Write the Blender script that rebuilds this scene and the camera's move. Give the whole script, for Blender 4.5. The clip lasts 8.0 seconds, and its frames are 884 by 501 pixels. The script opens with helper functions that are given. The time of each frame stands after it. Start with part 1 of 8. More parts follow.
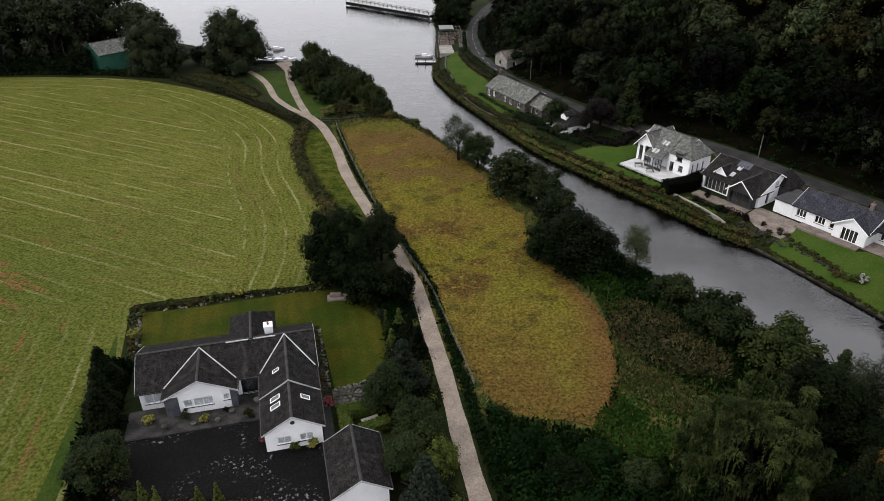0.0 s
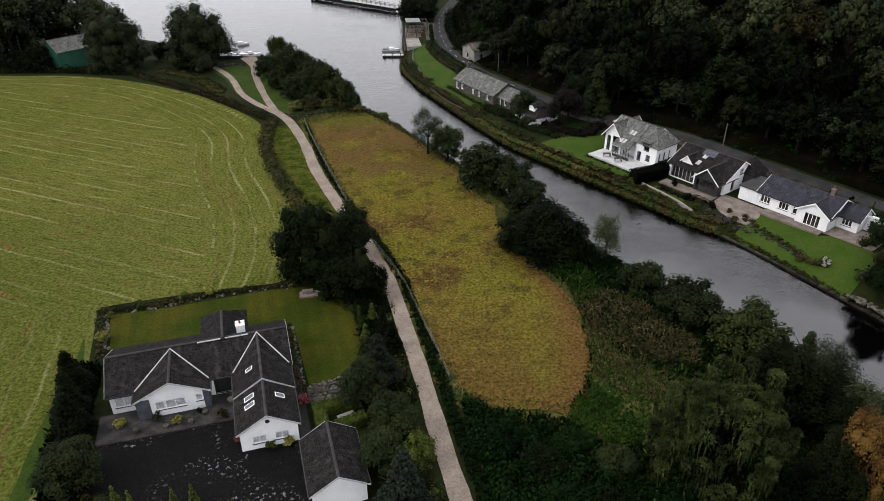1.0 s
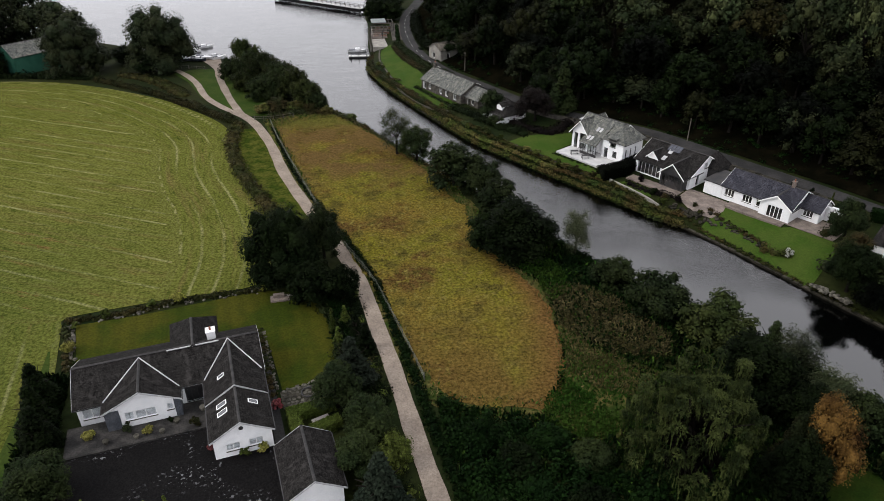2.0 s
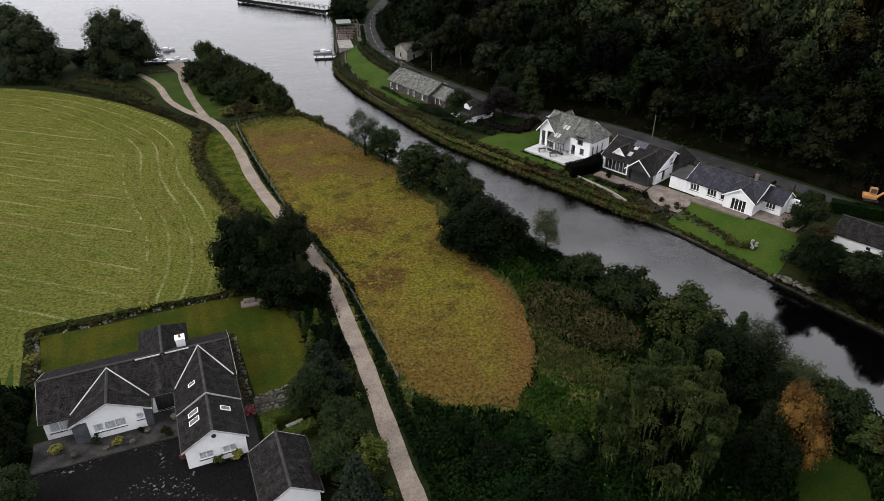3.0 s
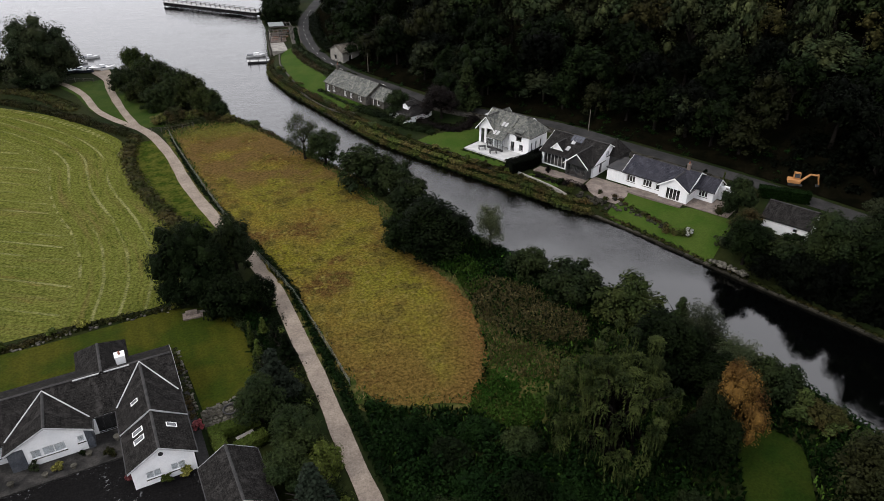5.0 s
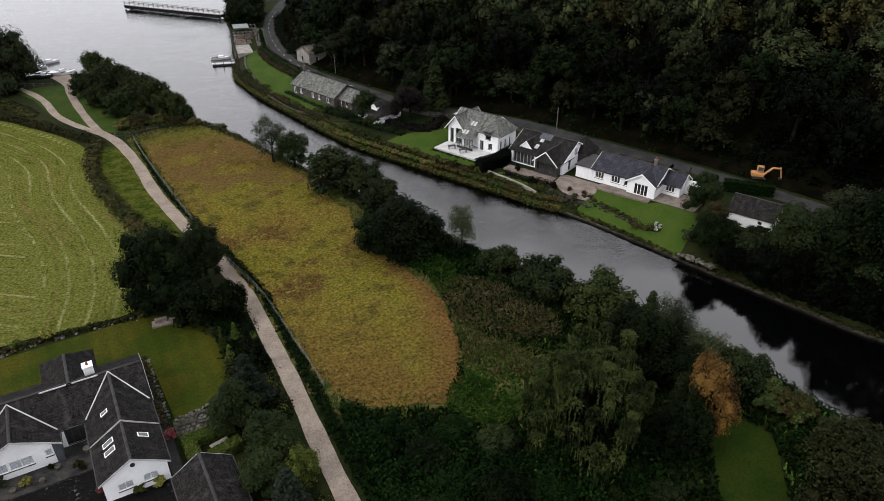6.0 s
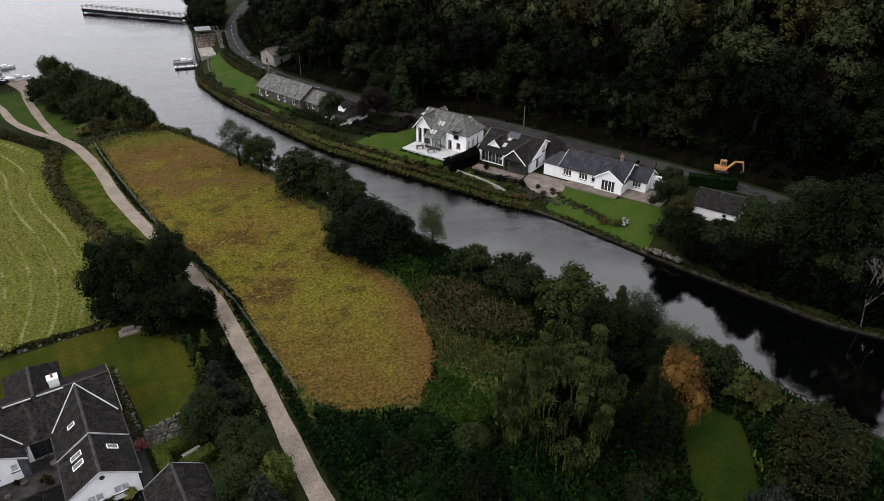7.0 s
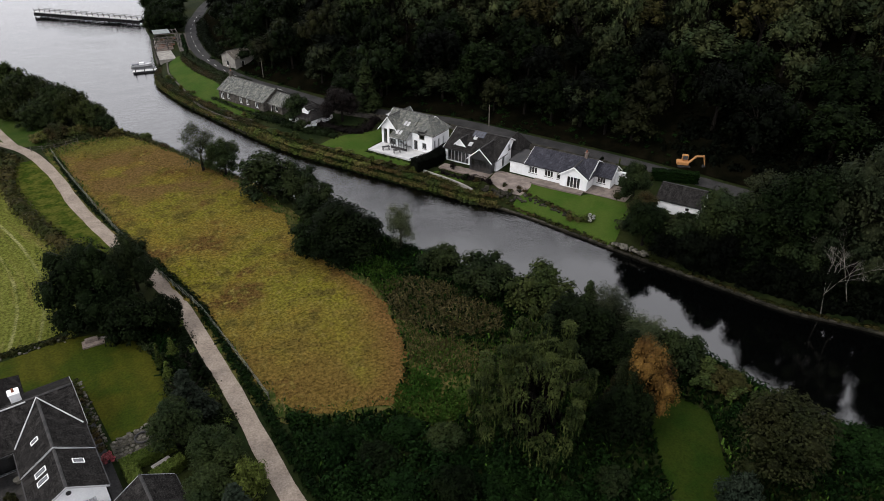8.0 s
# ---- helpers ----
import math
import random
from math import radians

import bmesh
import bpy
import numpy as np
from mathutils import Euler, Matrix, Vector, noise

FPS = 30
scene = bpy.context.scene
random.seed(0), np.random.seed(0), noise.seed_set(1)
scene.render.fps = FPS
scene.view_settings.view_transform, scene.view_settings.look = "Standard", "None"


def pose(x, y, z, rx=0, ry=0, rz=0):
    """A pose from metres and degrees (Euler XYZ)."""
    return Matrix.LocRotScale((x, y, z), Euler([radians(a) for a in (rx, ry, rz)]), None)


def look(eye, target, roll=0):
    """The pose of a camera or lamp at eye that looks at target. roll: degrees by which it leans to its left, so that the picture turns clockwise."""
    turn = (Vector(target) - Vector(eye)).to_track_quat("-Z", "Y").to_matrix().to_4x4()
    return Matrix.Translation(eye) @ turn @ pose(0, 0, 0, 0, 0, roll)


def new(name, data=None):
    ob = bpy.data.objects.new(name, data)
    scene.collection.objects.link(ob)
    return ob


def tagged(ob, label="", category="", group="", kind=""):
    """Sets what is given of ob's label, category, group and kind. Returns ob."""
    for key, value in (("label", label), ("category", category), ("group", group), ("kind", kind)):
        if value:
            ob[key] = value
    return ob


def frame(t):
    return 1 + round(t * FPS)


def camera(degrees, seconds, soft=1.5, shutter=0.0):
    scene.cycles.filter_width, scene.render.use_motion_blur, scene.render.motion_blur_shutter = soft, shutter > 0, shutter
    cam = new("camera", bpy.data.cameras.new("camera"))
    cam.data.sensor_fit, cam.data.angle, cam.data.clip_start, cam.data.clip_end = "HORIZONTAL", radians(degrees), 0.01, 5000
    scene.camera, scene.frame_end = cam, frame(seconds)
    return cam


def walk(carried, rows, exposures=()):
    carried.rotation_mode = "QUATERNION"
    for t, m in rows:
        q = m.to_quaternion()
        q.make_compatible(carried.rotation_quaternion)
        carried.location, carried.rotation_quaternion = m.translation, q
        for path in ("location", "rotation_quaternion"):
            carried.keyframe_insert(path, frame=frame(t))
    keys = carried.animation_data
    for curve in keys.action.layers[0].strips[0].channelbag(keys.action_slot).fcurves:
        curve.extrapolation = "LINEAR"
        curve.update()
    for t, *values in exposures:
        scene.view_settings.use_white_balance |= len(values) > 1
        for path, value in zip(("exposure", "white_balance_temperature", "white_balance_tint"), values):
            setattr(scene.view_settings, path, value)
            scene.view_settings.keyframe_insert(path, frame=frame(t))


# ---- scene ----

cam = camera(66.5, 8.0, soft=0.6)
EYE_Z = 50.0
TURN = [(0.0, -29.82, 0.0), (0.1, -30.13, -0.27), (0.2, -30.34, -0.54), (0.3, -30.37, -0.81), (0.5, -30.37, -1.34),
        (1.0, -30.37, -2.74), (1.5, -30.37, -4.12), (3.0, -30.37, -8.39), (3.5, -30.37, -9.68), (4.0, -30.37, -11.13),
        (4.5, -30.37, -12.45), (6.0, -30.37, -16.51), (6.5, -30.37, -17.91), (7.0, -30.37, -19.38),
        (7.5, -30.37, -20.90), (8.0, -30.37, -22.45)]
walk(cam, [(t, pose(0, 0, EYE_Z, 90 + p, 0, y)) for t, p, y in TURN], exposures=[(0, 0.43, 6600, 10.9), (8, 0.43, 6600, 10.9)])

# ---------------------------------------------------------------- light
world = bpy.data.worlds.new("overcast")
scene.world = world
world.use_nodes = True
wn, wl = world.node_tree.nodes, world.node_tree.links
sky = wn.new("ShaderNodeTexSky")
sky.sky_type = "NISHITA"
sky.sun_disc = False
sky.sun_elevation, sky.sun_rotation = radians(48), radians(-98)
sky.dust_density, sky.ozone_density = 4.0, 1.0
grey = wn.new("ShaderNodeHueSaturation")
grey.inputs["Saturation"].default_value = 0.22
wl.new(sky.outputs[0], grey.inputs["Color"])
cloud = wn.new("ShaderNodeMix")
cloud.data_type = "RGBA"
cloud.inputs["Factor"].default_value = 0.8
cloud.inputs["B"].default_value = (10.5, 10.65, 11.4, 1)
wl.new(grey.outputs[0], cloud.inputs["A"])
wl.new(cloud.outputs["Result"], wn["Background"].inputs["Color"])
wn["Background"].inputs["Strength"].default_value = 0.119
sun = new("sun", bpy.data.lights.new("sun", "SUN"))
sun.data.energy, sun.data.angle, sun.data.color = 1.05, radians(24), (1.0, 0.97, 0.92)
sun.matrix_world = look((-80, -12, 90), (0, 0, 0))

# ---------------------------------------------------------------- materials


def nodes_of(name, rough=0.8, metallic=0.0, spec=0.3):
    m = bpy.data.materials.new(name)
    m.use_nodes = True
    b = m.node_tree.nodes["Principled BSDF"]
    b.inputs["Roughness"].default_value = rough
    b.inputs["Metallic"].default_value = metallic
    b.inputs["Specular IOR Level"].default_value = spec
    return m, m.node_tree.nodes, m.node_tree.links, b


def noise_node(n, l, scale, detail=4.0, vec=None, rough=0.55):
    t = n.new("ShaderNodeTexNoise")
    t.inputs["Scale"].default_value, t.inputs["Detail"].default_value = scale, detail
    t.inputs["Roughness"].default_value = rough
    if vec is None:
        vec = n.new("ShaderNodeNewGeometry").outputs["Position"]
    l.new(vec, t.inputs["Vector"])
    return t.outputs["Fac"]


def ramp(n, l, fac, lo, hi):
    r = n.new("ShaderNodeMapRange")
    r.interpolation_type = "SMOOTHSTEP"
    r.inputs["From Min"].default_value, r.inputs["From Max"].default_value = lo, hi
    l.new(fac, r.inputs["Value"])
    return r.outputs["Result"]


def mixc(n, l, fac, a, b, kind="MIX"):
    x = n.new("ShaderNodeMix")
    x.data_type, x.blend_type = "RGBA", kind
    for sock, v in ((x.inputs["Factor"], fac), (x.inputs["A"], a), (x.inputs["B"], b)):
        if isinstance(v, (tuple, list)):
            sock.default_value = (*v[:3], 1)
        elif isinstance(v, (int, float)):
            sock.default_value = v
        else:
            l.new(v, sock)
    return x.outputs["Result"]


def bumped(n, l, b, height, strength, distance):
    k = n.new("ShaderNodeBump")
    k.inputs["Strength"].default_value, k.inputs["Distance"].default_value = strength, distance
    l.new(height, k.inputs["Height"])
    l.new(k.outputs[0], b.inputs["Normal"])


def plain(name, c1, c2, big=0.3, fine=6.0, rough=0.8, bump=0.4, dist=0.03, rand=0.0, island=0.0, metallic=0.0, spec=0.3, vary=0.35):
    """Two colours broken up at two sizes, with relief; rand and island vary the brightness by object and by loose piece."""
    m, n, l, b = nodes_of(name, rough, metallic, spec)
    f1, f2 = noise_node(n, l, big), noise_node(n, l, fine, 5)
    c = mixc(n, l, ramp(n, l, f1, 0.35, 0.65), c1, c2)
    v = n.new("ShaderNodeMapRange")
    v.inputs["To Min"].default_value, v.inputs["To Max"].default_value = 1 - vary, 1 + vary
    v.inputs["From Min"].default_value, v.inputs["From Max"].default_value = 0.25, 0.75
    l.new(f2, v.inputs["Value"])
    value = v.outputs["Result"]
    for amount, node, out in ((rand, "ShaderNodeObjectInfo", "Random"), (island, "ShaderNodeNewGeometry", "Random Per Island")):
        if amount:
            r = n.new("ShaderNodeMapRange")
            r.inputs["To Min"].default_value, r.inputs["To Max"].default_value = 1 - amount, 1 + amount
            l.new(n.new(node).outputs[out], r.inputs["Value"])
            mul = n.new("ShaderNodeMath")
            mul.operation = "MULTIPLY"
            l.new(value, mul.inputs[0]), l.new(r.outputs["Result"], mul.inputs[1])
            value = mul.outputs[0]
    hs = n.new("ShaderNodeHueSaturation")
    l.new(value, hs.inputs["Value"]), l.new(c, hs.inputs["Color"])
    l.new(hs.outputs[0], b.inputs["Base Color"])
    if bump:
        bumped(n, l, b, f2, bump, dist)
    return m


def leaf(name, c1, c2, rough=0.5, rand=0.4, island=0.5, spec=0.03):
    """Leaves: hue drifts over the crown, each clump and each tree has its own brightness; a waxy gloss catches the sky."""
    return plain(name, c1, c2, big=0.22 if "willow" not in name else 0.55, fine=2.6, rough=rough, bump=1.0, dist=0.3, rand=rand, island=island, spec=spec)


def slate(name, axis, c1, c2, stain, width=0.3):
    """Slates in courses; the courses follow the height, the joints follow the ridge."""
    m, n, l, b = nodes_of(name, 0.8, 0, 0.04)
    sep = n.new("ShaderNodeSeparateXYZ")
    l.new(n.new("ShaderNodeTexCoord").outputs["Object"], sep.inputs[0])
    com = n.new("ShaderNodeCombineXYZ")
    l.new(sep.outputs[axis], com.inputs["X"]), l.new(sep.outputs["Z"], com.inputs["Y"])
    br = n.new("ShaderNodeTexBrick")
    l.new(com.outputs[0], br.inputs["Vector"])
    br.inputs["Color1"].default_value, br.inputs["Color2"].default_value = (*c1, 1), (*c2, 1)
    br.inputs["Mortar"].default_value = (c1[0] * 0.35, c1[1] * 0.35, c1[2] * 0.35, 1)
    for key, v in (("Scale", 1.0), ("Mortar Size", 0.012), ("Brick Width", width), ("Row Height", 0.14), ("Bias", 0.0)):
        br.inputs[key].default_value = v
    big, fine = noise_node(n, l, 1.3, 6), noise_node(n, l, 7.0, 6, None, 0.75)
    c = mixc(n, l, ramp(n, l, big, 0.45, 0.75), br.outputs["Color"], stain)
    c = mixc(n, l, ramp(n, l, fine, 0.5, 0.72), c, tuple(1.7 * v for v in stain))
    c = mixc(n, l, ramp(n, l, fine, 0.5, 0.3), c, tuple(0.4 * v for v in c1))
    run = n.new("ShaderNodeMapping")
    run.inputs["Scale"].default_value = (1.3, 1.5, 1)
    l.new(com.outputs[0], run.inputs["Vector"])
    c = mixc(n, l, ramp(n, l, noise_node(n, l, 1.0, 5, run.outputs[0], 0.7), 0.5, 0.72), c, tuple(1.6 * v for v in stain))
    speck = noise_node(n, l, 17.0, 3, None, 0.6)
    c = mixc(n, l, ramp(n, l, speck, 0.6, 0.7), c, tuple(3.0 * v for v in stain))
    l.new(c, b.inputs["Base Color"])
    bumped(n, l, b, br.outputs["Fac"], -0.8, 0.03)
    return m


M = {}
M["ground"] = plain("rough_grass", (0.006, 0.011, 0.003), (0.014, 0.017, 0.005), 0.08, 1.6, 0.9, 0.8, 0.12, spec=0.04)
M["bright_lawn"] = plain("bright_lawn", (0.023, 0.047, 0.006), (0.034, 0.054, 0.009), 0.25, 5.0, 0.9, 0.5, 0.04, spec=0.04)
M["lawn_shore"] = plain("shore_grass", (0.017, 0.034, 0.005), (0.029, 0.043, 0.008), 0.2, 4.0, 0.9, 0.5, 0.05, spec=0.04)
M["verge"] = plain("verge_grass", (0.020, 0.031, 0.005), (0.050, 0.054, 0.011), 0.5, 2.0, 0.95, 0.9, 0.1, spec=0.0)
# Leaf litter far below its own tone: woodland shade put into the colour.
M["floor"] = plain("shade_dark_litter", (0.002, 0.0022, 0.0012), (0.0045, 0.004, 0.0022), 0.3, 2.0, 1.0, 0.6, 0.1, spec=0.0)
M["path"] = plain("path_gravel", (0.17, 0.14, 0.114), (0.218, 0.182, 0.15), 0.35, 5.0, 0.9, 0.4, 0.03, spec=0.04)
M["road"] = plain("asphalt", (0.021, 0.0208, 0.0208), (0.034, 0.033, 0.0325), 0.3, 5.0, 0.75, 0.3, 0.02, spec=0.04)
M["paint_line"] = plain("road_paint", (0.6, 0.6, 0.58), (0.5, 0.5, 0.48), 2, 9, 0.7, 0.2, 0.01)
M["white"] = plain("white_render", (0.68, 0.69, 0.7), (0.76, 0.76, 0.765), 0.5, 8.0, 0.85, 0.25, 0.01, vary=0.07)
M["trim"] = plain("white_paint", (0.78, 0.78, 0.78), (0.84, 0.84, 0.84), 1.0, 10, 0.5, 0.1, 0.005, vary=0.07)
M["net"] = plain("net_curtain", (0.62, 0.63, 0.64), (0.75, 0.75, 0.75), 2.0, 9, 0.9, 0.2, 0.01, vary=0.15)
M["lead"] = plain("weathered_white", (0.3, 0.3, 0.31), (0.42, 0.42, 0.42), 1.0, 8, 0.7, 0.2, 0.01, vary=0.15)
M["slate_clad"] = plain("dark_cladding", (0.045, 0.05, 0.06), (0.075, 0.08, 0.09), 1.2, 6, 0.6, 0.6, 0.03)
M["ridge"] = plain("ridge_tile", (0.016, 0.0155, 0.0155), (0.034, 0.032, 0.031), 1.2, 6, 0.8, 0.5, 0.03)
M["dark"] = plain("dark_timber", (0.02, 0.02, 0.022), (0.035, 0.033, 0.032), 1, 6, 0.6, 0.3, 0.02)
M["wood"] = plain("weathered_wood", (0.05, 0.043, 0.036), (0.09, 0.08, 0.068), 1.5, 12, 0.85, 0.5, 0.02, rand=0.25)
M["pale_wood"] = plain("silvered_wood", (0.07, 0.075, 0.06), (0.12, 0.125, 0.1), 1.5, 12, 0.85, 0.5, 0.02, rand=0.25)
M["wet_timber"] = plain("wet_timber", (0.005, 0.005, 0.0055), (0.011, 0.0105, 0.0105), 1.5, 10, 0.8, 0.4, 0.02, spec=0.05)
M["stone"] = plain("field_stone", (0.036, 0.034, 0.028), (0.085, 0.08, 0.066), 1.2, 6, 0.9, 0.7, 0.05, rand=0.35, island=0.3, spec=0.04)
M["stone_wall"] = plain("cottage_stone", (0.04, 0.037, 0.033), (0.09, 0.083, 0.073), 1.5, 5, 0.9, 0.8, 0.05, spec=0.04)
M["dark_stone"] = plain("mossy_stone", (0.014, 0.014, 0.01), (0.035, 0.032, 0.025), 0.9, 4, 0.95, 0.8, 0.06, rand=0.4, spec=0.04)
M["rank"] = plain("rank_grass", (0.018, 0.031, 0.007), (0.076, 0.064, 0.022), 0.45, 3.0, 0.95, 0.8, 0.1, spec=0.0)
# Lawn green darkened, so the glade's tree shade sits in its colour.
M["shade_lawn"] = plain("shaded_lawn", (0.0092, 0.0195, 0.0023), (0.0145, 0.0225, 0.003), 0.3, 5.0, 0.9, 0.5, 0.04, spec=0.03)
M["flag"] = plain("stone_paving", (0.018, 0.0175, 0.017), (0.036, 0.034, 0.032), 0.8, 5, 0.7, 0.4, 0.02, rand=0.2, spec=0.04)
M["pink_flag"] = plain("sandstone_paving", (0.1, 0.08, 0.068), (0.16, 0.13, 0.112), 0.8, 5, 0.8, 0.4, 0.02)
M["pale_stone"] = plain("pale_sandstone", (0.17, 0.16, 0.145), (0.25, 0.235, 0.21), 0.8, 5, 0.85, 0.4, 0.02, vary=0.15)
M["pale_flag"] = plain("pale_paving", (0.36, 0.36, 0.36), (0.46, 0.46, 0.45), 0.8, 5, 0.7, 0.3, 0.02, vary=0.07)
M["bark"] = plain("bark", (0.007, 0.006, 0.005), (0.014, 0.012, 0.01), 1.5, 9, 0.95, 0.8, 0.05, spec=0.04)
# Twigs well darker than the bark: the crown's inner shade put into colour.
M["twig"] = plain("shade_dark_twigs", (0.0022, 0.002, 0.0016), (0.005, 0.0044, 0.0034), 1.5, 9, 1.0, 0.8, 0.05, spec=0.0)
M["pale_bark"] = plain("pale_bark", (0.1, 0.092, 0.08), (0.18, 0.165, 0.145), 1.5, 9, 0.9, 0.5, 0.03, spec=0.04)
M["green_sheet"] = plain("green_cladding", (0.011, 0.062, 0.04), (0.018, 0.08, 0.052), 0.6, 6, 0.6, 0.3, 0.02, vary=0.07)
M["grey_sheet"] = plain("grey_sheeting", (0.12, 0.14, 0.14), (0.18, 0.2, 0.19), 0.5, 6, 0.6, 0.3, 0.02)
M["boat"] = plain("boat_white", (0.55, 0.56, 0.58), (0.7, 0.7, 0.7), 1, 8, 0.35, 0.1, 0.01, vary=0.07)
M["navy"] = plain("dark_hull", (0.02, 0.025, 0.04), (0.035, 0.04, 0.05), 1, 8, 0.4, 0.1, 0.01)
M["digger"] = plain("orange_paint", (0.36, 0.17, 0.065), (0.44, 0.22, 0.085), 1.5, 8, 0.45, 0.2, 0.01, vary=0.07)
M["rubber"] = plain("black_rubber", (0.015, 0.015, 0.015), (0.03, 0.03, 0.03), 2, 9, 0.8, 0.3, 0.02)
M["terracotta"] = plain("terracotta", (0.16, 0.06, 0.035), (0.2, 0.08, 0.05), 2, 9, 0.8, 0.3, 0.01)
M["metal"] = plain("galvanised_metal", (0.3, 0.31, 0.32), (0.4, 0.4, 0.4), 2, 9, 0.45, 0.2, 0.01, metallic=0.8)
M["solar"] = plain("solar_glass", (0.02, 0.022, 0.03), (0.03, 0.033, 0.045), 1, 5, 0.12, 0, spec=0.6)
for ax in "XY":
    M["slate" + ax] = slate("dark_slate_" + ax.lower(), ax, (0.005, 0.0046, 0.0046), (0.0145, 0.0135, 0.013), (0.021, 0.0195, 0.0185))
    M["grey_slate" + ax] = slate("grey_slate_" + ax.lower(), ax, (0.045, 0.048, 0.048), (0.1, 0.103, 0.1), (0.12, 0.12, 0.102), 0.4)
    M["tan_slate" + ax] = slate("tan_slate_" + ax.lower(), ax, (0.07, 0.062, 0.053), (0.11, 0.098, 0.084), (0.13, 0.118, 0.1), 0.4)
    M["blue_slate" + ax] = slate("blue_slate_" + ax.lower(), ax, (0.02, 0.02, 0.026), (0.027, 0.027, 0.034), (0.035, 0.035, 0.042))

L = {}
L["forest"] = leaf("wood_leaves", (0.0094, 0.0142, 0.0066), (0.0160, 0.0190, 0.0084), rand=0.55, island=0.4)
L["hill"] = leaf("hillside_leaves", (0.0154, 0.0230, 0.0098), (0.0285, 0.0330, 0.0130), rand=0.65, island=0.45)
L["tan"] = leaf("turning_leaves", (0.0205, 0.0212, 0.0074), (0.0325, 0.0290, 0.0094), island=0.4)
L["umber"] = leaf("umber_leaves", (0.0068, 0.0088, 0.003), (0.0105, 0.0113, 0.0039), island=0.5)
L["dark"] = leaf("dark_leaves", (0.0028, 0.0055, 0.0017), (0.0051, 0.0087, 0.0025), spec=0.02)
L["mid"] = leaf("green_leaves", (0.0089, 0.0148, 0.0054), (0.0152, 0.0215, 0.0068), rand=0.3, island=0.45)
L["sallow"] = leaf("sallow_leaves", (0.0112, 0.0168, 0.0048), (0.0205, 0.0252, 0.0070))
L["olive"] = leaf("olive_leaves", (0.0177, 0.0276, 0.0077), (0.0301, 0.0384, 0.0113))
L["light"] = leaf("light_leaves", (0.0251, 0.0362, 0.0071), (0.0384, 0.0484, 0.0106))
L["grey"] = leaf("grey_leaves", (0.0217, 0.0286, 0.0134), (0.035, 0.0406, 0.019))
L["blue"] = leaf("blue_needles", (0.0094, 0.015, 0.0097), (0.0158, 0.0218, 0.014))
L["willow"] = leaf("willow_leaves", (0.0075, 0.0120, 0.0036), (0.0380, 0.0480, 0.0135), rand=0.0, island=0.3)
L["orange"] = leaf("autumn_leaves", (0.036, 0.0185, 0.0066), (0.122, 0.068, 0.0182), rand=0.0, island=0.6)
L["purple"] = leaf("copper_leaves", (0.004, 0.0032, 0.003), (0.0068, 0.0049, 0.0043))
# Near-black leaf colour that carries the shade at the foot of the wood.
L["deep"] = leaf("shade_black_leaves", (0.001, 0.0016, 0.0008), (0.0017, 0.0026, 0.0011), spec=0.02)
L["bronze"] = leaf("bronze_leaves", (0.0271, 0.0195, 0.008), (0.0146, 0.0205, 0.0071))
L["fern"] = leaf("ferns_and_moss", (0.0326, 0.0219, 0.0086), (0.0175, 0.0312, 0.0073))
L["bank"] = leaf("bank_plants", (0.0679, 0.0552, 0.0197), (0.0421, 0.0582, 0.0126), island=0.6)
L["blossom"] = leaf("white_blossom", (0.3, 0.3, 0.27), (0.05, 0.06, 0.03), spec=0.01)
L["hedge"] = leaf("hedge_leaves", (0.0153, 0.0189, 0.0048), (0.0289, 0.0239, 0.0082))
L["yellow"] = leaf("yellow_leaves", (0.11, 0.115, 0.022), (0.15, 0.14, 0.04), spec=0.01)
L["red"] = leaf("red_flowers", (0.12, 0.025, 0.03), (0.16, 0.06, 0.06), spec=0.01)
L["straw"] = leaf("straw", (0.1275, 0.105, 0.045), (0.075, 0.0675, 0.027), spec=0.01)
L["reed"] = leaf("dry_stems", (0.0911, 0.074, 0.036), (0.046, 0.042, 0.018), spec=0.01)
L["blade"] = leaf("grass_blades", (0.0207, 0.0525, 0.0082), (0.0387, 0.0691, 0.0124), spec=0.01)
L["lush"] = leaf("lush_grass", (0.018, 0.048, 0.0074), (0.033, 0.064, 0.011), rand=0.0, island=0.4, spec=0.01)
L["box"] = leaf("box_leaves", (0.0365, 0.0533, 0.011), (0.054, 0.0702, 0.0154), rand=0.1, island=0.35, spec=0.01)
L["nettle"] = leaf("bramble_leaves", (0.0024, 0.0075, 0.0016), (0.0048, 0.0124, 0.0024), spec=0.02)

# mown field: straight rows in the middle, laps round the edge
m, n, l, b = nodes_of("mown_grass", 0.95, 0, 0.0)
rows_at, run_at = n.new("ShaderNodeAttribute"), n.new("ShaderNodeAttribute")
rows_at.attribute_name, run_at.attribute_name = "rows", "run"


def row_vector(across, down):
    com = n.new("ShaderNodeCombineXYZ")
    for at, k, sock in ((rows_at, across, "X"), (run_at, down, "Y")):
        q = n.new("ShaderNodeMath")
        q.operation = "MULTIPLY"
        q.inputs[1].default_value = k
        l.new(at.outputs["Fac"], q.inputs[0])
        l.new(q.outputs[0], com.inputs[sock])
    return com.outputs[0]


def maths2(value, factor):
    q = n.new("ShaderNodeMath")
    q.operation = "MULTIPLY"
    q.inputs[1].default_value = factor
    l.new(value, q.inputs[0])
    return q.outputs[0]


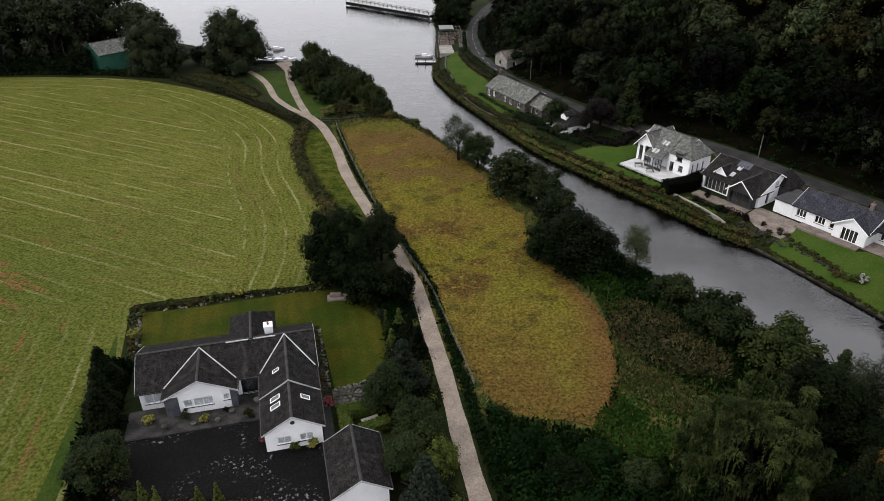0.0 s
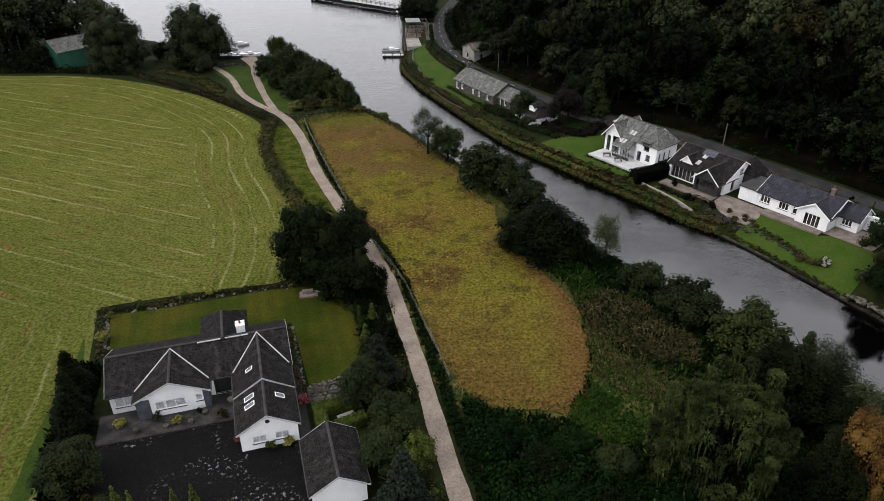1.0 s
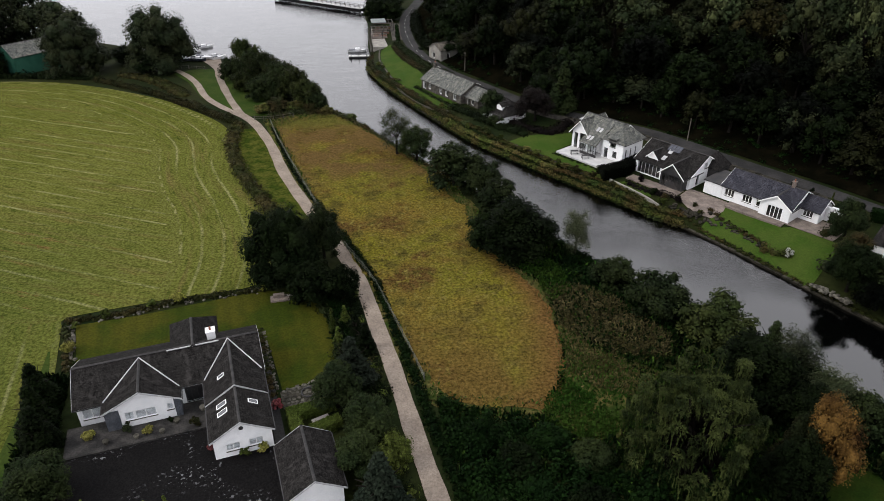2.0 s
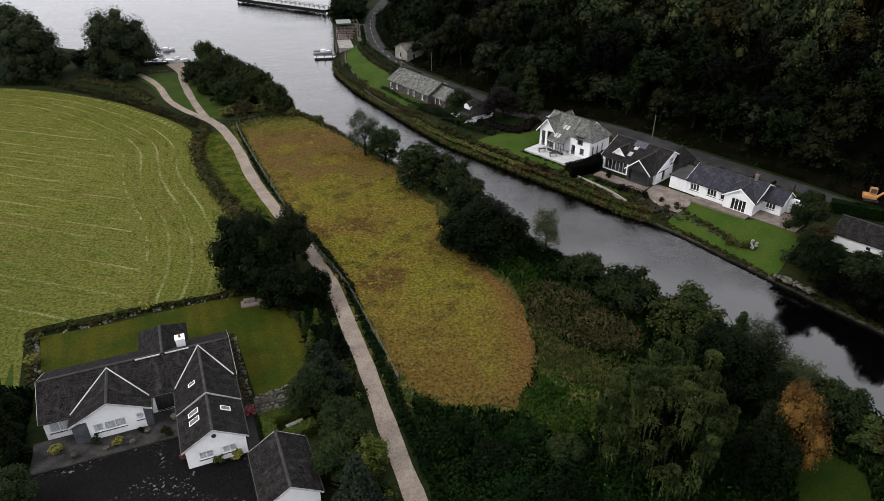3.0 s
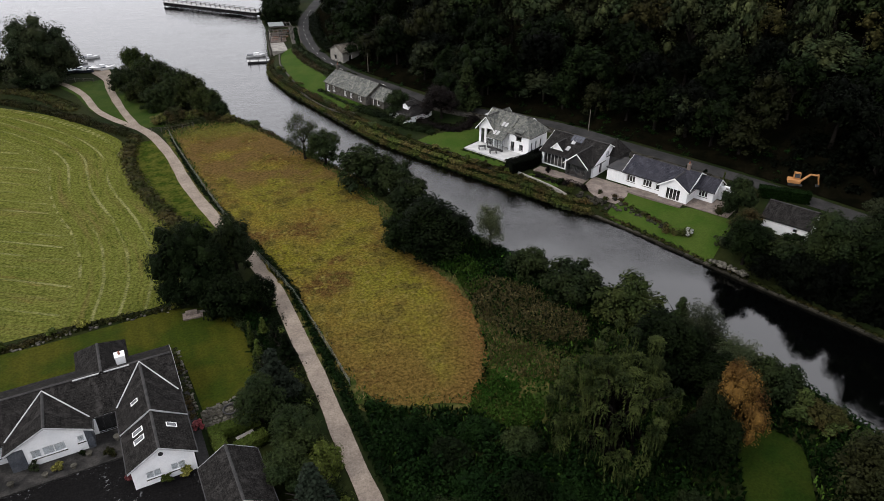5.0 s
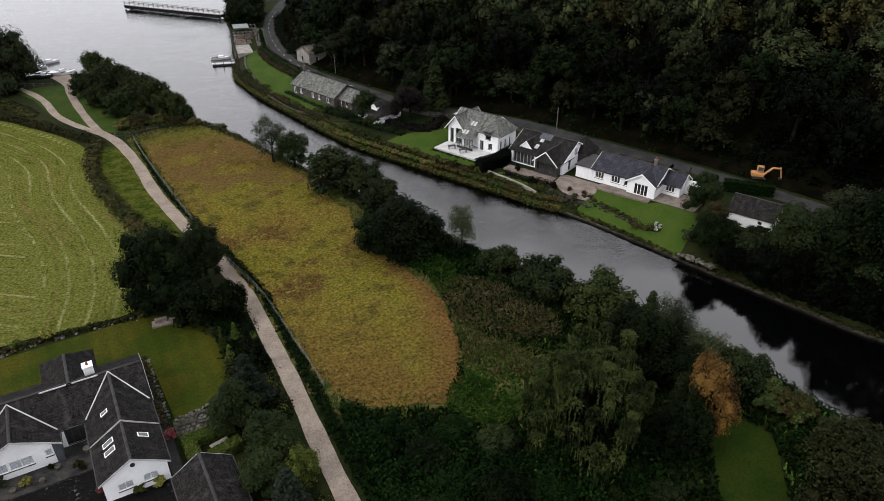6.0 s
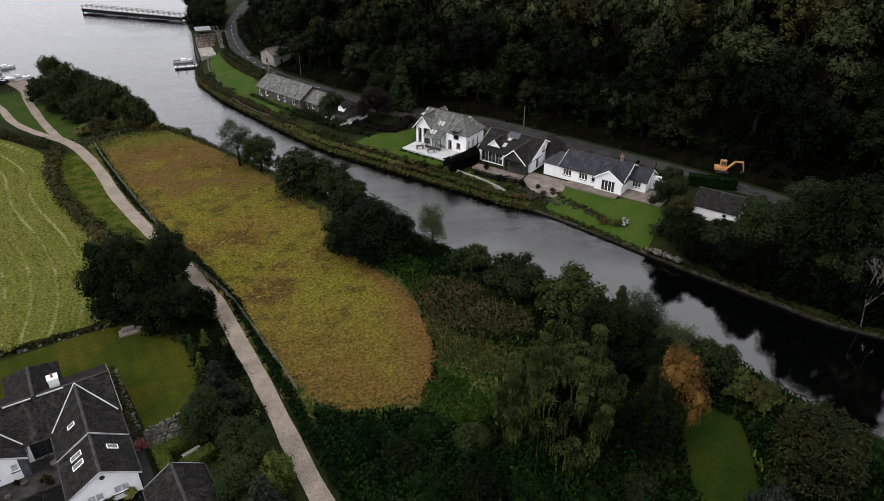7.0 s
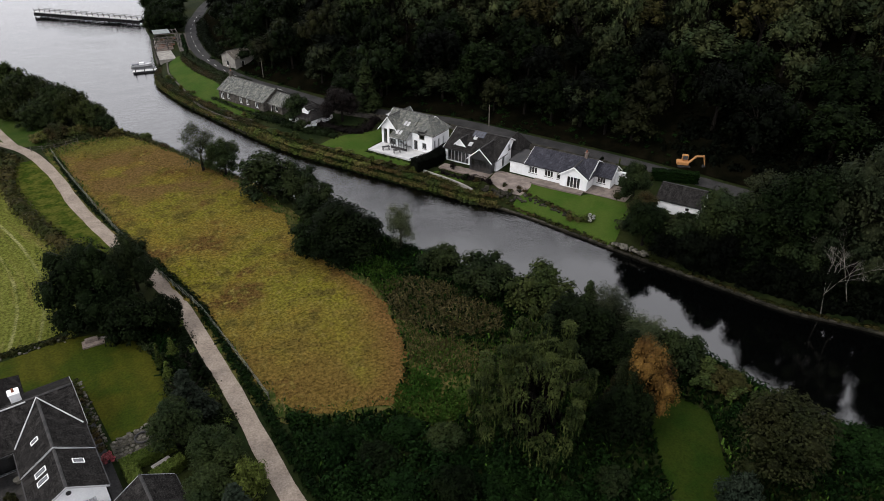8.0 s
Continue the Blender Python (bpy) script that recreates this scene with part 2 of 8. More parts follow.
wob = noise_node(n, l, 0.12, 2)
ma = n.new("ShaderNodeMath")
ma.operation = "MULTIPLY_ADD"
l.new(wob, ma.inputs[0])
ma.inputs[1].default_value = 0.7
l.new(rows_at.outputs["Fac"], ma.inputs[2])
sc, sn = n.new("ShaderNodeMath"), n.new("ShaderNodeMath")
sc.operation, sn.operation = "MULTIPLY", "SINE"
sc.inputs[1].default_value = 2 * math.pi / 3.1
l.new(ma.outputs[0], sc.inputs[0])
l.new(sc.outputs[0], sn.inputs[0])
big = noise_node(n, l, 0.03, 4)
streak = noise_node(n, l, 1.0, 6, row_vector(1.5, 0.22), 0.7)
streak2 = noise_node(n, l, 1.0, 4, row_vector(0.5, 0.04), 0.6)
fine_n = noise_node(n, l, 2.6, 6, None, 0.7)
c = mixc(n, l, ramp(n, l, big, 0.35, 0.65), (0.063, 0.069, 0.0135), (0.082, 0.084, 0.019))
c = mixc(n, l, ramp(n, l, streak2, 0.5, 0.75), c, (0.085, 0.068, 0.022))
c = mixc(n, l, ramp(n, l, streak, 0.5, 0.3), c, (0.032, 0.04, 0.008))
c = mixc(n, l, ramp(n, l, streak, 0.55, 0.75), c, (0.11, 0.1, 0.035))
dash = n.new("ShaderNodeMath")
dash.operation = "MULTIPLY"
l.new(ramp(n, l, sn.outputs[0], 0.82, 1.0), dash.inputs[0])
l.new(ramp(n, l, noise_node(n, l, 1.0, 4, row_vector(0.3, 0.04), 0.75), 0.42, 0.6), dash.inputs[1])
c = mixc(n, l, dash.outputs[0], c, (0.138, 0.133, 0.052))
rust = n.new("ShaderNodeMath")
rust.operation = "MULTIPLY"
l.new(ramp(n, l, noise_node(n, l, 1.0, 4, row_vector(0.45, 0.05), 0.65), 0.54, 0.64), rust.inputs[0])
l.new(ramp(n, l, noise_node(n, l, 1.0, 5, row_vector(0.9, 0.3), 0.7), 0.42, 0.55), rust.inputs[1])
sx = n.new("ShaderNodeSeparateXYZ")
l.new(n.new("ShaderNodeNewGeometry").outputs["Position"], sx.inputs[0])
part_w = n.new("ShaderNodeMath")
part_w.operation = "MULTIPLY"
west = n.new("ShaderNodeMapRange")
west.inputs["From Min"].default_value, west.inputs["From Max"].default_value = -32, -46
west.inputs["To Min"].default_value, west.inputs["To Max"].default_value = 0.25, 1.0
l.new(sx.outputs["X"], west.inputs["Value"])
south = n.new("ShaderNodeMath")
south.operation = "MULTIPLY"
l.new(west.outputs["Result"], south.inputs[0]), l.new(ramp(n, l, sx.outputs["Y"], 112, 78), south.inputs[1])
l.new(south.outputs[0], part_w.inputs[0]), l.new(rust.outputs[0], part_w.inputs[1])
c = mixc(n, l, maths2(south.outputs[0], 0.45), c, (0.04, 0.052, 0.0115))
c = mixc(n, l, part_w.outputs[0], c, (0.1, 0.057, 0.022))
c = mixc(n, l, ramp(n, l, fine_n, 0.3, 0.7), mixc(n, l, 1.0, c, (0.45, 0.48, 0.46), "MULTIPLY"), mixc(n, l, 1.0, c, (1.54, 1.55, 1.6), "MULTIPLY"))
l.new(c, b.inputs["Base Color"])
bumped(n, l, b, fine_n, 0.7, 0.1)
M["field"] = m

# rough meadow: ochre, rust and green drifts
m, n, l, b = nodes_of("meadow_grass", 0.95, 0, 0.0)
f1, f2, f3, f4 = noise_node(n, l, 0.05, 5), noise_node(n, l, 0.1, 6), noise_node(n, l, 0.9, 6), noise_node(n, l, 2.8, 6, None, 0.75)
c = mixc(n, l, ramp(n, l, f1, 0.40, 0.58), (0.08, 0.074, 0.013), (0.088, 0.062, 0.0155))
c = mixc(n, l, ramp(n, l, f2, 0.53, 0.62), c, (0.055, 0.034, 0.012))
c = mixc(n, l, ramp(n, l, f2, 0.46, 0.34), c, (0.088, 0.08, 0.012))
c = mixc(n, l, ramp(n, l, f3, 0.5, 0.7), c, (0.105, 0.088, 0.024))
f5 = noise_node(n, l, 0.3, 5, None, 0.6)
c = mixc(n, l, ramp(n, l, f5, 0.52, 0.64), c, (0.05, 0.043, 0.0115))
c = mixc(n, l, ramp(n, l, f5, 0.46, 0.34), c, (0.092, 0.072, 0.0145))
at = n.new("ShaderNodeAttribute")
at.attribute_name = "edge"
sp = n.new("ShaderNodeSeparateXYZ")
l.new(n.new("ShaderNodeNewGeometry").outputs["Position"], sp.inputs[0])
rust = n.new("ShaderNodeMath")
rust.operation = "MULTIPLY"
l.new(ramp(n, l, sp.outputs["Y"], 76, 53), rust.inputs[0])
l.new(ramp(n, l, noise_node(n, l, 0.25, 4), 0.2, 0.55), rust.inputs[1])
c = mixc(n, l, rust.outputs[0], c, (0.074, 0.05, 0.0145))
for lo, hi, edge_in, tone in ((10.0, 19.5, 5.0, (0.08, 0.046, 0.0165)),):
    rim = n.new("ShaderNodeMath")
    rim.operation = "MULTIPLY"
    l.new(ramp(n, l, at.outputs["Fac"], edge_in, 0.0), rim.inputs[0]), l.new(ramp(n, l, sp.outputs["X"], lo, hi), rim.inputs[1])
    c = mixc(n, l, rim.outputs[0], c, tone)
upper = n.new("ShaderNodeMath")
upper.operation = "MULTIPLY"
l.new(ramp(n, l, sp.outputs["Y"], 104, 118), upper.inputs[0])
l.new(ramp(n, l, noise_node(n, l, 0.16, 6, None, 0.65), 0.38, 0.56), upper.inputs[1])
c = mixc(n, l, upper.outputs[0], c, (0.076, 0.05, 0.019))
head = n.new("ShaderNodeMath")
head.operation = "MULTIPLY"
l.new(ramp(n, l, sp.outputs["Y"], 135, 143), head.inputs[0])
l.new(ramp(n, l, noise_node(n, l, 0.3, 4), 0.25, 0.5), head.inputs[1])
c = mixc(n, l, head.outputs[0], c, (0.066, 0.064, 0.015))
c = mixc(n, l, ramp(n, l, f4, 0.3, 0.7), mixc(n, l, 1.0, c, (0.38, 0.39, 0.38), "MULTIPLY"), mixc(n, l, 1.0, c, (1.65, 1.6, 1.55), "MULTIPLY"))
l.new(c, b.inputs["Base Color"])
bumped(n, l, b, f4, 0.9, 0.12)
M["meadow"] = m
L["hay"] = leaf("dry_grass", (0.1, 0.075, 0.017), (0.085, 0.052, 0.014), rand=0.0, island=0.35, spec=0.01)
L["olive_hay"] = leaf("olive_grass", (0.085, 0.08, 0.016), (0.066, 0.064, 0.013), rand=0.0, island=0.3, spec=0.05)

# water: dark and deep, calm below the bend and rippled above it
m, n, l, b = nodes_of("dark_water", 0.02, 0, 0.5)
b.inputs["IOR"].default_value = 1.82
pos = n.new("ShaderNodeNewGeometry").outputs["Position"]
sp = n.new("ShaderNodeSeparateXYZ")
l.new(pos, sp.inputs[0])
mp = n.new("ShaderNodeMapping")
mp.inputs["Rotation"].default_value = (0, 0, radians(60))
mp.inputs["Scale"].default_value = (0.9, 1.0, 1)
l.new(pos, mp.inputs["Vector"])
rip = noise_node(n, l, 2.6, 6, mp.outputs[0], 0.6)
cur = noise_node(n, l, 0.09, 4, mp.outputs[0])
wide = n.new("ShaderNodeMapping")
wide.inputs["Scale"].default_value = (0.22, 0.4, 1)
l.new(pos, wide.inputs["Vector"])
swell = noise_node(n, l, 1.0, 5, wide.outputs[0], 0.6)


def maths(op, a, b2, c2=0.0):
    q = n.new("ShaderNodeMath")
    q.operation = op
    for k, v in enumerate((a, b2, c2)):
        if isinstance(v, float):
            q.inputs[k].default_value = v
        else:
            l.new(v, q.inputs[k])
    return q.outputs[0]


patchy = maths("MULTIPLY_ADD", ramp(n, l, cur, 0.35, 0.65), 0.5, 0.5)
calm = maths("MULTIPLY_ADD", ramp(n, l, sp.outputs["Y"], 210, 130), 0.3, 0.7)
amt = maths("MULTIPLY", maths("MULTIPLY", ramp(n, l, sp.outputs["Y"], 56, 92), patchy), calm)
bk = n.new("ShaderNodeBump")
bk.inputs["Distance"].default_value = 0.4
l.new(maths("MULTIPLY_ADD", amt, 0.2, 0.012), bk.inputs["Strength"])
l.new(maths("MULTIPLY_ADD", swell, 1.2, rip), bk.inputs["Height"])
l.new(bk.outputs[0], b.inputs["Normal"])
b.inputs["Base Color"].default_value = (0.0006, 0.0007, 0.0007, 1)
M["water"] = m

# garden lawn: faint mowing stripes across the close grass
m, n, l, b = nodes_of("striped_lawn", 0.9, 0, 0.04)
turned = n.new("ShaderNodeMapping")
turned.inputs["Rotation"].default_value = (0, 0, radians(-14.35))
l.new(n.new("ShaderNodeNewGeometry").outputs["Position"], turned.inputs["Vector"])
band = n.new("ShaderNodeTexWave")
band.bands_direction = "X"
for key, v in (("Scale", 0.17), ("Distortion", 0.6), ("Detail", 2.0)):
    band.inputs[key].default_value = v
l.new(turned.outputs[0], band.inputs["Vector"])
f1, f2 = noise_node(n, l, 0.18, 4), noise_node(n, l, 4.0, 6, None, 0.7)
c = mixc(n, l, ramp(n, l, f1, 0.38, 0.62), (0.018, 0.027, 0.0028), (0.033, 0.034, 0.004))
c = mixc(n, l, ramp(n, l, band.outputs["Fac"], 0.3, 0.7), c, mixc(n, l, 1.0, c, (1.1, 1.09, 1.06), "MULTIPLY"))
c = mixc(n, l, ramp(n, l, f2, 0.3, 0.7), mixc(n, l, 1.0, c, (0.72, 0.74, 0.7), "MULTIPLY"), mixc(n, l, 1.0, c, (1.3, 1.26, 1.25), "MULTIPLY"))
l.new(c, b.inputs["Base Color"])
bumped(n, l, b, f2, 0.5, 0.04)
M["striped_lawn"] = m

# wet dark yard with pale dried patches
m, n, l, b = nodes_of("wet_tarmac", 0.75, 0, 0.03)
f1, f2, f3 = noise_node(n, l, 0.16, 2), noise_node(n, l, 2.8, 4), noise_node(n, l, 6, 5)
pt = n.new("ShaderNodeMath")
pt.operation = "MULTIPLY"
l.new(ramp(n, l, f1, 0.5, 0.6), pt.inputs[0]), l.new(ramp(n, l, f2, 0.58, 0.64), pt.inputs[1])
c = mixc(n, l, ramp(n, l, f3, 0.35, 0.7), (0.0035, 0.0033, 0.0035), (0.009, 0.0085, 0.0085))
c = mixc(n, l, pt.outputs[0], c, (0.11, 0.11, 0.115))
l.new(c, b.inputs["Base Color"])
M["yard"] = m

m, n, l, b = nodes_of("window_glass", 0.03, 0, 0.5)
b.inputs["Base Color"].default_value = (0.9, 0.93, 0.95, 1)
b.inputs["Transmission Weight"].default_value = 1.0
b.inputs["IOR"].default_value = 1.5
M["glass"] = m

# ---------------------------------------------------------------- mesh helpers


def part(name, bm, material, parent=None, label=""):
    """Links a bmesh, or shares a ready mesh, as one object under a thing or a part."""
    if isinstance(bm, bpy.types.Mesh):
        me = bm
    else:
        me = bpy.data.meshes.new(name)
        bmesh.ops.recalc_face_normals(bm, faces=bm.faces)
        bm.to_mesh(me)
        bm.free()
    if material and not me.materials:
        me.materials.append(material)
    ob = new(name, me)
    ob.parent = parent
    if label:
        ob["label"] = label
    return ob


def thing(name, label, category, m=None, group="", kind=""):
    ob = new(name)
    ob.empty_display_size = 0.3
    if m is not None:
        ob.matrix_basis = m
    return tagged(ob, label, category, group, kind)


def box(bm, x0, x1, y0, y1, z0, z1):
    v = [bm.verts.new((x, y, z)) for z in (z0, z1) for y in (y0, y1) for x in (x0, x1)]
    for f in ((0, 2, 3, 1), (4, 5, 7, 6), (0, 1, 5, 4), (2, 6, 7, 3), (0, 4, 6, 2), (1, 3, 7, 5)):
        bm.faces.new([v[i] for i in f])
    return bm


def boxes(*rows):
    bm = bmesh.new()
    for r in rows:
        box(bm, *r)
    return bm


def slab(bm, pts, th):
    """A flat piece with thickness below the corners given."""
    p = [Vector(q) for q in pts]
    nrm = (p[1] - p[0]).cross(p[2] - p[0]).normalized()
    if nrm.z < 0:
        nrm = -nrm
    a = [bm.verts.new(q) for q in p]
    d = [bm.verts.new(q - nrm * th) for q in p]
    bm.faces.new(a)
    bm.faces.new(d[::-1])
    k = len(p)
    for i in range(k):
        bm.faces.new((a[i], d[i], d[(i + 1) % k], a[(i + 1) % k]))


def tube(bm, p0, p1, r0, r1, seg=7):
    p0, p1 = Vector(p0), Vector(p1)
    q = (p1 - p0).to_track_quat("Z", "Y")
    rings = []
    for p, r in ((p0, r0), (p1, r1)):
        rings.append([bm.verts.new(p + q @ Vector((r * math.cos(6.2832 * i / seg), r * math.sin(6.2832 * i / seg), 0))) for i in range(seg)])
    for i in range(seg):
        bm.faces.new((rings[0][i], rings[0][(i + 1) % seg], rings[1][(i + 1) % seg], rings[1][i]))
    bm.faces.new(rings[0][::-1])
    bm.faces.new(rings[1])


def quads(name, verts, faces, material=None):
    """A mesh from arrays of corners and four-cornered faces."""
    me = bpy.data.meshes.new(name)
    me.vertices.add(len(verts))
    me.vertices.foreach_set("co", np.asarray(verts, np.float32).ravel())
    k = len(faces)
    me.loops.add(4 * k)
    me.loops.foreach_set("vertex_index", np.asarray(faces, np.int32).ravel())
    me.polygons.add(k)
    me.polygons.foreach_set("loop_start", np.arange(0, 4 * k, 4, dtype=np.int32))
    me.update(calc_edges=True)
    if material:
        me.materials.append(material)
    return me


# ---------------------------------------------------------------- the lie of the land
RIGHT_BANK = [(100, 900), (85, 600), (60, 420), (30, 340), (2, 300), (-4, 273), (-2, 243), (-2.2, 218), (-1.5, 204), (-2.2, 186), (2.3, 170), (8.8, 154),
              (14.3, 141), (18.5, 131.8), (22.6, 125.0), (31.1, 112.7), (37.1, 104.4), (42.4, 97.0), (47.2, 91.6), (51.5, 85.7), (54.8, 79),
              (58.2, 72), (60.7, 67), (62.7, 63.2), (66.5, 56), (70, 49.6), (77, 41.4), (90, 20), (110, -20), (150, -90), (260, -300)]
LEFT_BANK = [(230, -300), (128, -90), (85, 0), (66, 24), (57, 31), (53.8, 39.8), (51.5, 49.5), (46.0, 59), (38, 70.5), (32, 77.5), (28, 84), (21, 97.5), (13.5, 110),
             (5.5, 124), (-0.5, 135.7), (-5.6, 145.2), (-11.2, 154.3), (-21, 172), (-28, 181), (-44, 201), (-56, 203), (-70, 215), (-90, 227), (-150, 236), (-300, 245), (-1500, 250)]
ROAD = [(60, 420), (42, 330), (22, 285), (14, 255), (10.5, 236), (9.8, 215), (11.6, 194), (17, 174.5), (26, 157.5), (36, 141), (53.5, 124.5), (64.3, 107.8),
        (73.7, 93.3), (80, 82), (90, 62), (101, 42), (118, 10), (150, -45), (260, -250)]
WATER_Z = -1.6


def smooth(a, b, x):
    t = np.clip((x - a) / (b - a), 0, 1)
    return t * t * (3 - 2 * t)


def along(line, P):
    """Distance of the points P to a line, and on which side they lie (left of its run is positive)."""
    best, side = np.full(len(P), 1e9), np.zeros(len(P))
    for (ax, ay), (bx, by) in zip(line[:-1], line[1:]):
        d = np.array((bx - ax, by - ay))
        t = np.clip(((P[:, 0] - ax) * d[0] + (P[:, 1] - ay) * d[1]) / (d @ d), 0, 1)
        ex, ey = P[:, 0] - ax - t * d[0], P[:, 1] - ay - t * d[1]
        r = np.hypot(ex, ey)
        near = r < best
        best = np.where(near, r, best)
        side = np.where(near, np.sign(d[0] * ey - d[1] * ex), side)
    return best, side


def inside(poly, P):
    hit = np.zeros(len(P), bool)
    for (ax, ay), (bx, by) in zip(poly, poly[1:] + poly[:1]):
        if ay != by:
            hit ^= ((ay > P[:, 1]) != (by > P[:, 1])) & (P[:, 0] < (bx - ax) * (P[:, 1] - ay) / (by - ay) + ax)
    return hit


WATER = RIGHT_BANK + LEFT_BANK + [(-1500, 900)]


def height(P):
    P = np.asarray(P, float).reshape(-1, 2)
    dr, sr = along(RIGHT_BANK, P)
    dl, _ = along(LEFT_BANK, P)
    wet = inside(WATER, P)
    road, sroad = along(ROAD, P)
    lumps = 0.12 * np.sin(P[:, 0] * 0.11 + 1) * np.sin(P[:, 1] * 0.09)
    left = -0.55 * (1 - smooth(0, 2.5, dl)) + lumps * smooth(2, 8, dl) * 0
    gentle = -0.95 + 2.15 * smooth(-1.0, 9.0, dr) - 0.3 * (1 - smooth(0, 1.2, dr))
    steep = -1.3 + 1.9 * smooth(-0.3, 2.2, dr) + 0.6 * smooth(2.0, 8.0, dr)
    down = smooth(-48.0, -42.0, 0.5736 * P[:, 0] - 0.8192 * P[:, 1])
    low = steep * (1 - down) + gentle * down
    beyond = np.where(sroad > 0, road, -road)
    w = smooth(10, 4, road)
    right = np.where(beyond > 0, 2.0, low * (1 - w) + 2.0 * w)
    climb = np.maximum(0, beyond - 5)
    rough = 1 + 0.18 * np.sin(P[:, 0] * 0.045 + 2) * np.cos(P[:, 1] * 0.04)
    right = right + np.minimum(0.46 * climb * rough, 104 + 0.02 * climb)
    z = np.where((dr < dl) | ((beyond > 0) & (P[:, 0] > 0)), right, left)
    bed = np.minimum(dr, dl)
    return np.where(wet, np.where(dr < dl, -1.3, -0.6) - 2.2 * smooth(0, 1.0, bed), z)


def gz(x, y):
    return float(height([(x, y)])[0])


def axis(*spans):
    out = []
    for a, b2, s in spans:
        out += list(np.arange(a, b2, s))
    return np.array(out + [spans[-1][1]], float)


gx = axis((-4000, -400, 600), (-400, -140, 20), (-140, -60, 4), (-60, 105, 1.0), (105, 240, 4), (240, 600, 40), (600, 4000, 850))
gy = axis((-4000, -400, 600), (-400, -20, 38), (-20, 20, 4), (20, 235, 1.0), (235, 340, 4), (340, 700, 30), (700, 4500, 760))
GX, GY = np.meshgrid(gx, gy)
PP = np.c_[GX.ravel(), GY.ravel()]
vv = np.c_[PP, height(PP)]
w_, h_ = len(gx), len(gy)
ii = (np.arange(h_ - 1)[:, None] * w_ + np.arange(w_ - 1)[None, :]).ravel()
ground = new("ground", quads("ground", vv, np.c_[ii, ii + 1, ii + w_ + 1, ii + w_], M["ground"]))
tagged(ground, "rough grass ground falling to the river banks", "ground", kind="structure")
for p in ground.data.polygons:
    p.use_smooth = True

bm = bmesh.new()
bm.faces.new([bm.verts.new(p) for p in ((-4000, -400, WATER_Z), (300, -400, WATER_Z), (300, 4400, WATER_Z), (-4000, 4400, WATER_Z))])
tagged(part("water", bm, M["water"]), "dark grey river water running out of a pale lake", "water", kind="structure")


def rounded(poly, step=1.5):
    """A closed line smoothed through its corners."""
    P = [Vector(p) for p in poly]
    out = []
    k = len(P)
    for i in range(k):
        a, b2, c2, d = P[i - 1], P[i], P[(i + 1) % k], P[(i + 2) % k]
        m2 = max(2, int((c2 - b2).length / step))
        for j in range(m2):
            t = j / m2
            out.append(tuple(0.5 * ((2 * b2) + (c2 - a) * t + (2 * a - 5 * b2 + 4 * c2 - d) * t * t + (3 * b2 - a - 3 * c2 + d) * t ** 3)))
    return out


def flow(line, step=1.5):
    """An open line smoothed through its points."""
    P = [Vector(p) for p in line]
    P = [2 * P[0] - P[1]] + P + [2 * P[-1] - P[-2]]
    out = []
    for i in range(1, len(P) - 2):
        a, b2, c2, d = P[i - 1:i + 3]
        m2 = max(1, int((c2 - b2).length / step))
        for j in range(m2):
            t = j / m2
            out.append(0.5 * ((2 * b2) + (c2 - a) * t + (2 * a - 5 * b2 + 4 * c2 - d) * t * t + (3 * b2 - a - 3 * c2 + d) * t ** 3))
    return out + [P[-2]]


def ragged(poly, amount, step=0.7):
    """A closed line with the small unevenness of a grass edge."""
    out = []
    for a, b2 in zip(poly, poly[1:] + poly[:1]):
        k = max(1, int(math.hypot(b2[0] - a[0], b2[1] - a[1]) / step))
        for j in range(k):
            x, y = a[0] + (b2[0] - a[0]) * j / k, a[1] + (b2[1] - a[1]) * j / k
            out.append((x + amount * noise.noise(Vector((x * 0.4, y * 0.4, 3))) + amount * 0.5 * noise.noise(Vector((x * 1.3, y * 1.3, 7))),
                        y + amount * noise.noise(Vector((x * 0.4, y * 0.4, 9))) + amount * 0.5 * noise.noise(Vector((x * 1.3, y * 1.3, 1)))))
    return out


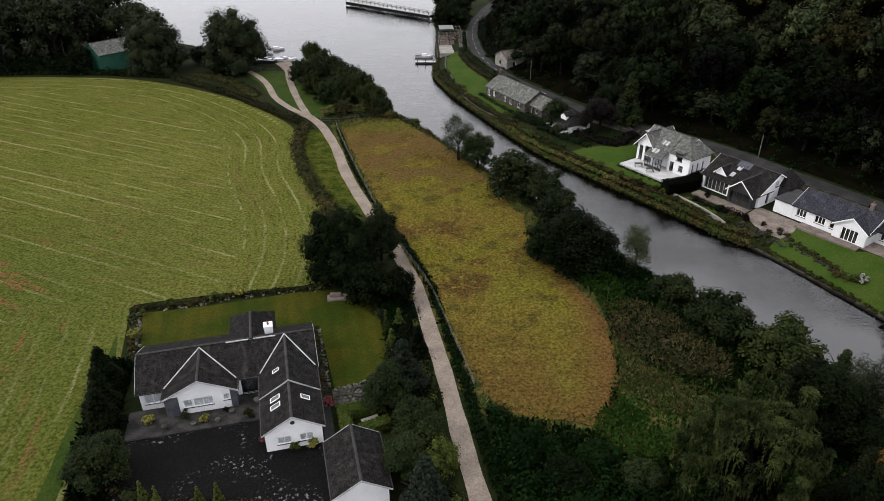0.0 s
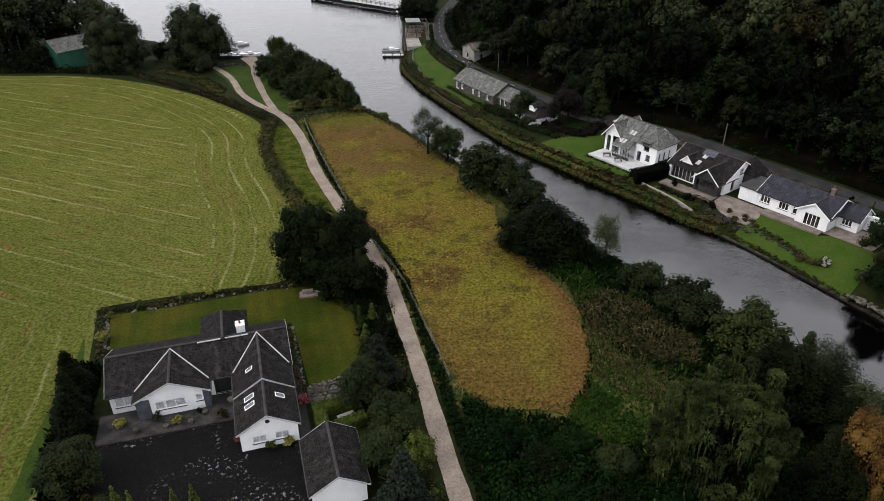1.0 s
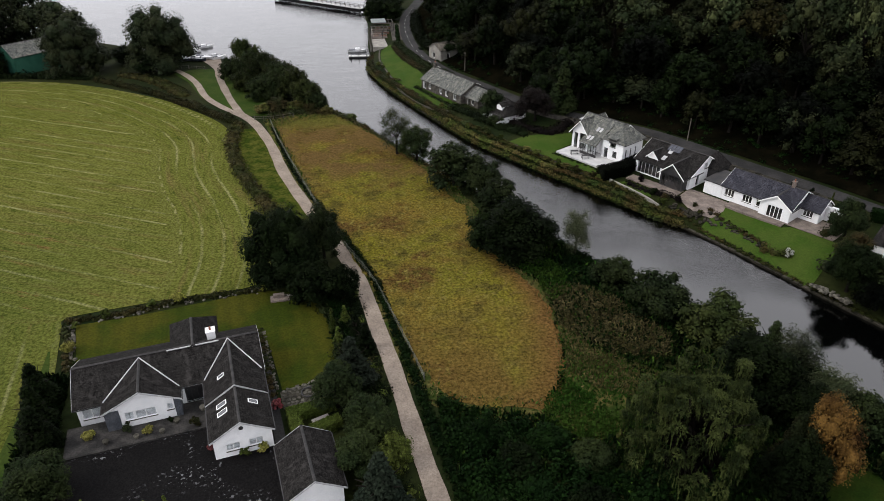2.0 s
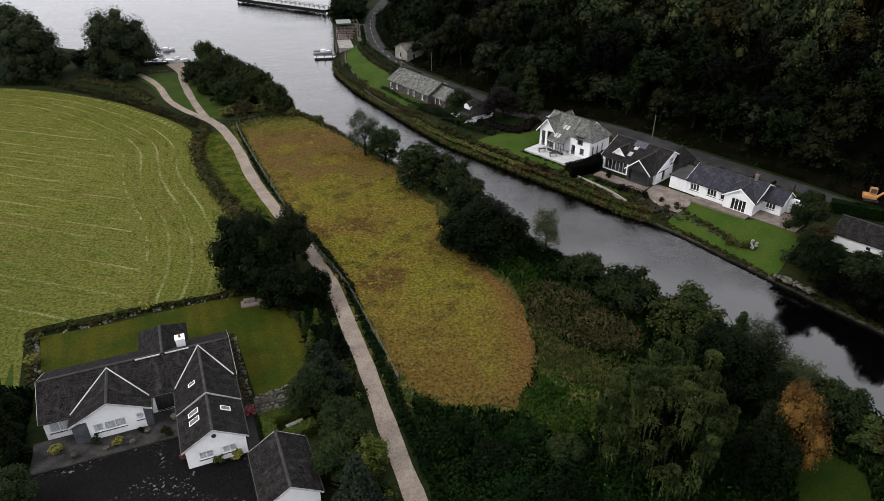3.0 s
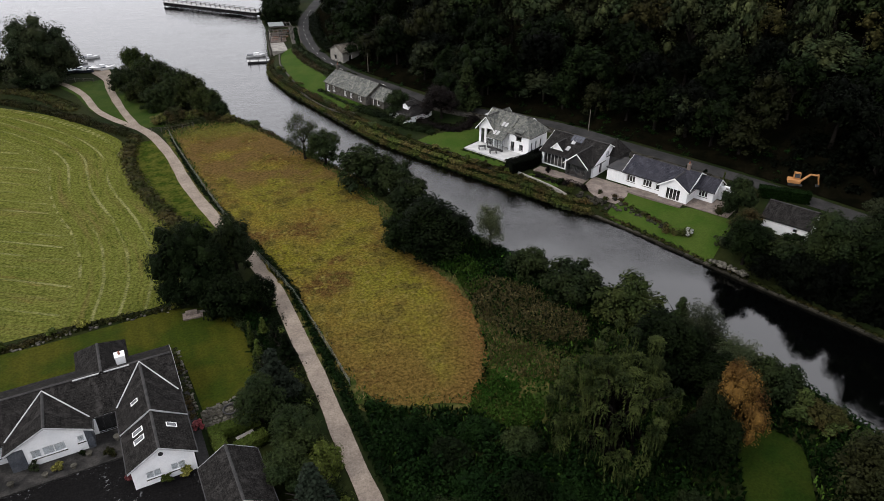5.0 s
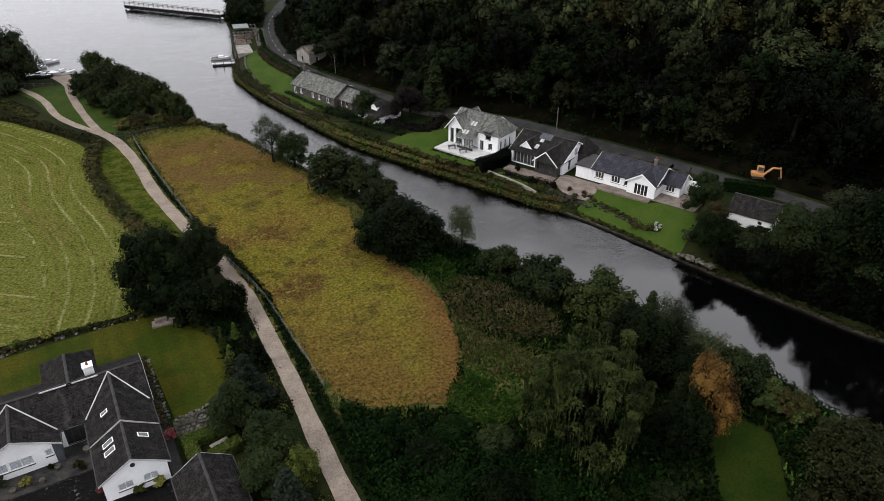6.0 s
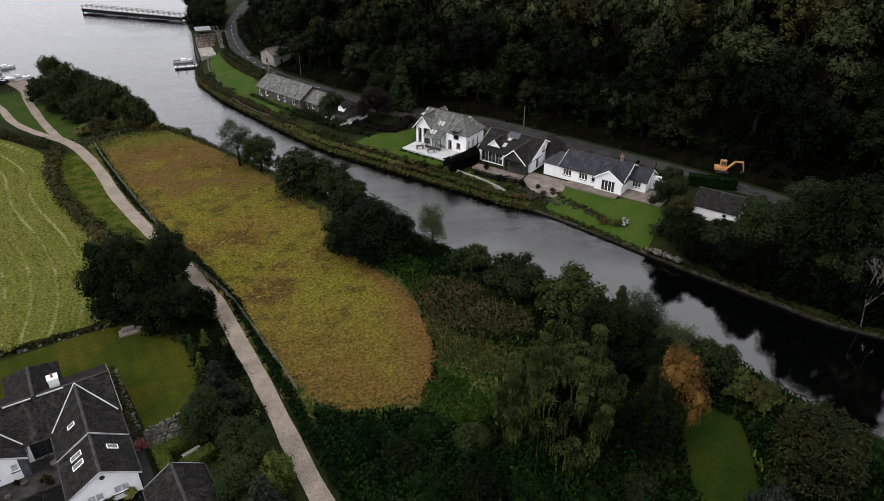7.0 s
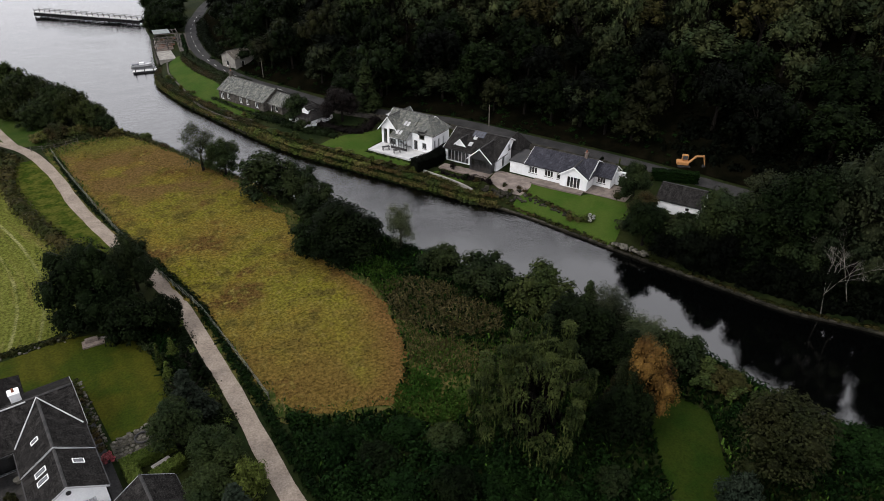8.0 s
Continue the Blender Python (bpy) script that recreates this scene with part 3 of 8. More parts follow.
def sheet(name, poly, dz, step, material, smooth_edge=True, attr="", edge_line=None):
    """A piece of surface laid over the ground inside an outline; attr stores the distance from its edge."""
    poly = rounded(poly) if smooth_edge else list(poly)
    A = np.array(poly)
    xs = np.arange(A[:, 0].min() - step, A[:, 0].max() + 2 * step, step)
    ys = np.arange(A[:, 1].min() - step, A[:, 1].max() + 2 * step, step)
    X, Y = np.meshgrid(xs, ys)
    P = np.c_[X.ravel(), Y.ravel()]
    w2 = len(xs)
    i0 = (np.arange(len(ys) - 1)[:, None] * w2 + np.arange(w2 - 1)[None, :]).ravel()
    keep = inside(poly, P[i0] + step / 2)
    i0 = i0[keep]
    F = np.c_[i0, i0 + 1, i0 + w2 + 1, i0 + w2]
    used = np.unique(F)
    remap = np.zeros(len(P), int)
    remap[used] = np.arange(len(used))
    P = P[used]
    out = ~inside(poly, P) | (np.bincount(remap[F].ravel(), minlength=len(P)) < 4)
    for k in np.where(out)[0]:
        best = None
        for a, b2 in zip(poly, poly[1:] + poly[:1]):
            dx, dy = b2[0] - a[0], b2[1] - a[1]
            t = min(1, max(0, ((P[k, 0] - a[0]) * dx + (P[k, 1] - a[1]) * dy) / (dx * dx + dy * dy + 1e-9)))
            q = (a[0] + t * dx, a[1] + t * dy)
            r = (q[0] - P[k, 0]) ** 2 + (q[1] - P[k, 1]) ** 2
            if best is None or r < best[0]:
                best = (r, q)
        P[k] = best[1]
    me = quads(name, np.c_[P, height(P) + dz], remap[F], material)
    if attr:
        d, _ = along(edge_line or poly + poly[:1], P)
        me.attributes.new(attr, "FLOAT", "POINT").data.foreach_set("value", d.astype(np.float32))
    return new(name, me)


def strip(name, line, width, dz, material, z=None):
    """A ribbon along a line, laid over the ground."""
    pts = flow(line)
    V, F = [], []
    for i, p in enumerate(pts):
        d = (pts[min(i + 1, len(pts) - 1)] - pts[max(i - 1, 0)]).normalized()
        nn = Vector((-d.y, d.x))
        wv = width(i / len(pts)) if callable(width) else width
        wob2 = 0.3 * noise.noise(Vector((p.x * 0.3, p.y * 0.3, 2))) + 0.12 * noise.noise(Vector((p.x * 1.1, p.y * 1.1, 5)))
        for s in (-0.5, -0.17, 0.17, 0.5):
            q = p + nn * s * (wv + wob2)
            V.append((q.x, q.y, (gz(q.x, q.y) if z is None else z) + dz))
        if i:
            for k in range(3):
                F.append((4 * i - 4 + k, 4 * i - 3 + k, 4 * i + 1 + k, 4 * i + k))
    return new(name, quads(name, V, F, material))


FIELD = [(-165, 178), (-119, 181), (-88, 180), (-71.4, 174.5), (-53.6, 163.7), (-44.7, 155.7), (-35.9, 146), (-31.3, 138), (-29.6, 126.8), (-27.1, 118),
         (-22, 107), (-18.6, 99), (-16.9, 88), (-17, 78.6), (-28, 75.9), (-38.6, 73.3), (-40.2, 72.5), (-40.0, 70.8), (-38.6, 66), (-37.0, 60), (-36.9, 56), (-35.7, 47), (-34, 40), (-33, 25), (-165, 25)]
field = tagged(sheet("field", FIELD, 0.06, 1.2, M["field"], True), "mown hay field with pale swath rows", "field", kind="structure")
co = np.zeros(len(field.data.vertices) * 3, np.float32)
field.data.vertices.foreach_get("co", co)
FP = co.reshape(-1, 3)[:, :2].astype(float)
EAST = flow([(-125, 181), (-100, 181), (-80, 177), (-61, 168), (-43, 152), (-32.5, 137), (-27, 118), (-20.5, 103), (-16.8, 88), (-16.4, 74)], 4.0)
WEST = flow([(-41.5, 78), (-40, 70), (-37.4, 58), (-35.7, 47), (-33.5, 25)], 4.0)
arc, lap = np.zeros(len(FP)), np.full(len(FP), 1e9)
for line in (EAST, WEST):
    done = 0.0
    for (ax, ay), (bx, by) in zip(line[:-1], line[1:]):
        ln = math.hypot(bx - ax, by - ay)
        t = np.clip(((FP[:, 0] - ax) * (bx - ax) + (FP[:, 1] - ay) * (by - ay)) / ln ** 2, 0, 1)
        r = np.hypot(FP[:, 0] - ax - t * (bx - ax), FP[:, 1] - ay - t * (by - ay))
        if line is WEST:
            r = np.where(FP[:, 1] < 73, r, 1e9)
        arc, lap, done = np.where(r < lap, done + t * ln, arc), np.minimum(r, lap), done + ln
ca, sa = math.cos(radians(24)), math.sin(radians(24))
straight, run = FP[:, 0] * sa + FP[:, 1] * ca, FP[:, 0] * ca - FP[:, 1] * sa
edge = lap < 13.5
for key, val in (("rows", np.where(edge, lap, straight)), ("run", np.where(edge, arc, run))):
    field.data.attributes.new(key, "FLOAT", "POINT").data.foreach_set("value", val.astype(np.float32))
MEADOW = [(-22.6, 143), (-20, 133), (-13.2, 110.5), (-7, 91.5), (-1.4, 74.4), (1.5, 64.7), (4.2, 56.7), (6.2, 53.4), (10.3, 51.9), (14.9, 51.3),
          (17.9, 51.7), (19.0, 55.2), (19.8, 58.6), (20.5, 63.6), (20.6, 70.5), (19.6, 74.4), (16.5, 81.5), (13.5, 88), (13.6, 97), (9.0, 112.4), (2.2, 128.6), (-3.6, 138.2), (-10.0, 147), (-17.5, 146)]
centre = Vector((sum(p[0] for p in MEADOW) / len(MEADOW), sum(p[1] for p in MEADOW) / len(MEADOW)))
SKIRT = []
for i, p in enumerate(MEADOW):
    a, b2 = Vector(MEADOW[i - 1]), Vector(MEADOW[(i + 1) % len(MEADOW)])
    d = (b2 - a).normalized()
    SKIRT.append((p[0] + d.y * 2.0, p[1] - d.x * 2.0))
MEADOW = ragged(MEADOW, 0.9)
tagged(sheet("meadow_edge", ragged(SKIRT, 1.2), 0.045, 0.6, M["rank"], False), "rank green and straw grass round the meadow", "grass", kind="structure")
tagged(sheet("meadow", MEADOW, 0.09, 0.6, M["meadow"], False, "edge"), "rough ochre and rust meadow grass", "meadow", kind="structure")
tagged(strip("garden_verge", [(-39.6, 66), (-38.2, 60), (-37.2, 50), (-35.6, 40), (-34, 28)], lambda t: 0.3 + min(1.4, 5 * t), 0.085, M["lawn_shore"]), "darker grass verge between field and garden", "verge", kind="structure")
PATH = [(9, 14), (5.2, 33), (3.5, 41.6), (2.3, 47.5), (1.0, 55), (-0.1, 61), (-1.2, 66), (-2.7, 73.5), (-4.2, 79.5), (-8.1, 90.6), (-12.9, 102.4), (-17.7, 115.5), (-21.7, 129.5), (-26.3, 141.8), (-30.3, 148.6)]
tagged(strip("path", PATH, 2.0, 0.08, M["path"]), "pale pinkish gravel footpath", "path", kind="structure")
tagged(strip("path_branch", [(-29.6, 147.2), (-36.2, 155.2), (-41.2, 163.2), (-46.6, 176.4), (-54, 187.4), (-66, 197)], 1.6, 0.1, M["path"]), "pale gravel path branching off", "path", kind="structure")
tagged(strip("path_branch", [(-30.0, 147.6), (-34.8, 160), (-40.2, 177), (-43.5, 190), (-47, 199)], lambda t: 1.7 + 5 * max(0, t - 0.72) * 3, 0.12, M["path"]), "gravel path widening to the boat landing", "path", kind="structure")
tagged(strip("road", ROAD[1:17], 3.7, 0.07, M["road"]), "grey asphalt lane under the wood", "road", kind="structure")


# ---------------------------------------------------------------- foliage


def ball():
    """A small rounded lump of 24 faces."""
    seen, V, F = {}, [], []
    for ax in range(3):
        for s in (-1, 1):
            for i in (-1, 0):
                for j in (-1, 0):
                    ids = []
                    for u, v in ((i, j), (i + 1, j), (i + 1, j + 1), (i, j + 1)):
                        p = [0, 0, 0]
                        p[ax], p[(ax + 1) % 3], p[(ax + 2) % 3] = s, u, v
                        key = tuple(p)
                        if key not in seen:
                            seen[key] = len(V)
                            V.append(Vector(p).normalized())
                        ids.append(seen[key])
                    F.append(ids if s > 0 else ids[::-1])
    return np.array(V), np.array(F)


BALL_V, BALL_F = ball()
KNOT_V = np.array([(x, y, z) for z in (-1, 1) for y in (-1, 1) for x in (-1, 1)]) / 3 ** 0.5
KNOT_F = np.array(((0, 2, 3, 1), (4, 5, 7, 6), (0, 1, 5, 4), (2, 6, 7, 3), (0, 4, 6, 2), (1, 3, 7, 5)))


def cards(C, N, size, rng, stretch=0.62, droop=0.3):
    """Leaf clumps: one bent four-cornered leaf spray at each place C, facing about N."""
    k = len(C)
    N = N + rng.normal(0, 0.34, (k, 3))
    N /= np.linalg.norm(N, axis=1)[:, None] + 1e-9
    T = np.cross(N, rng.normal(0, 1, (k, 3)))
    T /= np.linalg.norm(T, axis=1)[:, None] + 1e-9
    B = np.cross(N, T)
    s = (size * rng.uniform(0.6, 1.35, k))[:, None]
    V = np.stack([C + T * s - N * s * droop, C + B * s * stretch, C - T * s - N * s * droop, C - B * s * stretch], 1).reshape(-1, 3)
    F = np.arange(4 * k).reshape(-1, 4)
    return V, F


def sphere_dirs(k, rng, up=-0.35):
    D = rng.normal(0, 1, (k * 3, 3))
    D /= np.linalg.norm(D, axis=1)[:, None]
    return D[D[:, 2] > up][:k] if (D[:, 2] > up).sum() >= k else D[:k]


def crown_mesh(name, kind, h, w, base, n_lumps, n_cards, size, seed, material):
    """A crown: many rounded lumps of uneven size inside its outline, each clad in leaf sprays, with gaps between them."""
    rng = np.random.default_rng(seed)
    ch = h - base
    if kind == "willow":
        return strands(name, h, w, base, n_lumps, n_cards, size, rng, material)
    lumps = []
    for i in range(n_lumps):
        if kind == "conifer":
            t = (i + rng.uniform(0, 1)) / n_lumps
            a = rng.uniform(0, 6.283)
            r = (1 - t) ** 0.8 * w / 2
            rr = max(0.1 * w, r * 0.5)
            lumps.append((np.array((math.cos(a) * r * 0.6, math.sin(a) * r * 0.6, base + t * ch * 0.93)), rr * rng.uniform(0.8, 1.15), 1.2))
        else:
            d = rng.normal(0, 1, 3)
            d /= np.linalg.norm(d)
            if d[2] < -0.8:
                d[2] *= -0.6
            rad = rng.uniform(0.42, 0.88) if i > 3 else 0.2
            if kind == "dome":
                rad = rng.uniform(0.5, 0.92) if i > 2 else 0.25
                d[2] = abs(d[2]) if i % 2 else d[2]
            rl = rng.uniform(0.1, 0.2) * w if kind in ("broad", "dome") else rng.uniform(0.1, 0.2) * w
            wide = 1.0 if d[2] > 0 or kind == "bush" else 1.0 + 0.45 * -d[2]
            c = np.array((d[0] * rad * wide * w / 2, d[1] * rad * wide * w / 2, base + ch * 0.48 + d[2] * rad * ch / 2))
            lumps.append((c, rl, min(1.25, ch / w)))
    CC, RR = np.array([c for c, _, _ in lumps]), np.array([(r, r, r * sz) for _, r, sz in lumps])
    area = (RR[:, 0] ** 2).sum()
    VV, FF, off = [], [], 0
    CS, NS = [], []
    for j, (c, r) in enumerate(zip(CC, RR)):
        if kind != "airy":
            turn, _ = np.linalg.qr(rng.normal(0, 1, (3, 3)))
            VV.append(KNOT_V @ turn * r * (rng.uniform(0.4, 0.68, (8, 1)) if kind == "dome" else rng.uniform(0.48, 0.78, (8, 1))) + c)
            FF.append(KNOT_F + off)
            off += 8
        D = sphere_dirs(max(10, int(2.2 * n_cards * r[0] ** 2 / area)), rng, -0.45)
        C = c + D * r * (rng.uniform(0.62, 1.04, (len(D), 1)) if kind != "airy" else rng.uniform(0.3, 1.2, (len(D), 1)))
        free = np.ones(len(C), bool)
        for q in range(len(CC)):
            if q != j:
                free &= (((C - CC[q]) / RR[q]) ** 2).sum(1) > (0.5 if kind != "airy" else 0.0)
        CS.append(C[free])
        NS.append(D[free])
    C, N = np.concatenate(CS), np.concatenate(NS)
    pick = rng.permutation(len(C))[:n_cards]
    V, F = cards(C[pick], N[pick] * (1.0 if kind == "conifer" else 0.7) + np.array((0, 0, 0.75)), size, rng)
    VV.append(V)
    FF.append(F + off)
    return quads(name, np.concatenate(VV), np.concatenate(FF), material)


def strands(name, h, w, base, count, n_cards, size, rng, material):
    """A weeping crown: leafy heads stand out over an uneven dome, each trailing a tapering fall of leaf chains, with
    deep gaps between and twig lumps within whose near-black colour paints the gaps' shade.
    """
    ch = h - base
    VV, FF, off = [], [], 0
    for i in range(120):
        d = rng.normal(0, 1, 3)
        d *= rng.uniform(0.3, 1.0) / np.linalg.norm(d)
        turn, _ = np.linalg.qr(rng.normal(0, 1, (3, 3)))
        c = np.array((d[0] * 0.25 * w, d[1] * 0.25 * w, base + ch * 0.36 + d[2] * 0.32 * ch))
        VV.append(KNOT_V @ turn * np.array((0.045 * w, 0.045 * w, 0.07 * ch)) * rng.uniform(0.4, 1.0, (8, 1)) + c)
        FF.append(KNOT_F + off)
        off += 8
    twigs = sum(len(f) for f in FF)
    per = n_cards // count
    for i in range(count):
        a, th = i * 2.39996 + rng.uniform(-0.25, 0.25), math.acos(1 - (i + 0.5) / count * 1.15)
        reach = 0.88 + 0.34 * noise.noise(Vector((math.cos(a) * 1.3, math.sin(a) * 1.3, th * 1.6))) + rng.uniform(-0.2, 0.14)
        p0 = np.array((math.cos(a) * math.sin(th) * w / 2 * reach, math.sin(a) * math.sin(th) * w / 2 * reach, base + ch * 0.38 + ch * 0.62 * math.cos(th) * (0.35 + 0.65 * reach)))
        r0 = rng.uniform(0.42, 0.85)
        drop = max(0.8, min(rng.uniform(1.5, 3.6), p0[2] - base))
        k0 = int(per * 0.5)
        D = sphere_dirs(k0, rng, 0.05)
        V, F = draped(p0 + D * np.array((r0, r0, r0 * 0.7)) * rng.uniform(0.8, 1.05, (len(D), 1)), D * 0.4 + np.array((0, 0, 1.0)), rng, size * 1.1)
        VV.append(V)
        FF.append(F + off)
        off += len(V)
        k1, lanes = per - k0, 9
        la, ll = a + np.linspace(-2.6, 2.6, lanes) + rng.uniform(-0.2, 0.2, lanes), rng.uniform(0.35, 1.0, lanes)
        lane = rng.integers(0, lanes, k1)
        t = rng.uniform(0, 1, k1)
        around = np.c_[np.cos(la[lane]), np.sin(la[lane]), np.zeros(k1)]
        C = p0 + around * (r0 * (1.0 - 0.35 * t))[:, None] + np.c_[rng.normal(0, 0.04, (k1, 2)), -t * drop * ll[lane]]
        V, F = draped(C, around - np.array((0, 0, 0.2)), rng, size)
        VV.append(V)
        FF.append(F + off)
        off += len(V)
    me = quads(name, np.concatenate(VV), np.concatenate(FF), material)
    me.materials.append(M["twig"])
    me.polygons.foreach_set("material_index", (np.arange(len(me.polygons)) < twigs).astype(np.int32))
    return me


def draped(C, D, rng, size):
    """Narrow leaf sprays that hang down over a lump, each lying along its slope."""
    k = len(C)
    N = D + rng.normal(0, 0.25, (k, 3))
    N /= np.linalg.norm(N, axis=1)[:, None]
    T = np.array((0, 0, -1.0)) + N * N[:, 2:3] + rng.normal(0, 0.15, (k, 3)) + D * np.array((0.25, 0.25, 0))
    T /= np.linalg.norm(T, axis=1)[:, None]
    B = np.cross(N, T)
    B /= np.linalg.norm(B, axis=1)[:, None]
    s = (size * rng.uniform(0.7, 1.5, k))[:, None]
    V = np.stack([C - T * s, C + B * s * 0.34, C + T * s * 1.3 + N * 0.05, C - B * s * 0.34], 1).reshape(-1, 3)
    return V, np.arange(4 * k).reshape(-1, 4)


def trunk_mesh(name, h, w, base, seed, material):
    rng = random.Random(seed)
    bm = bmesh.new()
    r = 0.028 * h
    fork = Vector((rng.uniform(-0.2, 0.2), rng.uniform(-0.2, 0.2), max(base * 1.1, 0.35 * h)))
    tube(bm, (0, 0, -0.6), (0, 0, 0.25), r * 1.7, r * 1.15, 8)
    tube(bm, (0, 0, 0.2), fork, r * 1.15, r * 0.7, 8)
    for i in range(7):
        a = i * 2.4 + rng.uniform(-0.4, 0.4)
        reach = rng.uniform(0.25, 0.4) * w
        tip = fork + Vector((math.cos(a) * reach, math.sin(a) * reach, rng.uniform(0.1, 0.4) * h))
        midp = fork.lerp(tip, 0.5) + Vector((0, 0, 0.05 * h))
        tube(bm, fork, midp, r * 0.5, r * 0.3, 5)
        tube(bm, midp, tip, r * 0.3, r * 0.08, 5)
    me = bpy.data.meshes.new(name)
    bm.to_mesh(me)
    bm.free()
    me.materials.append(material)
    return me


# kind: outline, height, width, crown base, lumps, sprays, spray size
KINDS = {
    "forest": ("dome", 15.0, 11.0, 1.5, 44, 1250, 0.31),
    "edge": ("broad", 12.0, 10.5, 0.6, 44, 1250, 0.3),
    "oak": ("broad", 12.0, 10.0, 0.2, 80, 6500, 0.19),
    "spread": ("broad", 12.0, 12.0, -1.2, 110, 10000, 0.18),
    "tree": ("broad", 9.0, 7.0, 0.3, 60, 5000, 0.15),
    "autumn": ("broad", 9.0, 7.0, 0.3, 90, 9000, 0.1),
    "open": ("airy", 8.0, 6.0, 0.6, 50, 6500, 0.11),
    "bush": ("bush", 5.0, 7.0, -0.4, 56, 2550, 0.167),
    "shrub": ("bush", 2.0, 2.4, 0.0, 18, 560, 0.135),
    "conifer": ("conifer", 8.0, 4.0, 0.2, 60, 3600, 0.15),
    "column": ("conifer", 4.0, 1.4, 0.0, 40, 1500, 0.1),
    "willow": ("willow", 12.5, 12.0, 0.2, 92, 27000, 0.115),
}
BUILT = {}


def plant(kind, x, y, h, w, leaves, label, category="tree", variant=0, group="", z=None, bark="bark", sink=0.0):
    outline, h0, w0, base, nl, nc, size = KINDS[kind]
    key = (kind, leaves, variant)
    if key not in BUILT:
        seed = sum(ord(ch2) * (i2 + 3) for i2, ch2 in enumerate(kind + leaves)) + variant * 977
        BUILT[key] = (trunk_mesh("trunk", h0, w0, base, seed, M[bark]), crown_mesh("crown", outline, h0, w0, base, nl, nc, size, seed, L[leaves]))
    s, turn = w / w0, (x * 12.9898 + y * 78.233) % 6.283
    m = Matrix.Translation((x, y, (gz(x, y) if z is None else z) - sink)) @ Matrix.Rotation(turn, 4, "Z") @ Matrix.Diagonal((s, s, h / h0, 1))
    name = {"tree": "tree", "shrub": "shrub", "conifer": "conifer", "bush": "bush"}.get(category, "tree")
    t = thing(name, label, category, m, group)
    part("trunk", BUILT[key][0], None, t)
    part("crown", BUILT[key][1], None, t)
    return t


def hedge(name, line, width, tall, leaves, label, per_m=60, size=0.2, seed=1, category="hedge", z=None):
    """A clipped or wild hedge along a line: a dense core clad in leaf sprays, its top uneven."""
    rng = np.random.default_rng(seed)
    pts = flow(line, 1.0)
    VV, FF, off = [], [], 0
    for i, p in enumerate(pts):
        zz = gz(p.x, p.y) if z is None else z
        hh = tall * (0.8 + 0.5 * noise.noise(Vector((p.x * 0.35, p.y * 0.35, seed)))) * rng.uniform(0.85, 1.15)
        c = np.array((p.x + rng.normal(0, 0.08), p.y + rng.normal(0, 0.08), zz))
        rx = width / 2 * rng.uniform(0.85, 1.15)
        sc2 = np.array((max(rx, 0.6), max(rx, 0.6), hh))
        VV.append(BALL_V * sc2 * 0.6 + c)
        FF.append(BALL_F + off)
        off += len(BALL_V)
        D = sphere_dirs(per_m, rng, 0.0)
        V, F = cards(c + D * sc2 * rng.uniform(0.68, 1.18, (len(D), 1)), D + np.array((0, 0, 0.3)), size, rng)
        VV.append(V)
        FF.append(F + off)
        off += len(V)
    ob = new(name, quads(name, np.concatenate(VV), np.concatenate(FF), L[leaves]))
    return tagged(ob, label, category)


def clipped(label, line, width, tall, leaves, seed, z=None, size=0.09, per=150):
    """A clipped hedge: a flat-topped dense body with straight sides, clad in small leaf sprays."""
    rng = np.random.default_rng(seed)
    VV, FF, off = [], [], 0
    for a, b2 in zip(line[:-1], line[1:]):
        a, b2 = np.array(a), np.array(b2)
        ln = np.linalg.norm(b2 - a)
        d = (b2 - a) / ln
        nn = np.array((-d[1], d[0]))
        zz = gz(*(a + b2) / 2) if z is None else z
        e = 0.84
        q = [a - d * width / 2 * e - nn * width / 2 * e, b2 + d * width / 2 * e - nn * width / 2 * e, b2 + d * width / 2 * e + nn * width / 2 * e, a - d * width / 2 * e + nn * width / 2 * e]
        VV.append(np.array([(*p, zz - 0.2) for p in q] + [(*p, zz + tall * 0.92) for p in q]))
        FF.append(np.array(((0, 1, 5, 4), (1, 2, 6, 5), (2, 3, 7, 6), (3, 0, 4, 7), (4, 5, 6, 7))) + off)
        off += 8
        k = int((ln + width) * (width + 2 * tall) * per)
        u, v = rng.uniform(-width / 2, ln + width / 2, k), rng.uniform(-(width / 2 + tall), width / 2 + tall, k)
        flat = np.abs(v) < width / 2
        side = np.where(flat, v, np.sign(v) * width / 2) + rng.normal(0, 0.04, k)
        up = np.where(flat, tall, tall - (np.abs(v) - width / 2)) + rng.normal(0, 0.04, k)
        C = np.c_[a + d * u[:, None] + nn * side[:, None], zz + np.maximum(up, 0.05)]
        N = np.where(flat[:, None], np.array((0, 0, 1.0)), np.r_[nn, 0.3] * np.sign(v)[:, None])
        V, F = cards(C, N, size, rng)
        VV.append(V)
        FF.append(F + off)
        off += len(V)
    ob = new("hedge", quads("hedge", np.concatenate(VV), np.concatenate(FF), L[leaves]))
    return tagged(ob, label, "hedge")


def scatter(poly, count, seed, holes=()):
    rng = np.random.default_rng(seed)
    A = np.array(poly)
    P = rng.uniform(A.min(0), A.max(0), (count * 4, 2))
    P = P[inside(list(poly), P)]
    for hole in holes:
        P = P[~inside(list(hole), P)]
    return P[:count], rng


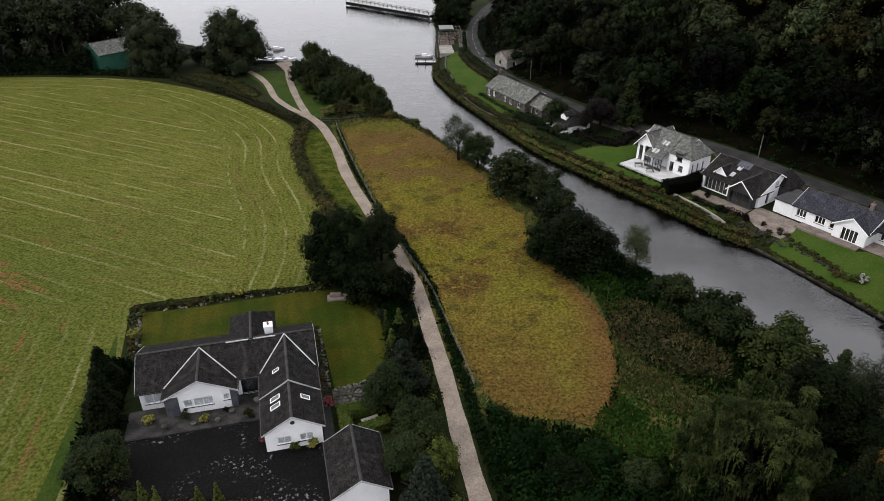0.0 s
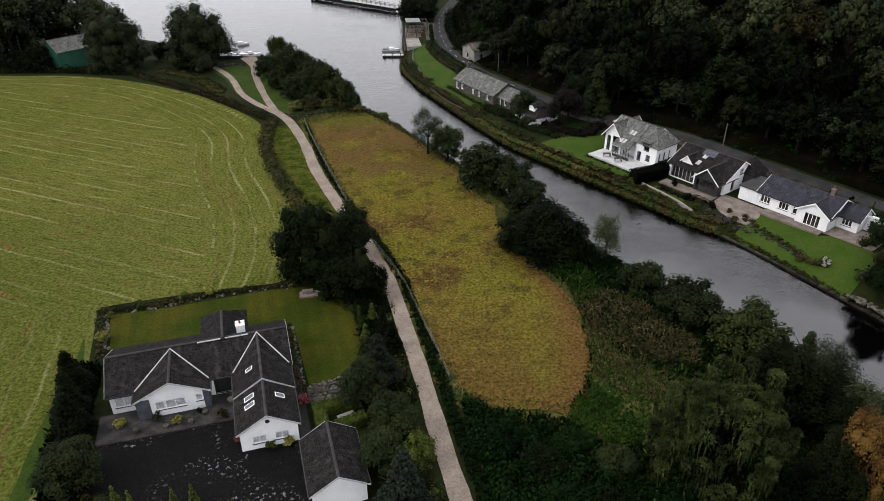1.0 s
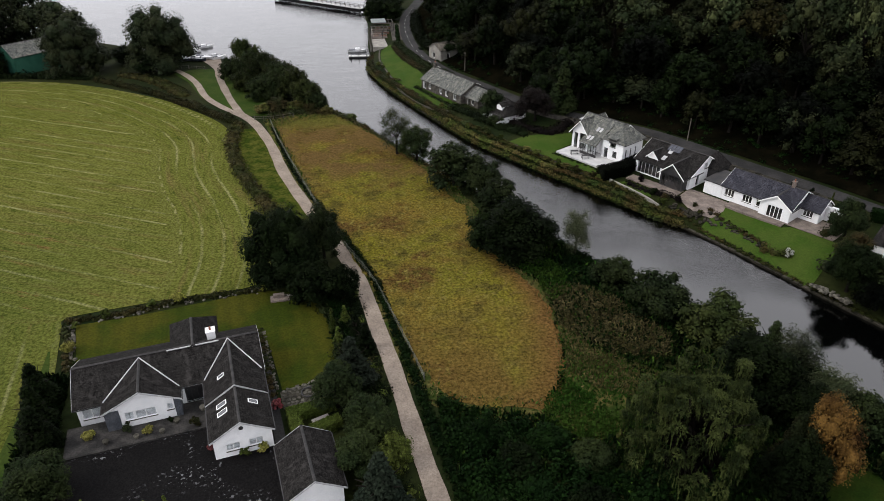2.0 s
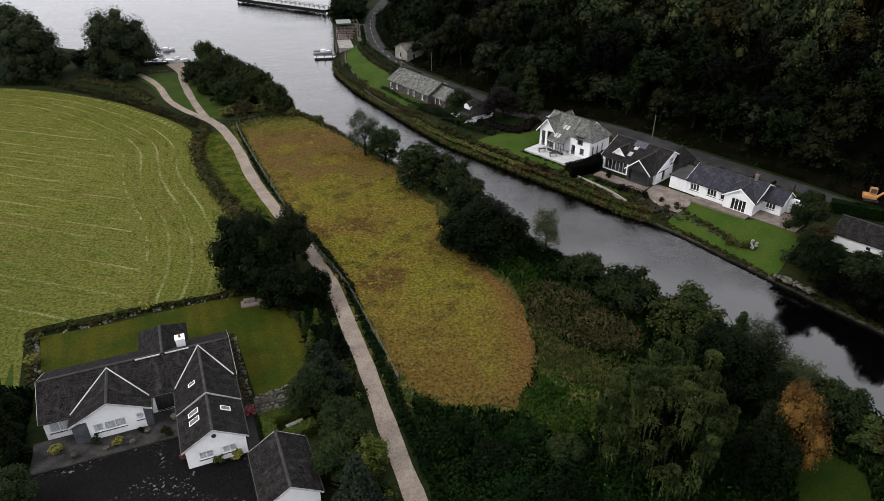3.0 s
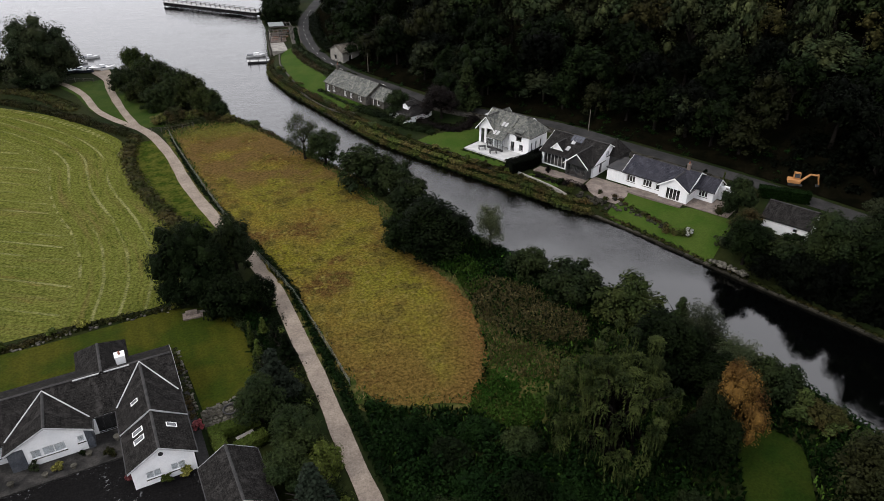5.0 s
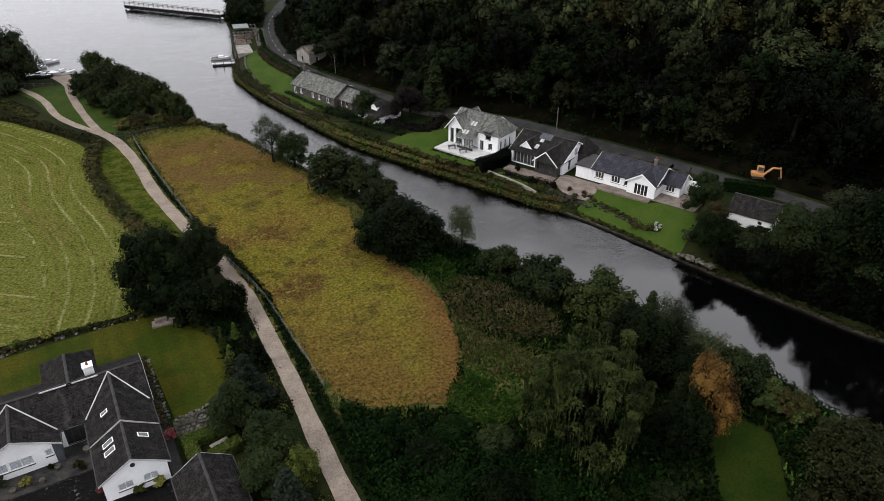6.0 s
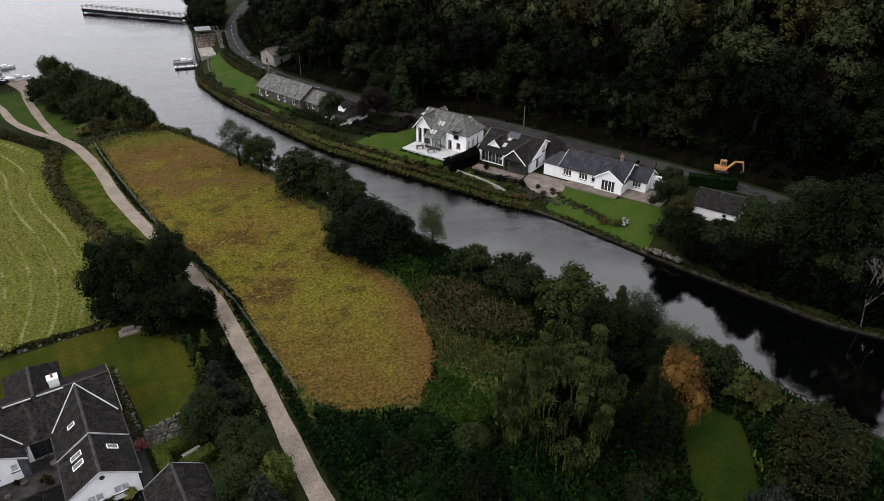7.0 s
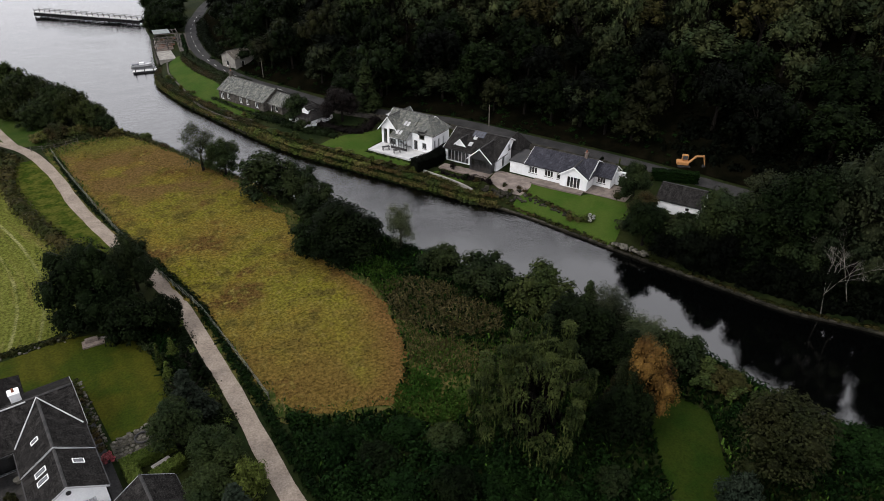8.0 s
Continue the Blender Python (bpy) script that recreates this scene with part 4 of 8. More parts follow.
def tufts(name, poly, count, tall, size, leaves, label, seed, lean=0.35, category="grass", holes=()):
    """Upright sprays of grass or stems strewn over an outline."""
    P, rng = scatter(poly, count, seed, holes)
    k = len(P)
    z = height(P)
    hgt = tall * rng.uniform(0.5, 1.4, k)
    a = rng.uniform(0, 6.283, k)
    T = np.c_[np.cos(a), np.sin(a), np.zeros(k)] * (size * rng.uniform(0.6, 1.3, k))[:, None]
    top = np.c_[rng.normal(0, lean, (k, 2)) * hgt[:, None], hgt]
    C = np.c_[P, z]
    V = np.stack([C - T, C + T, C + T * 0.7 + top, C - T * 0.7 + top * np.array((0.8, 0.8, 0.9))], 1).reshape(-1, 3)
    ob = new(name, quads(name, V, np.arange(4 * k).reshape(-1, 4), L[leaves]))
    return tagged(ob, label, category, kind="stuff")


def thicket(name, poly, count, tall, size, leaves, label, seed, per=26, category="scrub"):
    """Low tangled growth: overlapping leafy mounds of uneven height."""
    P, rng = scatter(poly, count, seed)
    VV, FF, off = [], [], 0
    Z = height(P)
    for (x, y), z in zip(P, Z):
        hh = tall * (0.35 + 0.9 * max(0, 0.5 + noise.noise(Vector((x * 0.22, y * 0.22, seed))))) * rng.uniform(0.7, 1.2)
        r = rng.uniform(0.6, 1.3)
        sc2, c = np.array((r, r, hh)), np.array((x, y, z))
        VV.append(BALL_V * sc2 * 0.45 + c)
        FF.append(BALL_F + off)
        off += len(BALL_V)
        D = sphere_dirs(per, rng, 0.05)
        V, F = cards(c + D * sc2 * rng.uniform(0.6, 1.25, (len(D), 1)), D + np.array((0, 0, 0.4)), size, rng)
        VV.append(V)
        FF.append(F + off)
        off += len(V)
    ob = new(name, quads(name, np.concatenate(VV), np.concatenate(FF), L[leaves]))
    return tagged(ob, label, category, kind="stuff")


# ---------------------------------------------------------------- buildings


def wall_cells(bm, run, fixed, z0, z1, th, ops, along_x):
    """A wall with its openings cut through. run: from, to; fixed: its outer and inner face; ops: (from, to, sill, head)."""
    ops = [o for o in ops if o[3] <= z1]
    us = sorted({run[0], run[1], *[u for o in ops for u in o[:2]]})
    zs = sorted({z0, z1, *[z for o in ops for z in o[2:4]]})
    f0, f1 = min(fixed, fixed + th), max(fixed, fixed + th)
    for u0, u1 in zip(us[:-1], us[1:]):
        for a, b2 in zip(zs[:-1], zs[1:]):
            mu, mz = (u0 + u1) / 2, (a + b2) / 2
            if not any(o[0] < mu < o[1] and o[2] < mz < o[3] for o in ops):
                box(bm, *((u0, u1, f0, f1) if along_x else (f0, f1, u0, u1)), a, b2)


def window(parent, side, at2, o, frame_mat, bars=2, name="window"):
    """A framed window or glazed door in an opening. side: s, n, e, w; at2: the wall's outer face."""
    u0, u1, a, b2 = o[:4]
    bm, fw = bmesh.new(), 0.07
    inw = {"s": 1, "n": -1, "w": 1, "e": -1}[side]
    f0, f1 = sorted((at2 + inw * 0.06, at2 + inw * 0.14))
    along_x = side in "sn"

    def put(q0, q1, c0, c1, g0=f0, g1=f1):
        box(bm, *((q0, q1, g0, g1) if along_x else (g0, g1, q0, q1)), c0, c1)
    put(u0, u1, a, a + fw), put(u0, u1, b2 - fw, b2)
    put(u0, u0 + fw, a + fw, b2 - fw), put(u1 - fw, u1, a + fw, b2 - fw)
    bmesh.ops.remove_doubles(bm, verts=list(bm.verts), dist=0.0005)
    if name == "glazed_door" and parent.name == "bungalow":
        frame_mat = M["dark"]
    ob = part(name, bm, frame_mat, parent)
    for i in range(1, bars):
        bm = bmesh.new()
        c = u0 + (u1 - u0) * i / bars
        put(c - 0.04, c + 0.04, a + fw, b2 - fw)
        part("glazing_bar", bm, frame_mat, ob)
    g0, g1 = sorted((at2 + inw * 0.09, at2 + inw * 0.11))
    for i in range(bars):
        c0, c1 = u0 + (u1 - u0) * i / bars + 0.045, u0 + (u1 - u0) * (i + 1) / bars - 0.045
        pane = part("pane", boxes((c0, c1, g0, g1, a + fw, b2 - fw) if along_x else (g0, g1, c0, c1, a + fw, b2 - fw)), M["glass"], ob)
        pane.visible_shadow = False
    if parent.name == "bungalow" and name == "window":
        n0, n1 = sorted((at2 + inw * 0.2, at2 + inw * 0.215))
        for q0, q1 in ((u0 + 0.02, u0 + (u1 - u0) * 0.49), (u0 + (u1 - u0) * 0.51, u1 - 0.02)):
            part("net_curtain", boxes((q0, q1, n0, n1, a + 0.02, b2 - 0.02) if along_x else (n0, n1, q0, q1, a + 0.02, b2 - 0.02)), M["net"], ob)
    if name == "window":
        s0, s1 = sorted((at2 - inw * 0.08, at2 + inw * 0.06))
        part("sill", boxes((u0 - 0.06, u1 + 0.06, s0, s1, a - 0.07, a - 0.002) if along_x else (s0, s1, u0 - 0.06, u1 + 0.06, a - 0.07, a - 0.002)), M["stone"], ob)
    return ob


def block(parent, x0, x1, y0, y1, zb, ze, zr, ridge, wall_mat, roof, ops=None, over=0.3, verge=True, hips=(), frame_mat=None, end=None, verge_mat=None):
    """One gabled block of a house: walls with openings, a roof of two thick slopes, ridge tiles and verge boards.
    ridge: x or y, its run. roof: name of the slate. ops: side to a list of (from, to, sill, head, bars, kind). hips: ends that slope instead of standing as gables."""
    ops = ops or {}
    frame_mat = frame_mat or M["trim"]
    th = 0.3
    bm = bmesh.new()
    wall_cells(bm, (x0, x1), y0, zb, ze, th, ops.get("s", []), True)
    wall_cells(bm, (x0, x1), y1, zb, ze, -th, ops.get("n", []), True)
    wall_cells(bm, (y0 + th, y1 - th), x0, zb, ze, th, ops.get("w", []), False)
    wall_cells(bm, (y0 + th, y1 - th), x1, zb, ze, -th, ops.get("e", []), False)
    cx, cy = (x0 + x1) / 2, (y0 + y1) / 2
    for sgn, tag in ((0, "w" if ridge == "x" else "s"), (1, "e" if ridge == "x" else "n")):
        if tag in hips:
            continue
        f = (x0, x1)[sgn] if ridge == "x" else (y0, y1)[sgn]
        g2 = f + (th if sgn == 0 else -th)
        tri = [(y0, ze), (y1, ze), (cy, zr - 0.12)] if ridge == "x" else [(x0, ze), (x1, ze), (cx, zr - 0.12)]
        A = [bm.verts.new((f, u, z) if ridge == "x" else (u, f, z)) for u, z in tri]
        B = [bm.verts.new((g2, u, z) if ridge == "x" else (u, g2, z)) for u, z in tri]
        bm.faces.new(A), bm.faces.new(B[::-1])
        for i in range(3):
            bm.faces.new((A[i], B[i], B[(i + 1) % 3], A[(i + 1) % 3]))
    part("wall", bm, wall_mat, parent)
    for side, at2 in (("s", y0), ("n", y1), ("w", x0), ("e", x1)):
        for o in ops.get(side, []):
            proud = 0.17 * {"s": -1, "n": 1, "w": -1, "e": 1}[side] if o[3] > ze else 0.0
            window(parent, side, at2 + proud, o, frame_mat, o[4] if len(o) > 4 else 2, o[5] if len(o) > 5 else "window")
    # Solid dark box added behind the windows in place of unlit rooms.
    part("interior", boxes((x0 + 0.55, x1 - 0.55, y0 + 0.55, y1 - 0.55, zb, ze - 0.05)), M["dark"], parent, "solid dark box standing in for unlit rooms")
    # roof: worked in (along, across), then turned
    a0, a1 = ((x0, x1) if ridge == "x" else (y0, y1))
    c0, c1 = ((y0, y1) if ridge == "x" else (x0, x1))
    cm = (c0 + c1) / 2
    slope = (zr - ze) / ((c1 - c0) / 2)
    zl = ze - slope * over
    lo, hi = ("w", "e") if ridge == "x" else ("s", "n")
    e0, e1 = a0 - over, a1 + over
    if end is not None:
        e1 = end
    half = (c1 - c0) / 2
    r0 = e0 + (half + over if lo in hips else 0)
    r1 = e1 - (half + over if hi in hips else 0)

    def P(a, c, z):
        return (a, c, z) if ridge == "x" else (c, a, z)
    top = 0.1
    for cc in (c0 - over, c1 + over):
        bm = bmesh.new()
        slab(bm, [P(e0, cc, zl + top), P(e1, cc, zl + top), P(r1, cm, zr + top), P(r0, cm, zr + top)], 0.1)
        part("roof_slope", bm, M[roof + ("X" if ridge == "x" else "Y")], parent)
    for tag, e, r in ((lo, e0, r0), (hi, e1, r1)):
        if tag in hips:
            bm = bmesh.new()
            slab(bm, [P(e, c0 - over, zl + top), P(e, c1 + over, zl + top), P(r, cm, zr + top)], 0.1)
            part("roof_slope", bm, M[roof + ("Y" if ridge == "x" else "X")], parent)
    bm = bmesh.new()
    slab(bm, [P(r0, cm - 0.14, zr + top + 0.0), P(r1, cm - 0.14, zr + top + 0.0), P(r1, cm, zr + top + 0.08), P(r0, cm, zr + top + 0.08)], 0.05)
    slab(bm, [P(r0, cm + 0.14, zr + top + 0.0), P(r1, cm + 0.14, zr + top + 0.0), P(r1, cm, zr + top + 0.08), P(r0, cm, zr + top + 0.08)], 0.05)
    part("ridge_tiles", bm, M["ridge"], parent)
    if verge:
        for tag, e in ((lo, e0), (hi, e1)):
            if tag in hips or (tag == hi and end is not None):
                continue
            for cc in (c0 - over, c1 + over):
                bm = bmesh.new()
                d = -0.03 if tag == lo else 0.03
                A = [P(e, cc, zl + top + 0.03), P(e, cm, zr + top + 0.03), P(e, cm, zr - 0.08), P(e, cc, zl - 0.08)]
                va = [bm.verts.new(p) for p in A]
                vb = [bm.verts.new(Vector(p) + Vector(P(d, 0, 0))) for p in A]
                bm.faces.new(va), bm.faces.new(vb[::-1])
                for i in range(4):
                    bm.faces.new((va[i], vb[i], vb[(i + 1) % 4], va[(i + 1) % 4]))
                part("verge_board", bm, verge_mat or M["lead"], parent)
        for cc in (c0 - over, c1 + over):
            d = 0.09 if cc < cm else -0.09
            p, q = P(e0, cc - d, zl - 0.06), P(e1, cc, zl + 0.04)
            part("gutter", boxes((min(p[0], q[0]), max(p[0], q[0]), min(p[1], q[1]), max(p[1], q[1]), p[2], q[2])), M["dark"], parent)
    return parent


def on_slope(bm_or_name, parent, ridge, c_edge, z_edge, c_ridge, z_ridge, a, c, da, dc, lift, material, label=""):
    """A flat fitting (roof window, panel) lying on a slope. a: along the ridge; c: across; da, dc: its size."""
    k = (z_ridge - z_edge) / (c_ridge - c_edge)

    def P(a2, c2, up):
        z = z_edge + (c2 - c_edge) * k + 0.1 + up
        return (a2, c2, z) if ridge == "x" else (c2, a2, z)
    bm = bmesh.new()
    slab(bm, [P(a - da / 2, c - dc / 2, lift), P(a + da / 2, c - dc / 2, lift), P(a + da / 2, c + dc / 2, lift), P(a - da / 2, c + dc / 2, lift)], lift + 0.02)
    return part(bm_or_name, bm, material, parent, label)


def skylight(parent, ridge, c_edge, z_edge, c_ridge, z_ridge, a, c, da=0.8, dc=0.9):
    da, dc = da * 0.86, dc * 0.86
    fr = on_slope("roof_window", parent, ridge, c_edge, z_edge, c_ridge, z_ridge, a, c, da, dc, 0.07, M["trim"])
    on_slope("pane", fr, ridge, c_edge, z_edge, c_ridge, z_ridge, a, c, da - 0.14, dc - 0.14, 0.085, M["sky_pane"])


def chimney(parent, x, y, z0, z1, s, material, pots=2):
    ch = part("chimney", boxes((x - s / 2, x + s / 2, y - s / 2, y + s / 2, z0, z1), (x - s / 2 - 0.06, x + s / 2 + 0.06, y - s / 2 - 0.06, y + s / 2 + 0.06, z1, z1 + 0.12)), material, parent)
    for i in range(pots):
        bm = bmesh.new()
        px = x + (i - (pots - 1) / 2) * 0.38
        tube(bm, (px, y, z1 + 0.12), (px, y, z1 + 0.5), 0.13, 0.1, 8)
        part("chimney_pot", bm, M["terracotta"], ch)
    return ch

M["sky_pane"] = plain("roof_glass", (0.05, 0.055, 0.06), (0.06, 0.065, 0.07), 1, 5, 0.08, 0, spec=0.8)

# ---- the bungalow in the near garden
TH = 14.35
home = thing("bungalow", "white L-shaped bungalow with dark slate roofs", "house", pose(0, 0, 0, 0, 0, TH))
block(home, -17.3, 0.9, 59.3, 67.1, -0.3, 2.6, 4.5, "x", M["white"], "slate",
      {"s": [(-16.9, -15.1, 0.85, 2.1, 2), (-7.1, -5.3, 0.1, 2.15, 3, "glazed_door")], "n": [(-14, -12, 0.9, 2.1)]})
block(home, -14.6, -7.6, 57.6, 62.4, -0.3, 2.6, 4.35, "y", M["white"], "slate",
      {"s": [(-12.9, -12.0, 0.95, 2.0, 1), (-11.9, -9.9, 0.95, 2.0, 2), (-8.9, -8.25, 1.2, 2.05, 1)]}, end=63.2)
part("cladding", boxes((-14.66, -13.3, 57.52, 57.598, 0, 2.55), (-14.68, -14.602, 57.6, 59.2, 0, 2.55)), M["slate_clad"], home, "dark slate cladding")
part("cladding", boxes((-8.15, -7.54, 57.52, 57.598, 0, 2.55), (-7.598, -7.52, 57.6, 59.2, 0, 2.55)), M["slate_clad"], home, "dark slate cladding")
block(home, -4.8, 0.7, 50.2, 55.5, -0.3, 2.55, 4.2, "y", M["white"], "slate",
      {"s": [(-3.7, -2.35, 0.75, 1.65, 2), (-1.55, -0.2, 0.75, 1.65, 2)]}, end=55.6)
block(home, -4.85, 0.75, 55.5, 62.6, -0.3, 2.62, 4.42, "y", M["white"], "slate", {"w": [(56.5, 58.0, 0.9, 2.1)]}, end=63.3)
block(home, -8.0, -3.3, 63.1, 70.4, -0.3, 2.8, 4.75, "y", M["white"], "slate", hips=("n",), verge=False)
for apex, foot in (((-11.1, 62.9, 4.47), (-14.75, 59.1, 2.64)), ((-11.1, 62.9, 4.47), (-7.45, 59.1, 2.64)), ((-2.05, 63.05, 4.55), (-5.0, 59.1, 2.66)), ((-2.05, 63.05, 4.55), (0.9, 59.1, 2.66))):
    a, c = Vector(apex), Vector(foot)
    side = (c - a).cross(Vector((0, 0, 1))).normalized() * 0.05
    bm = bmesh.new()
    slab(bm, [a - side + Vector((0, 0, 0.1)), a + side + Vector((0, 0, 0.1)), c + side + Vector((0, 0, 0.1)), c - side + Vector((0, 0, 0.1))], 0.08)
    part("valley_lining", bm, M["lead"], home, "pale valley lining")
chimney(home, -3.7, 64.5, 3.2, 5.05, 0.9, M["white"], 1)
part("flashing", boxes((-8.3, -3.0, 62.9, 63.02, 4.56, 4.66)), M["lead"], home, "pale lead flashing")
for a, c in ((53.9, -3.55), (52.75, -3.55)):
    skylight(home, "y", -4.8, 2.55, -2.05, 4.2, a, c, 0.75, 1.15)
skylight(home, "y", 0.7, 2.55, -2.05, 4.2, 53.4, -0.55, 0.7, 1.0)
skylight(home, "y", -4.85, 2.62, -2.05, 4.42, 57.9, -3.3, 0.6, 0.8)
bm = bmesh.new()
tube(bm, (-2.05, 50.14, 3.3), (-2.05, 50.2, 3.3), 0.22, 0.22, 12)
part("vent", bm, M["dark"], home, "round black gable vent")
garage = thing("garage", "white detached garage with a dark slate roof", "garage", pose(0, 0, 0, 0, 0, TH))
block(garage, 0.9, 5.7, 41.2, 47.6, -0.3, 2.35, 3.9, "y", M["white"], "slate", {})


def local(th, x, y):
    c, s2 = math.cos(radians(th)), math.sin(radians(th))
    return (x * c - y * s2, x * s2 + y * c)


def patch(name, th, rect, dz, material, label, category, z0=None):
    """A paved or sown rectangle with a thickness, in a turned frame."""
    x0, x1, y0, y1 = rect
    ob = part(name, boxes((x0, x1, y0, y1, -0.5 if z0 is None else z0, dz)), material)
    ob.matrix_basis = pose(0, 0, 0, 0, 0, th)
    return tagged(ob, label, category, kind="structure")


patch("terrace", TH, (-18.6, -4.9, 55.1, 59.25), 0.16, M["flag"], "grey flagstone terrace before the bungalow", "terrace")
patch("yard", TH, (-19.4, 0.8, 41.0, 55.05), 0.05, M["yard"], "wet black tarmac yard with pale patches", "yard")
patch("yard_side", TH, (0.84, 1.9, 48.0, 66.0), 0.045, M["road"], "narrow dark tarmac strip beside the bungalow", "yard")
LAWN = [local(TH, *p) for p in ((-19.6, 78.3), (-12, 77.9), (2.9, 78.4), (8.8, 75.6), (10.1, 66.5), (9.6, 61), (8, 58.4), (2.6, 57.8), (2.3, 66), (1.9, 68.2), (-2, 68.4), (-10, 68.0), (-18.6, 68.0))]
tagged(sheet("lawn", LAWN, 0.07, 0.8, M["striped_lawn"], False), "close-mown garden lawn", "lawn", kind="structure")

# ---- houses on the far bank, in a frame along the river
RV = -55
villa = thing("villa", "white two-storey villa with grey slate roofs", "house", pose(0, 0, 0, 0, 0, RV))
block(villa, -77.2, -68.0, 100.6, 106.6, 0.2, 4.9, 7.1, "x", M["white"], "grey_slate", {}, verge_mat=M["trim"])
block(villa, -77.5, -73.7, 99.5, 106.0, 0.2, 4.6, 6.8, "y", M["white"], "grey_slate",
      {"s": [(-77.0, -76.2, 1.4, 4.2, 1), (-75.7, -74.2, 1.4, 2.5, 2), (-75.7, -74.2, 2.9, 4.4, 2)], "w": [(101, 102.2, 1.4, 3.6, 1, "glazed_door")]}, over=0.55, frame_mat=M["dark"], verge_mat=M["trim"])
block(villa, -70.4, -65.8, 99.6, 105.6, 0.2, 5.1, 7.3, "y", M["white"], "grey_slate",
      {"s": [(-69.9, -69.1, 1.35, 3.2, 1, "glazed_door"), (-68.0, -67.1, 1.9, 3.0, 1), (-68.7, -67.5, 3.7, 4.8, 1)],
       "e": [(100.4, 100.8, 2.0, 3.6, 1), (101.8, 102.2, 2.0, 3.6, 1), (103.3, 103.7, 2.0, 3.6, 1)]}, hips=("s", "n"), over=0.4, frame_mat=M["dark"])
bm = bmesh.new()
slab(bm, [(-74.3, 97.6, 3.6), (-70.5, 97.6, 3.6), (-70.5, 103.7, 7.2), (-74.3, 103.7, 7.2)], 0.12)
part("roof_slope", bm, M["grey_slateX"], villa)
for i in range(7):
    part("sunroom_post", boxes((-74.2 + i * 0.6, -74.12 + i * 0.6, 97.9, 97.98, 1.3, 3.55)), M["dark"], villa)
part("sunroom_sill", boxes((-74.2, -70.5, 97.86, 98.02, 1.3, 1.75)), M["dark"], villa)
pane = part("sunroom_glass", boxes((-74.1, -70.6, 97.93, 97.95, 1.76, 3.5)), M["glass"], villa)
pane.visible_shadow = False
for a, c in ((-73.2, 98.9), (-72.5, 98.9), (-72.7, 100.9), (-72.0, 100.9)):
    on_slope("roof_window", villa, "x", 97.6, 3.5, 103.7, 7.1, a, c, 0.48, 0.85, 0.06, M["lead"], "roof window with a pale blind")
part("eaves_dormer", boxes((-68.8, -67.4, 99.3, 101.0, 4.5, 5.45)), M["dark"], villa, "dark window under a small roof")
bm = bmesh.new()
slab(bm, [(-69.1, 98.95, 5.5), (-67.1, 98.95, 5.5), (-67.1, 101.6, 6.0), (-69.1, 101.6, 6.0)], 0.1)
part("dormer_roof", bm, M["grey_slateX"], villa)
part("flat_dormer", boxes((-78.2, -76.4, 102.6, 105.4, 4.4, 5.75)), M["dark"], villa)
part("dormer_roof", boxes((-78.5, -76.2, 102.4, 105.6, 5.75, 5.87)), M["lead"], villa)
patch("villa_terrace", RV, (-77.6, -65.9, 95.1, 100.35), 1.26, M["pale_flag"], "pale raised terrace before the villa", "terrace")

slated = thing("slate_house", "dark slate-roofed house with a glazed gable", "house", pose(0, 0, 0, 0, 0, RV))
block(slated, -62.4, -51.6, 98.9, 108.0, 0.2, 3.7, 6.1, "x", M["white"], "slate",
      {"s": [(-61.9, -57.4, 1.3, 3.4, 6, "glazed_door")], "e": [(101.0, 101.9, 1.3, 3.2, 1, "glazed_door"), (104.4, 105.8, 1.9, 3.2, 2), (102.9, 103.7, 4.0, 4.9, 1)]}, frame_mat=M["lead"], verge_mat=M["trim"])
block(slated, -56.3, -52.0, 97.4, 102.0, 0.2, 3.6, 5.5, "y", M["dark"], "slate",
      {"s": [(-56.0, -52.3, 1.3, 3.4, 6, "glazed_door")]}, end=103.0, frame_mat=M["dark"], over=0.4, verge_mat=M["trim"])
block(slated, -60.6, -58.6, 99.6, 102.5, 3.9, 4.5, 5.5, "y", M["trim"], "slate", {}, over=0.25, end=103.0, verge_mat=M["trim"])
for a, c in ((-57.9, 100.4), (-57.7, 101.9)):
    on_slope("roof_window", slated, "x", 98.9, 3.7, 103.45, 6.1, a, c, 0.7, 0.85, 0.07, M["lead"])
for i in range(4):
    on_slope("solar_panel", slated, "x", 98.9, 3.7, 103.45, 6.1, -58.3 + i * 0.62, 102.7, 0.56, 1.3, 0.08, M["solar"])
block(slated, -53.4, -49.8, 104.4, 108.4, 0.2, 4.0, 6.2, "y", M["dark"], "slate", hips=("s", "n"), verge=False, over=0.25)
patch("stone_terrace", RV, (-61.6, -51.8, 95.3, 98.85), 1.16, M["pink_flag"], "stone terrace before the glazed gable", "terrace")
tagged(sheet("gravel_court", [local(RV, *p) for p in ((-51.6, 99.5), (-51.4, 95.6), (-48.5, 93.9), (-46.5, 93.4), (-44.3, 94.4), (-43.9, 97.0), (-44.7, 99.5))], 0.1, 0.6, M["pink_flag"], False), "pink gravel court between the houses", "terrace", kind="structure")

white2 = thing("bungalow", "long white bungalow with a blue-black slate roof", "house", pose(0, 0, 0, 0, 0, RV))
block(white2, -46.4, -35.0, 100.2, 107.4, 0.2, 3.6, 5.4, "x", M["white"], "blue_slate",
      {"s": [(-45.9, -44.3, 2.0, 3.2, 3), (-42.9, -41.3, 2.0, 3.2, 3), (-40.6, -39.9, 2.0, 3.2, 1)]}, verge_mat=M["trim"])
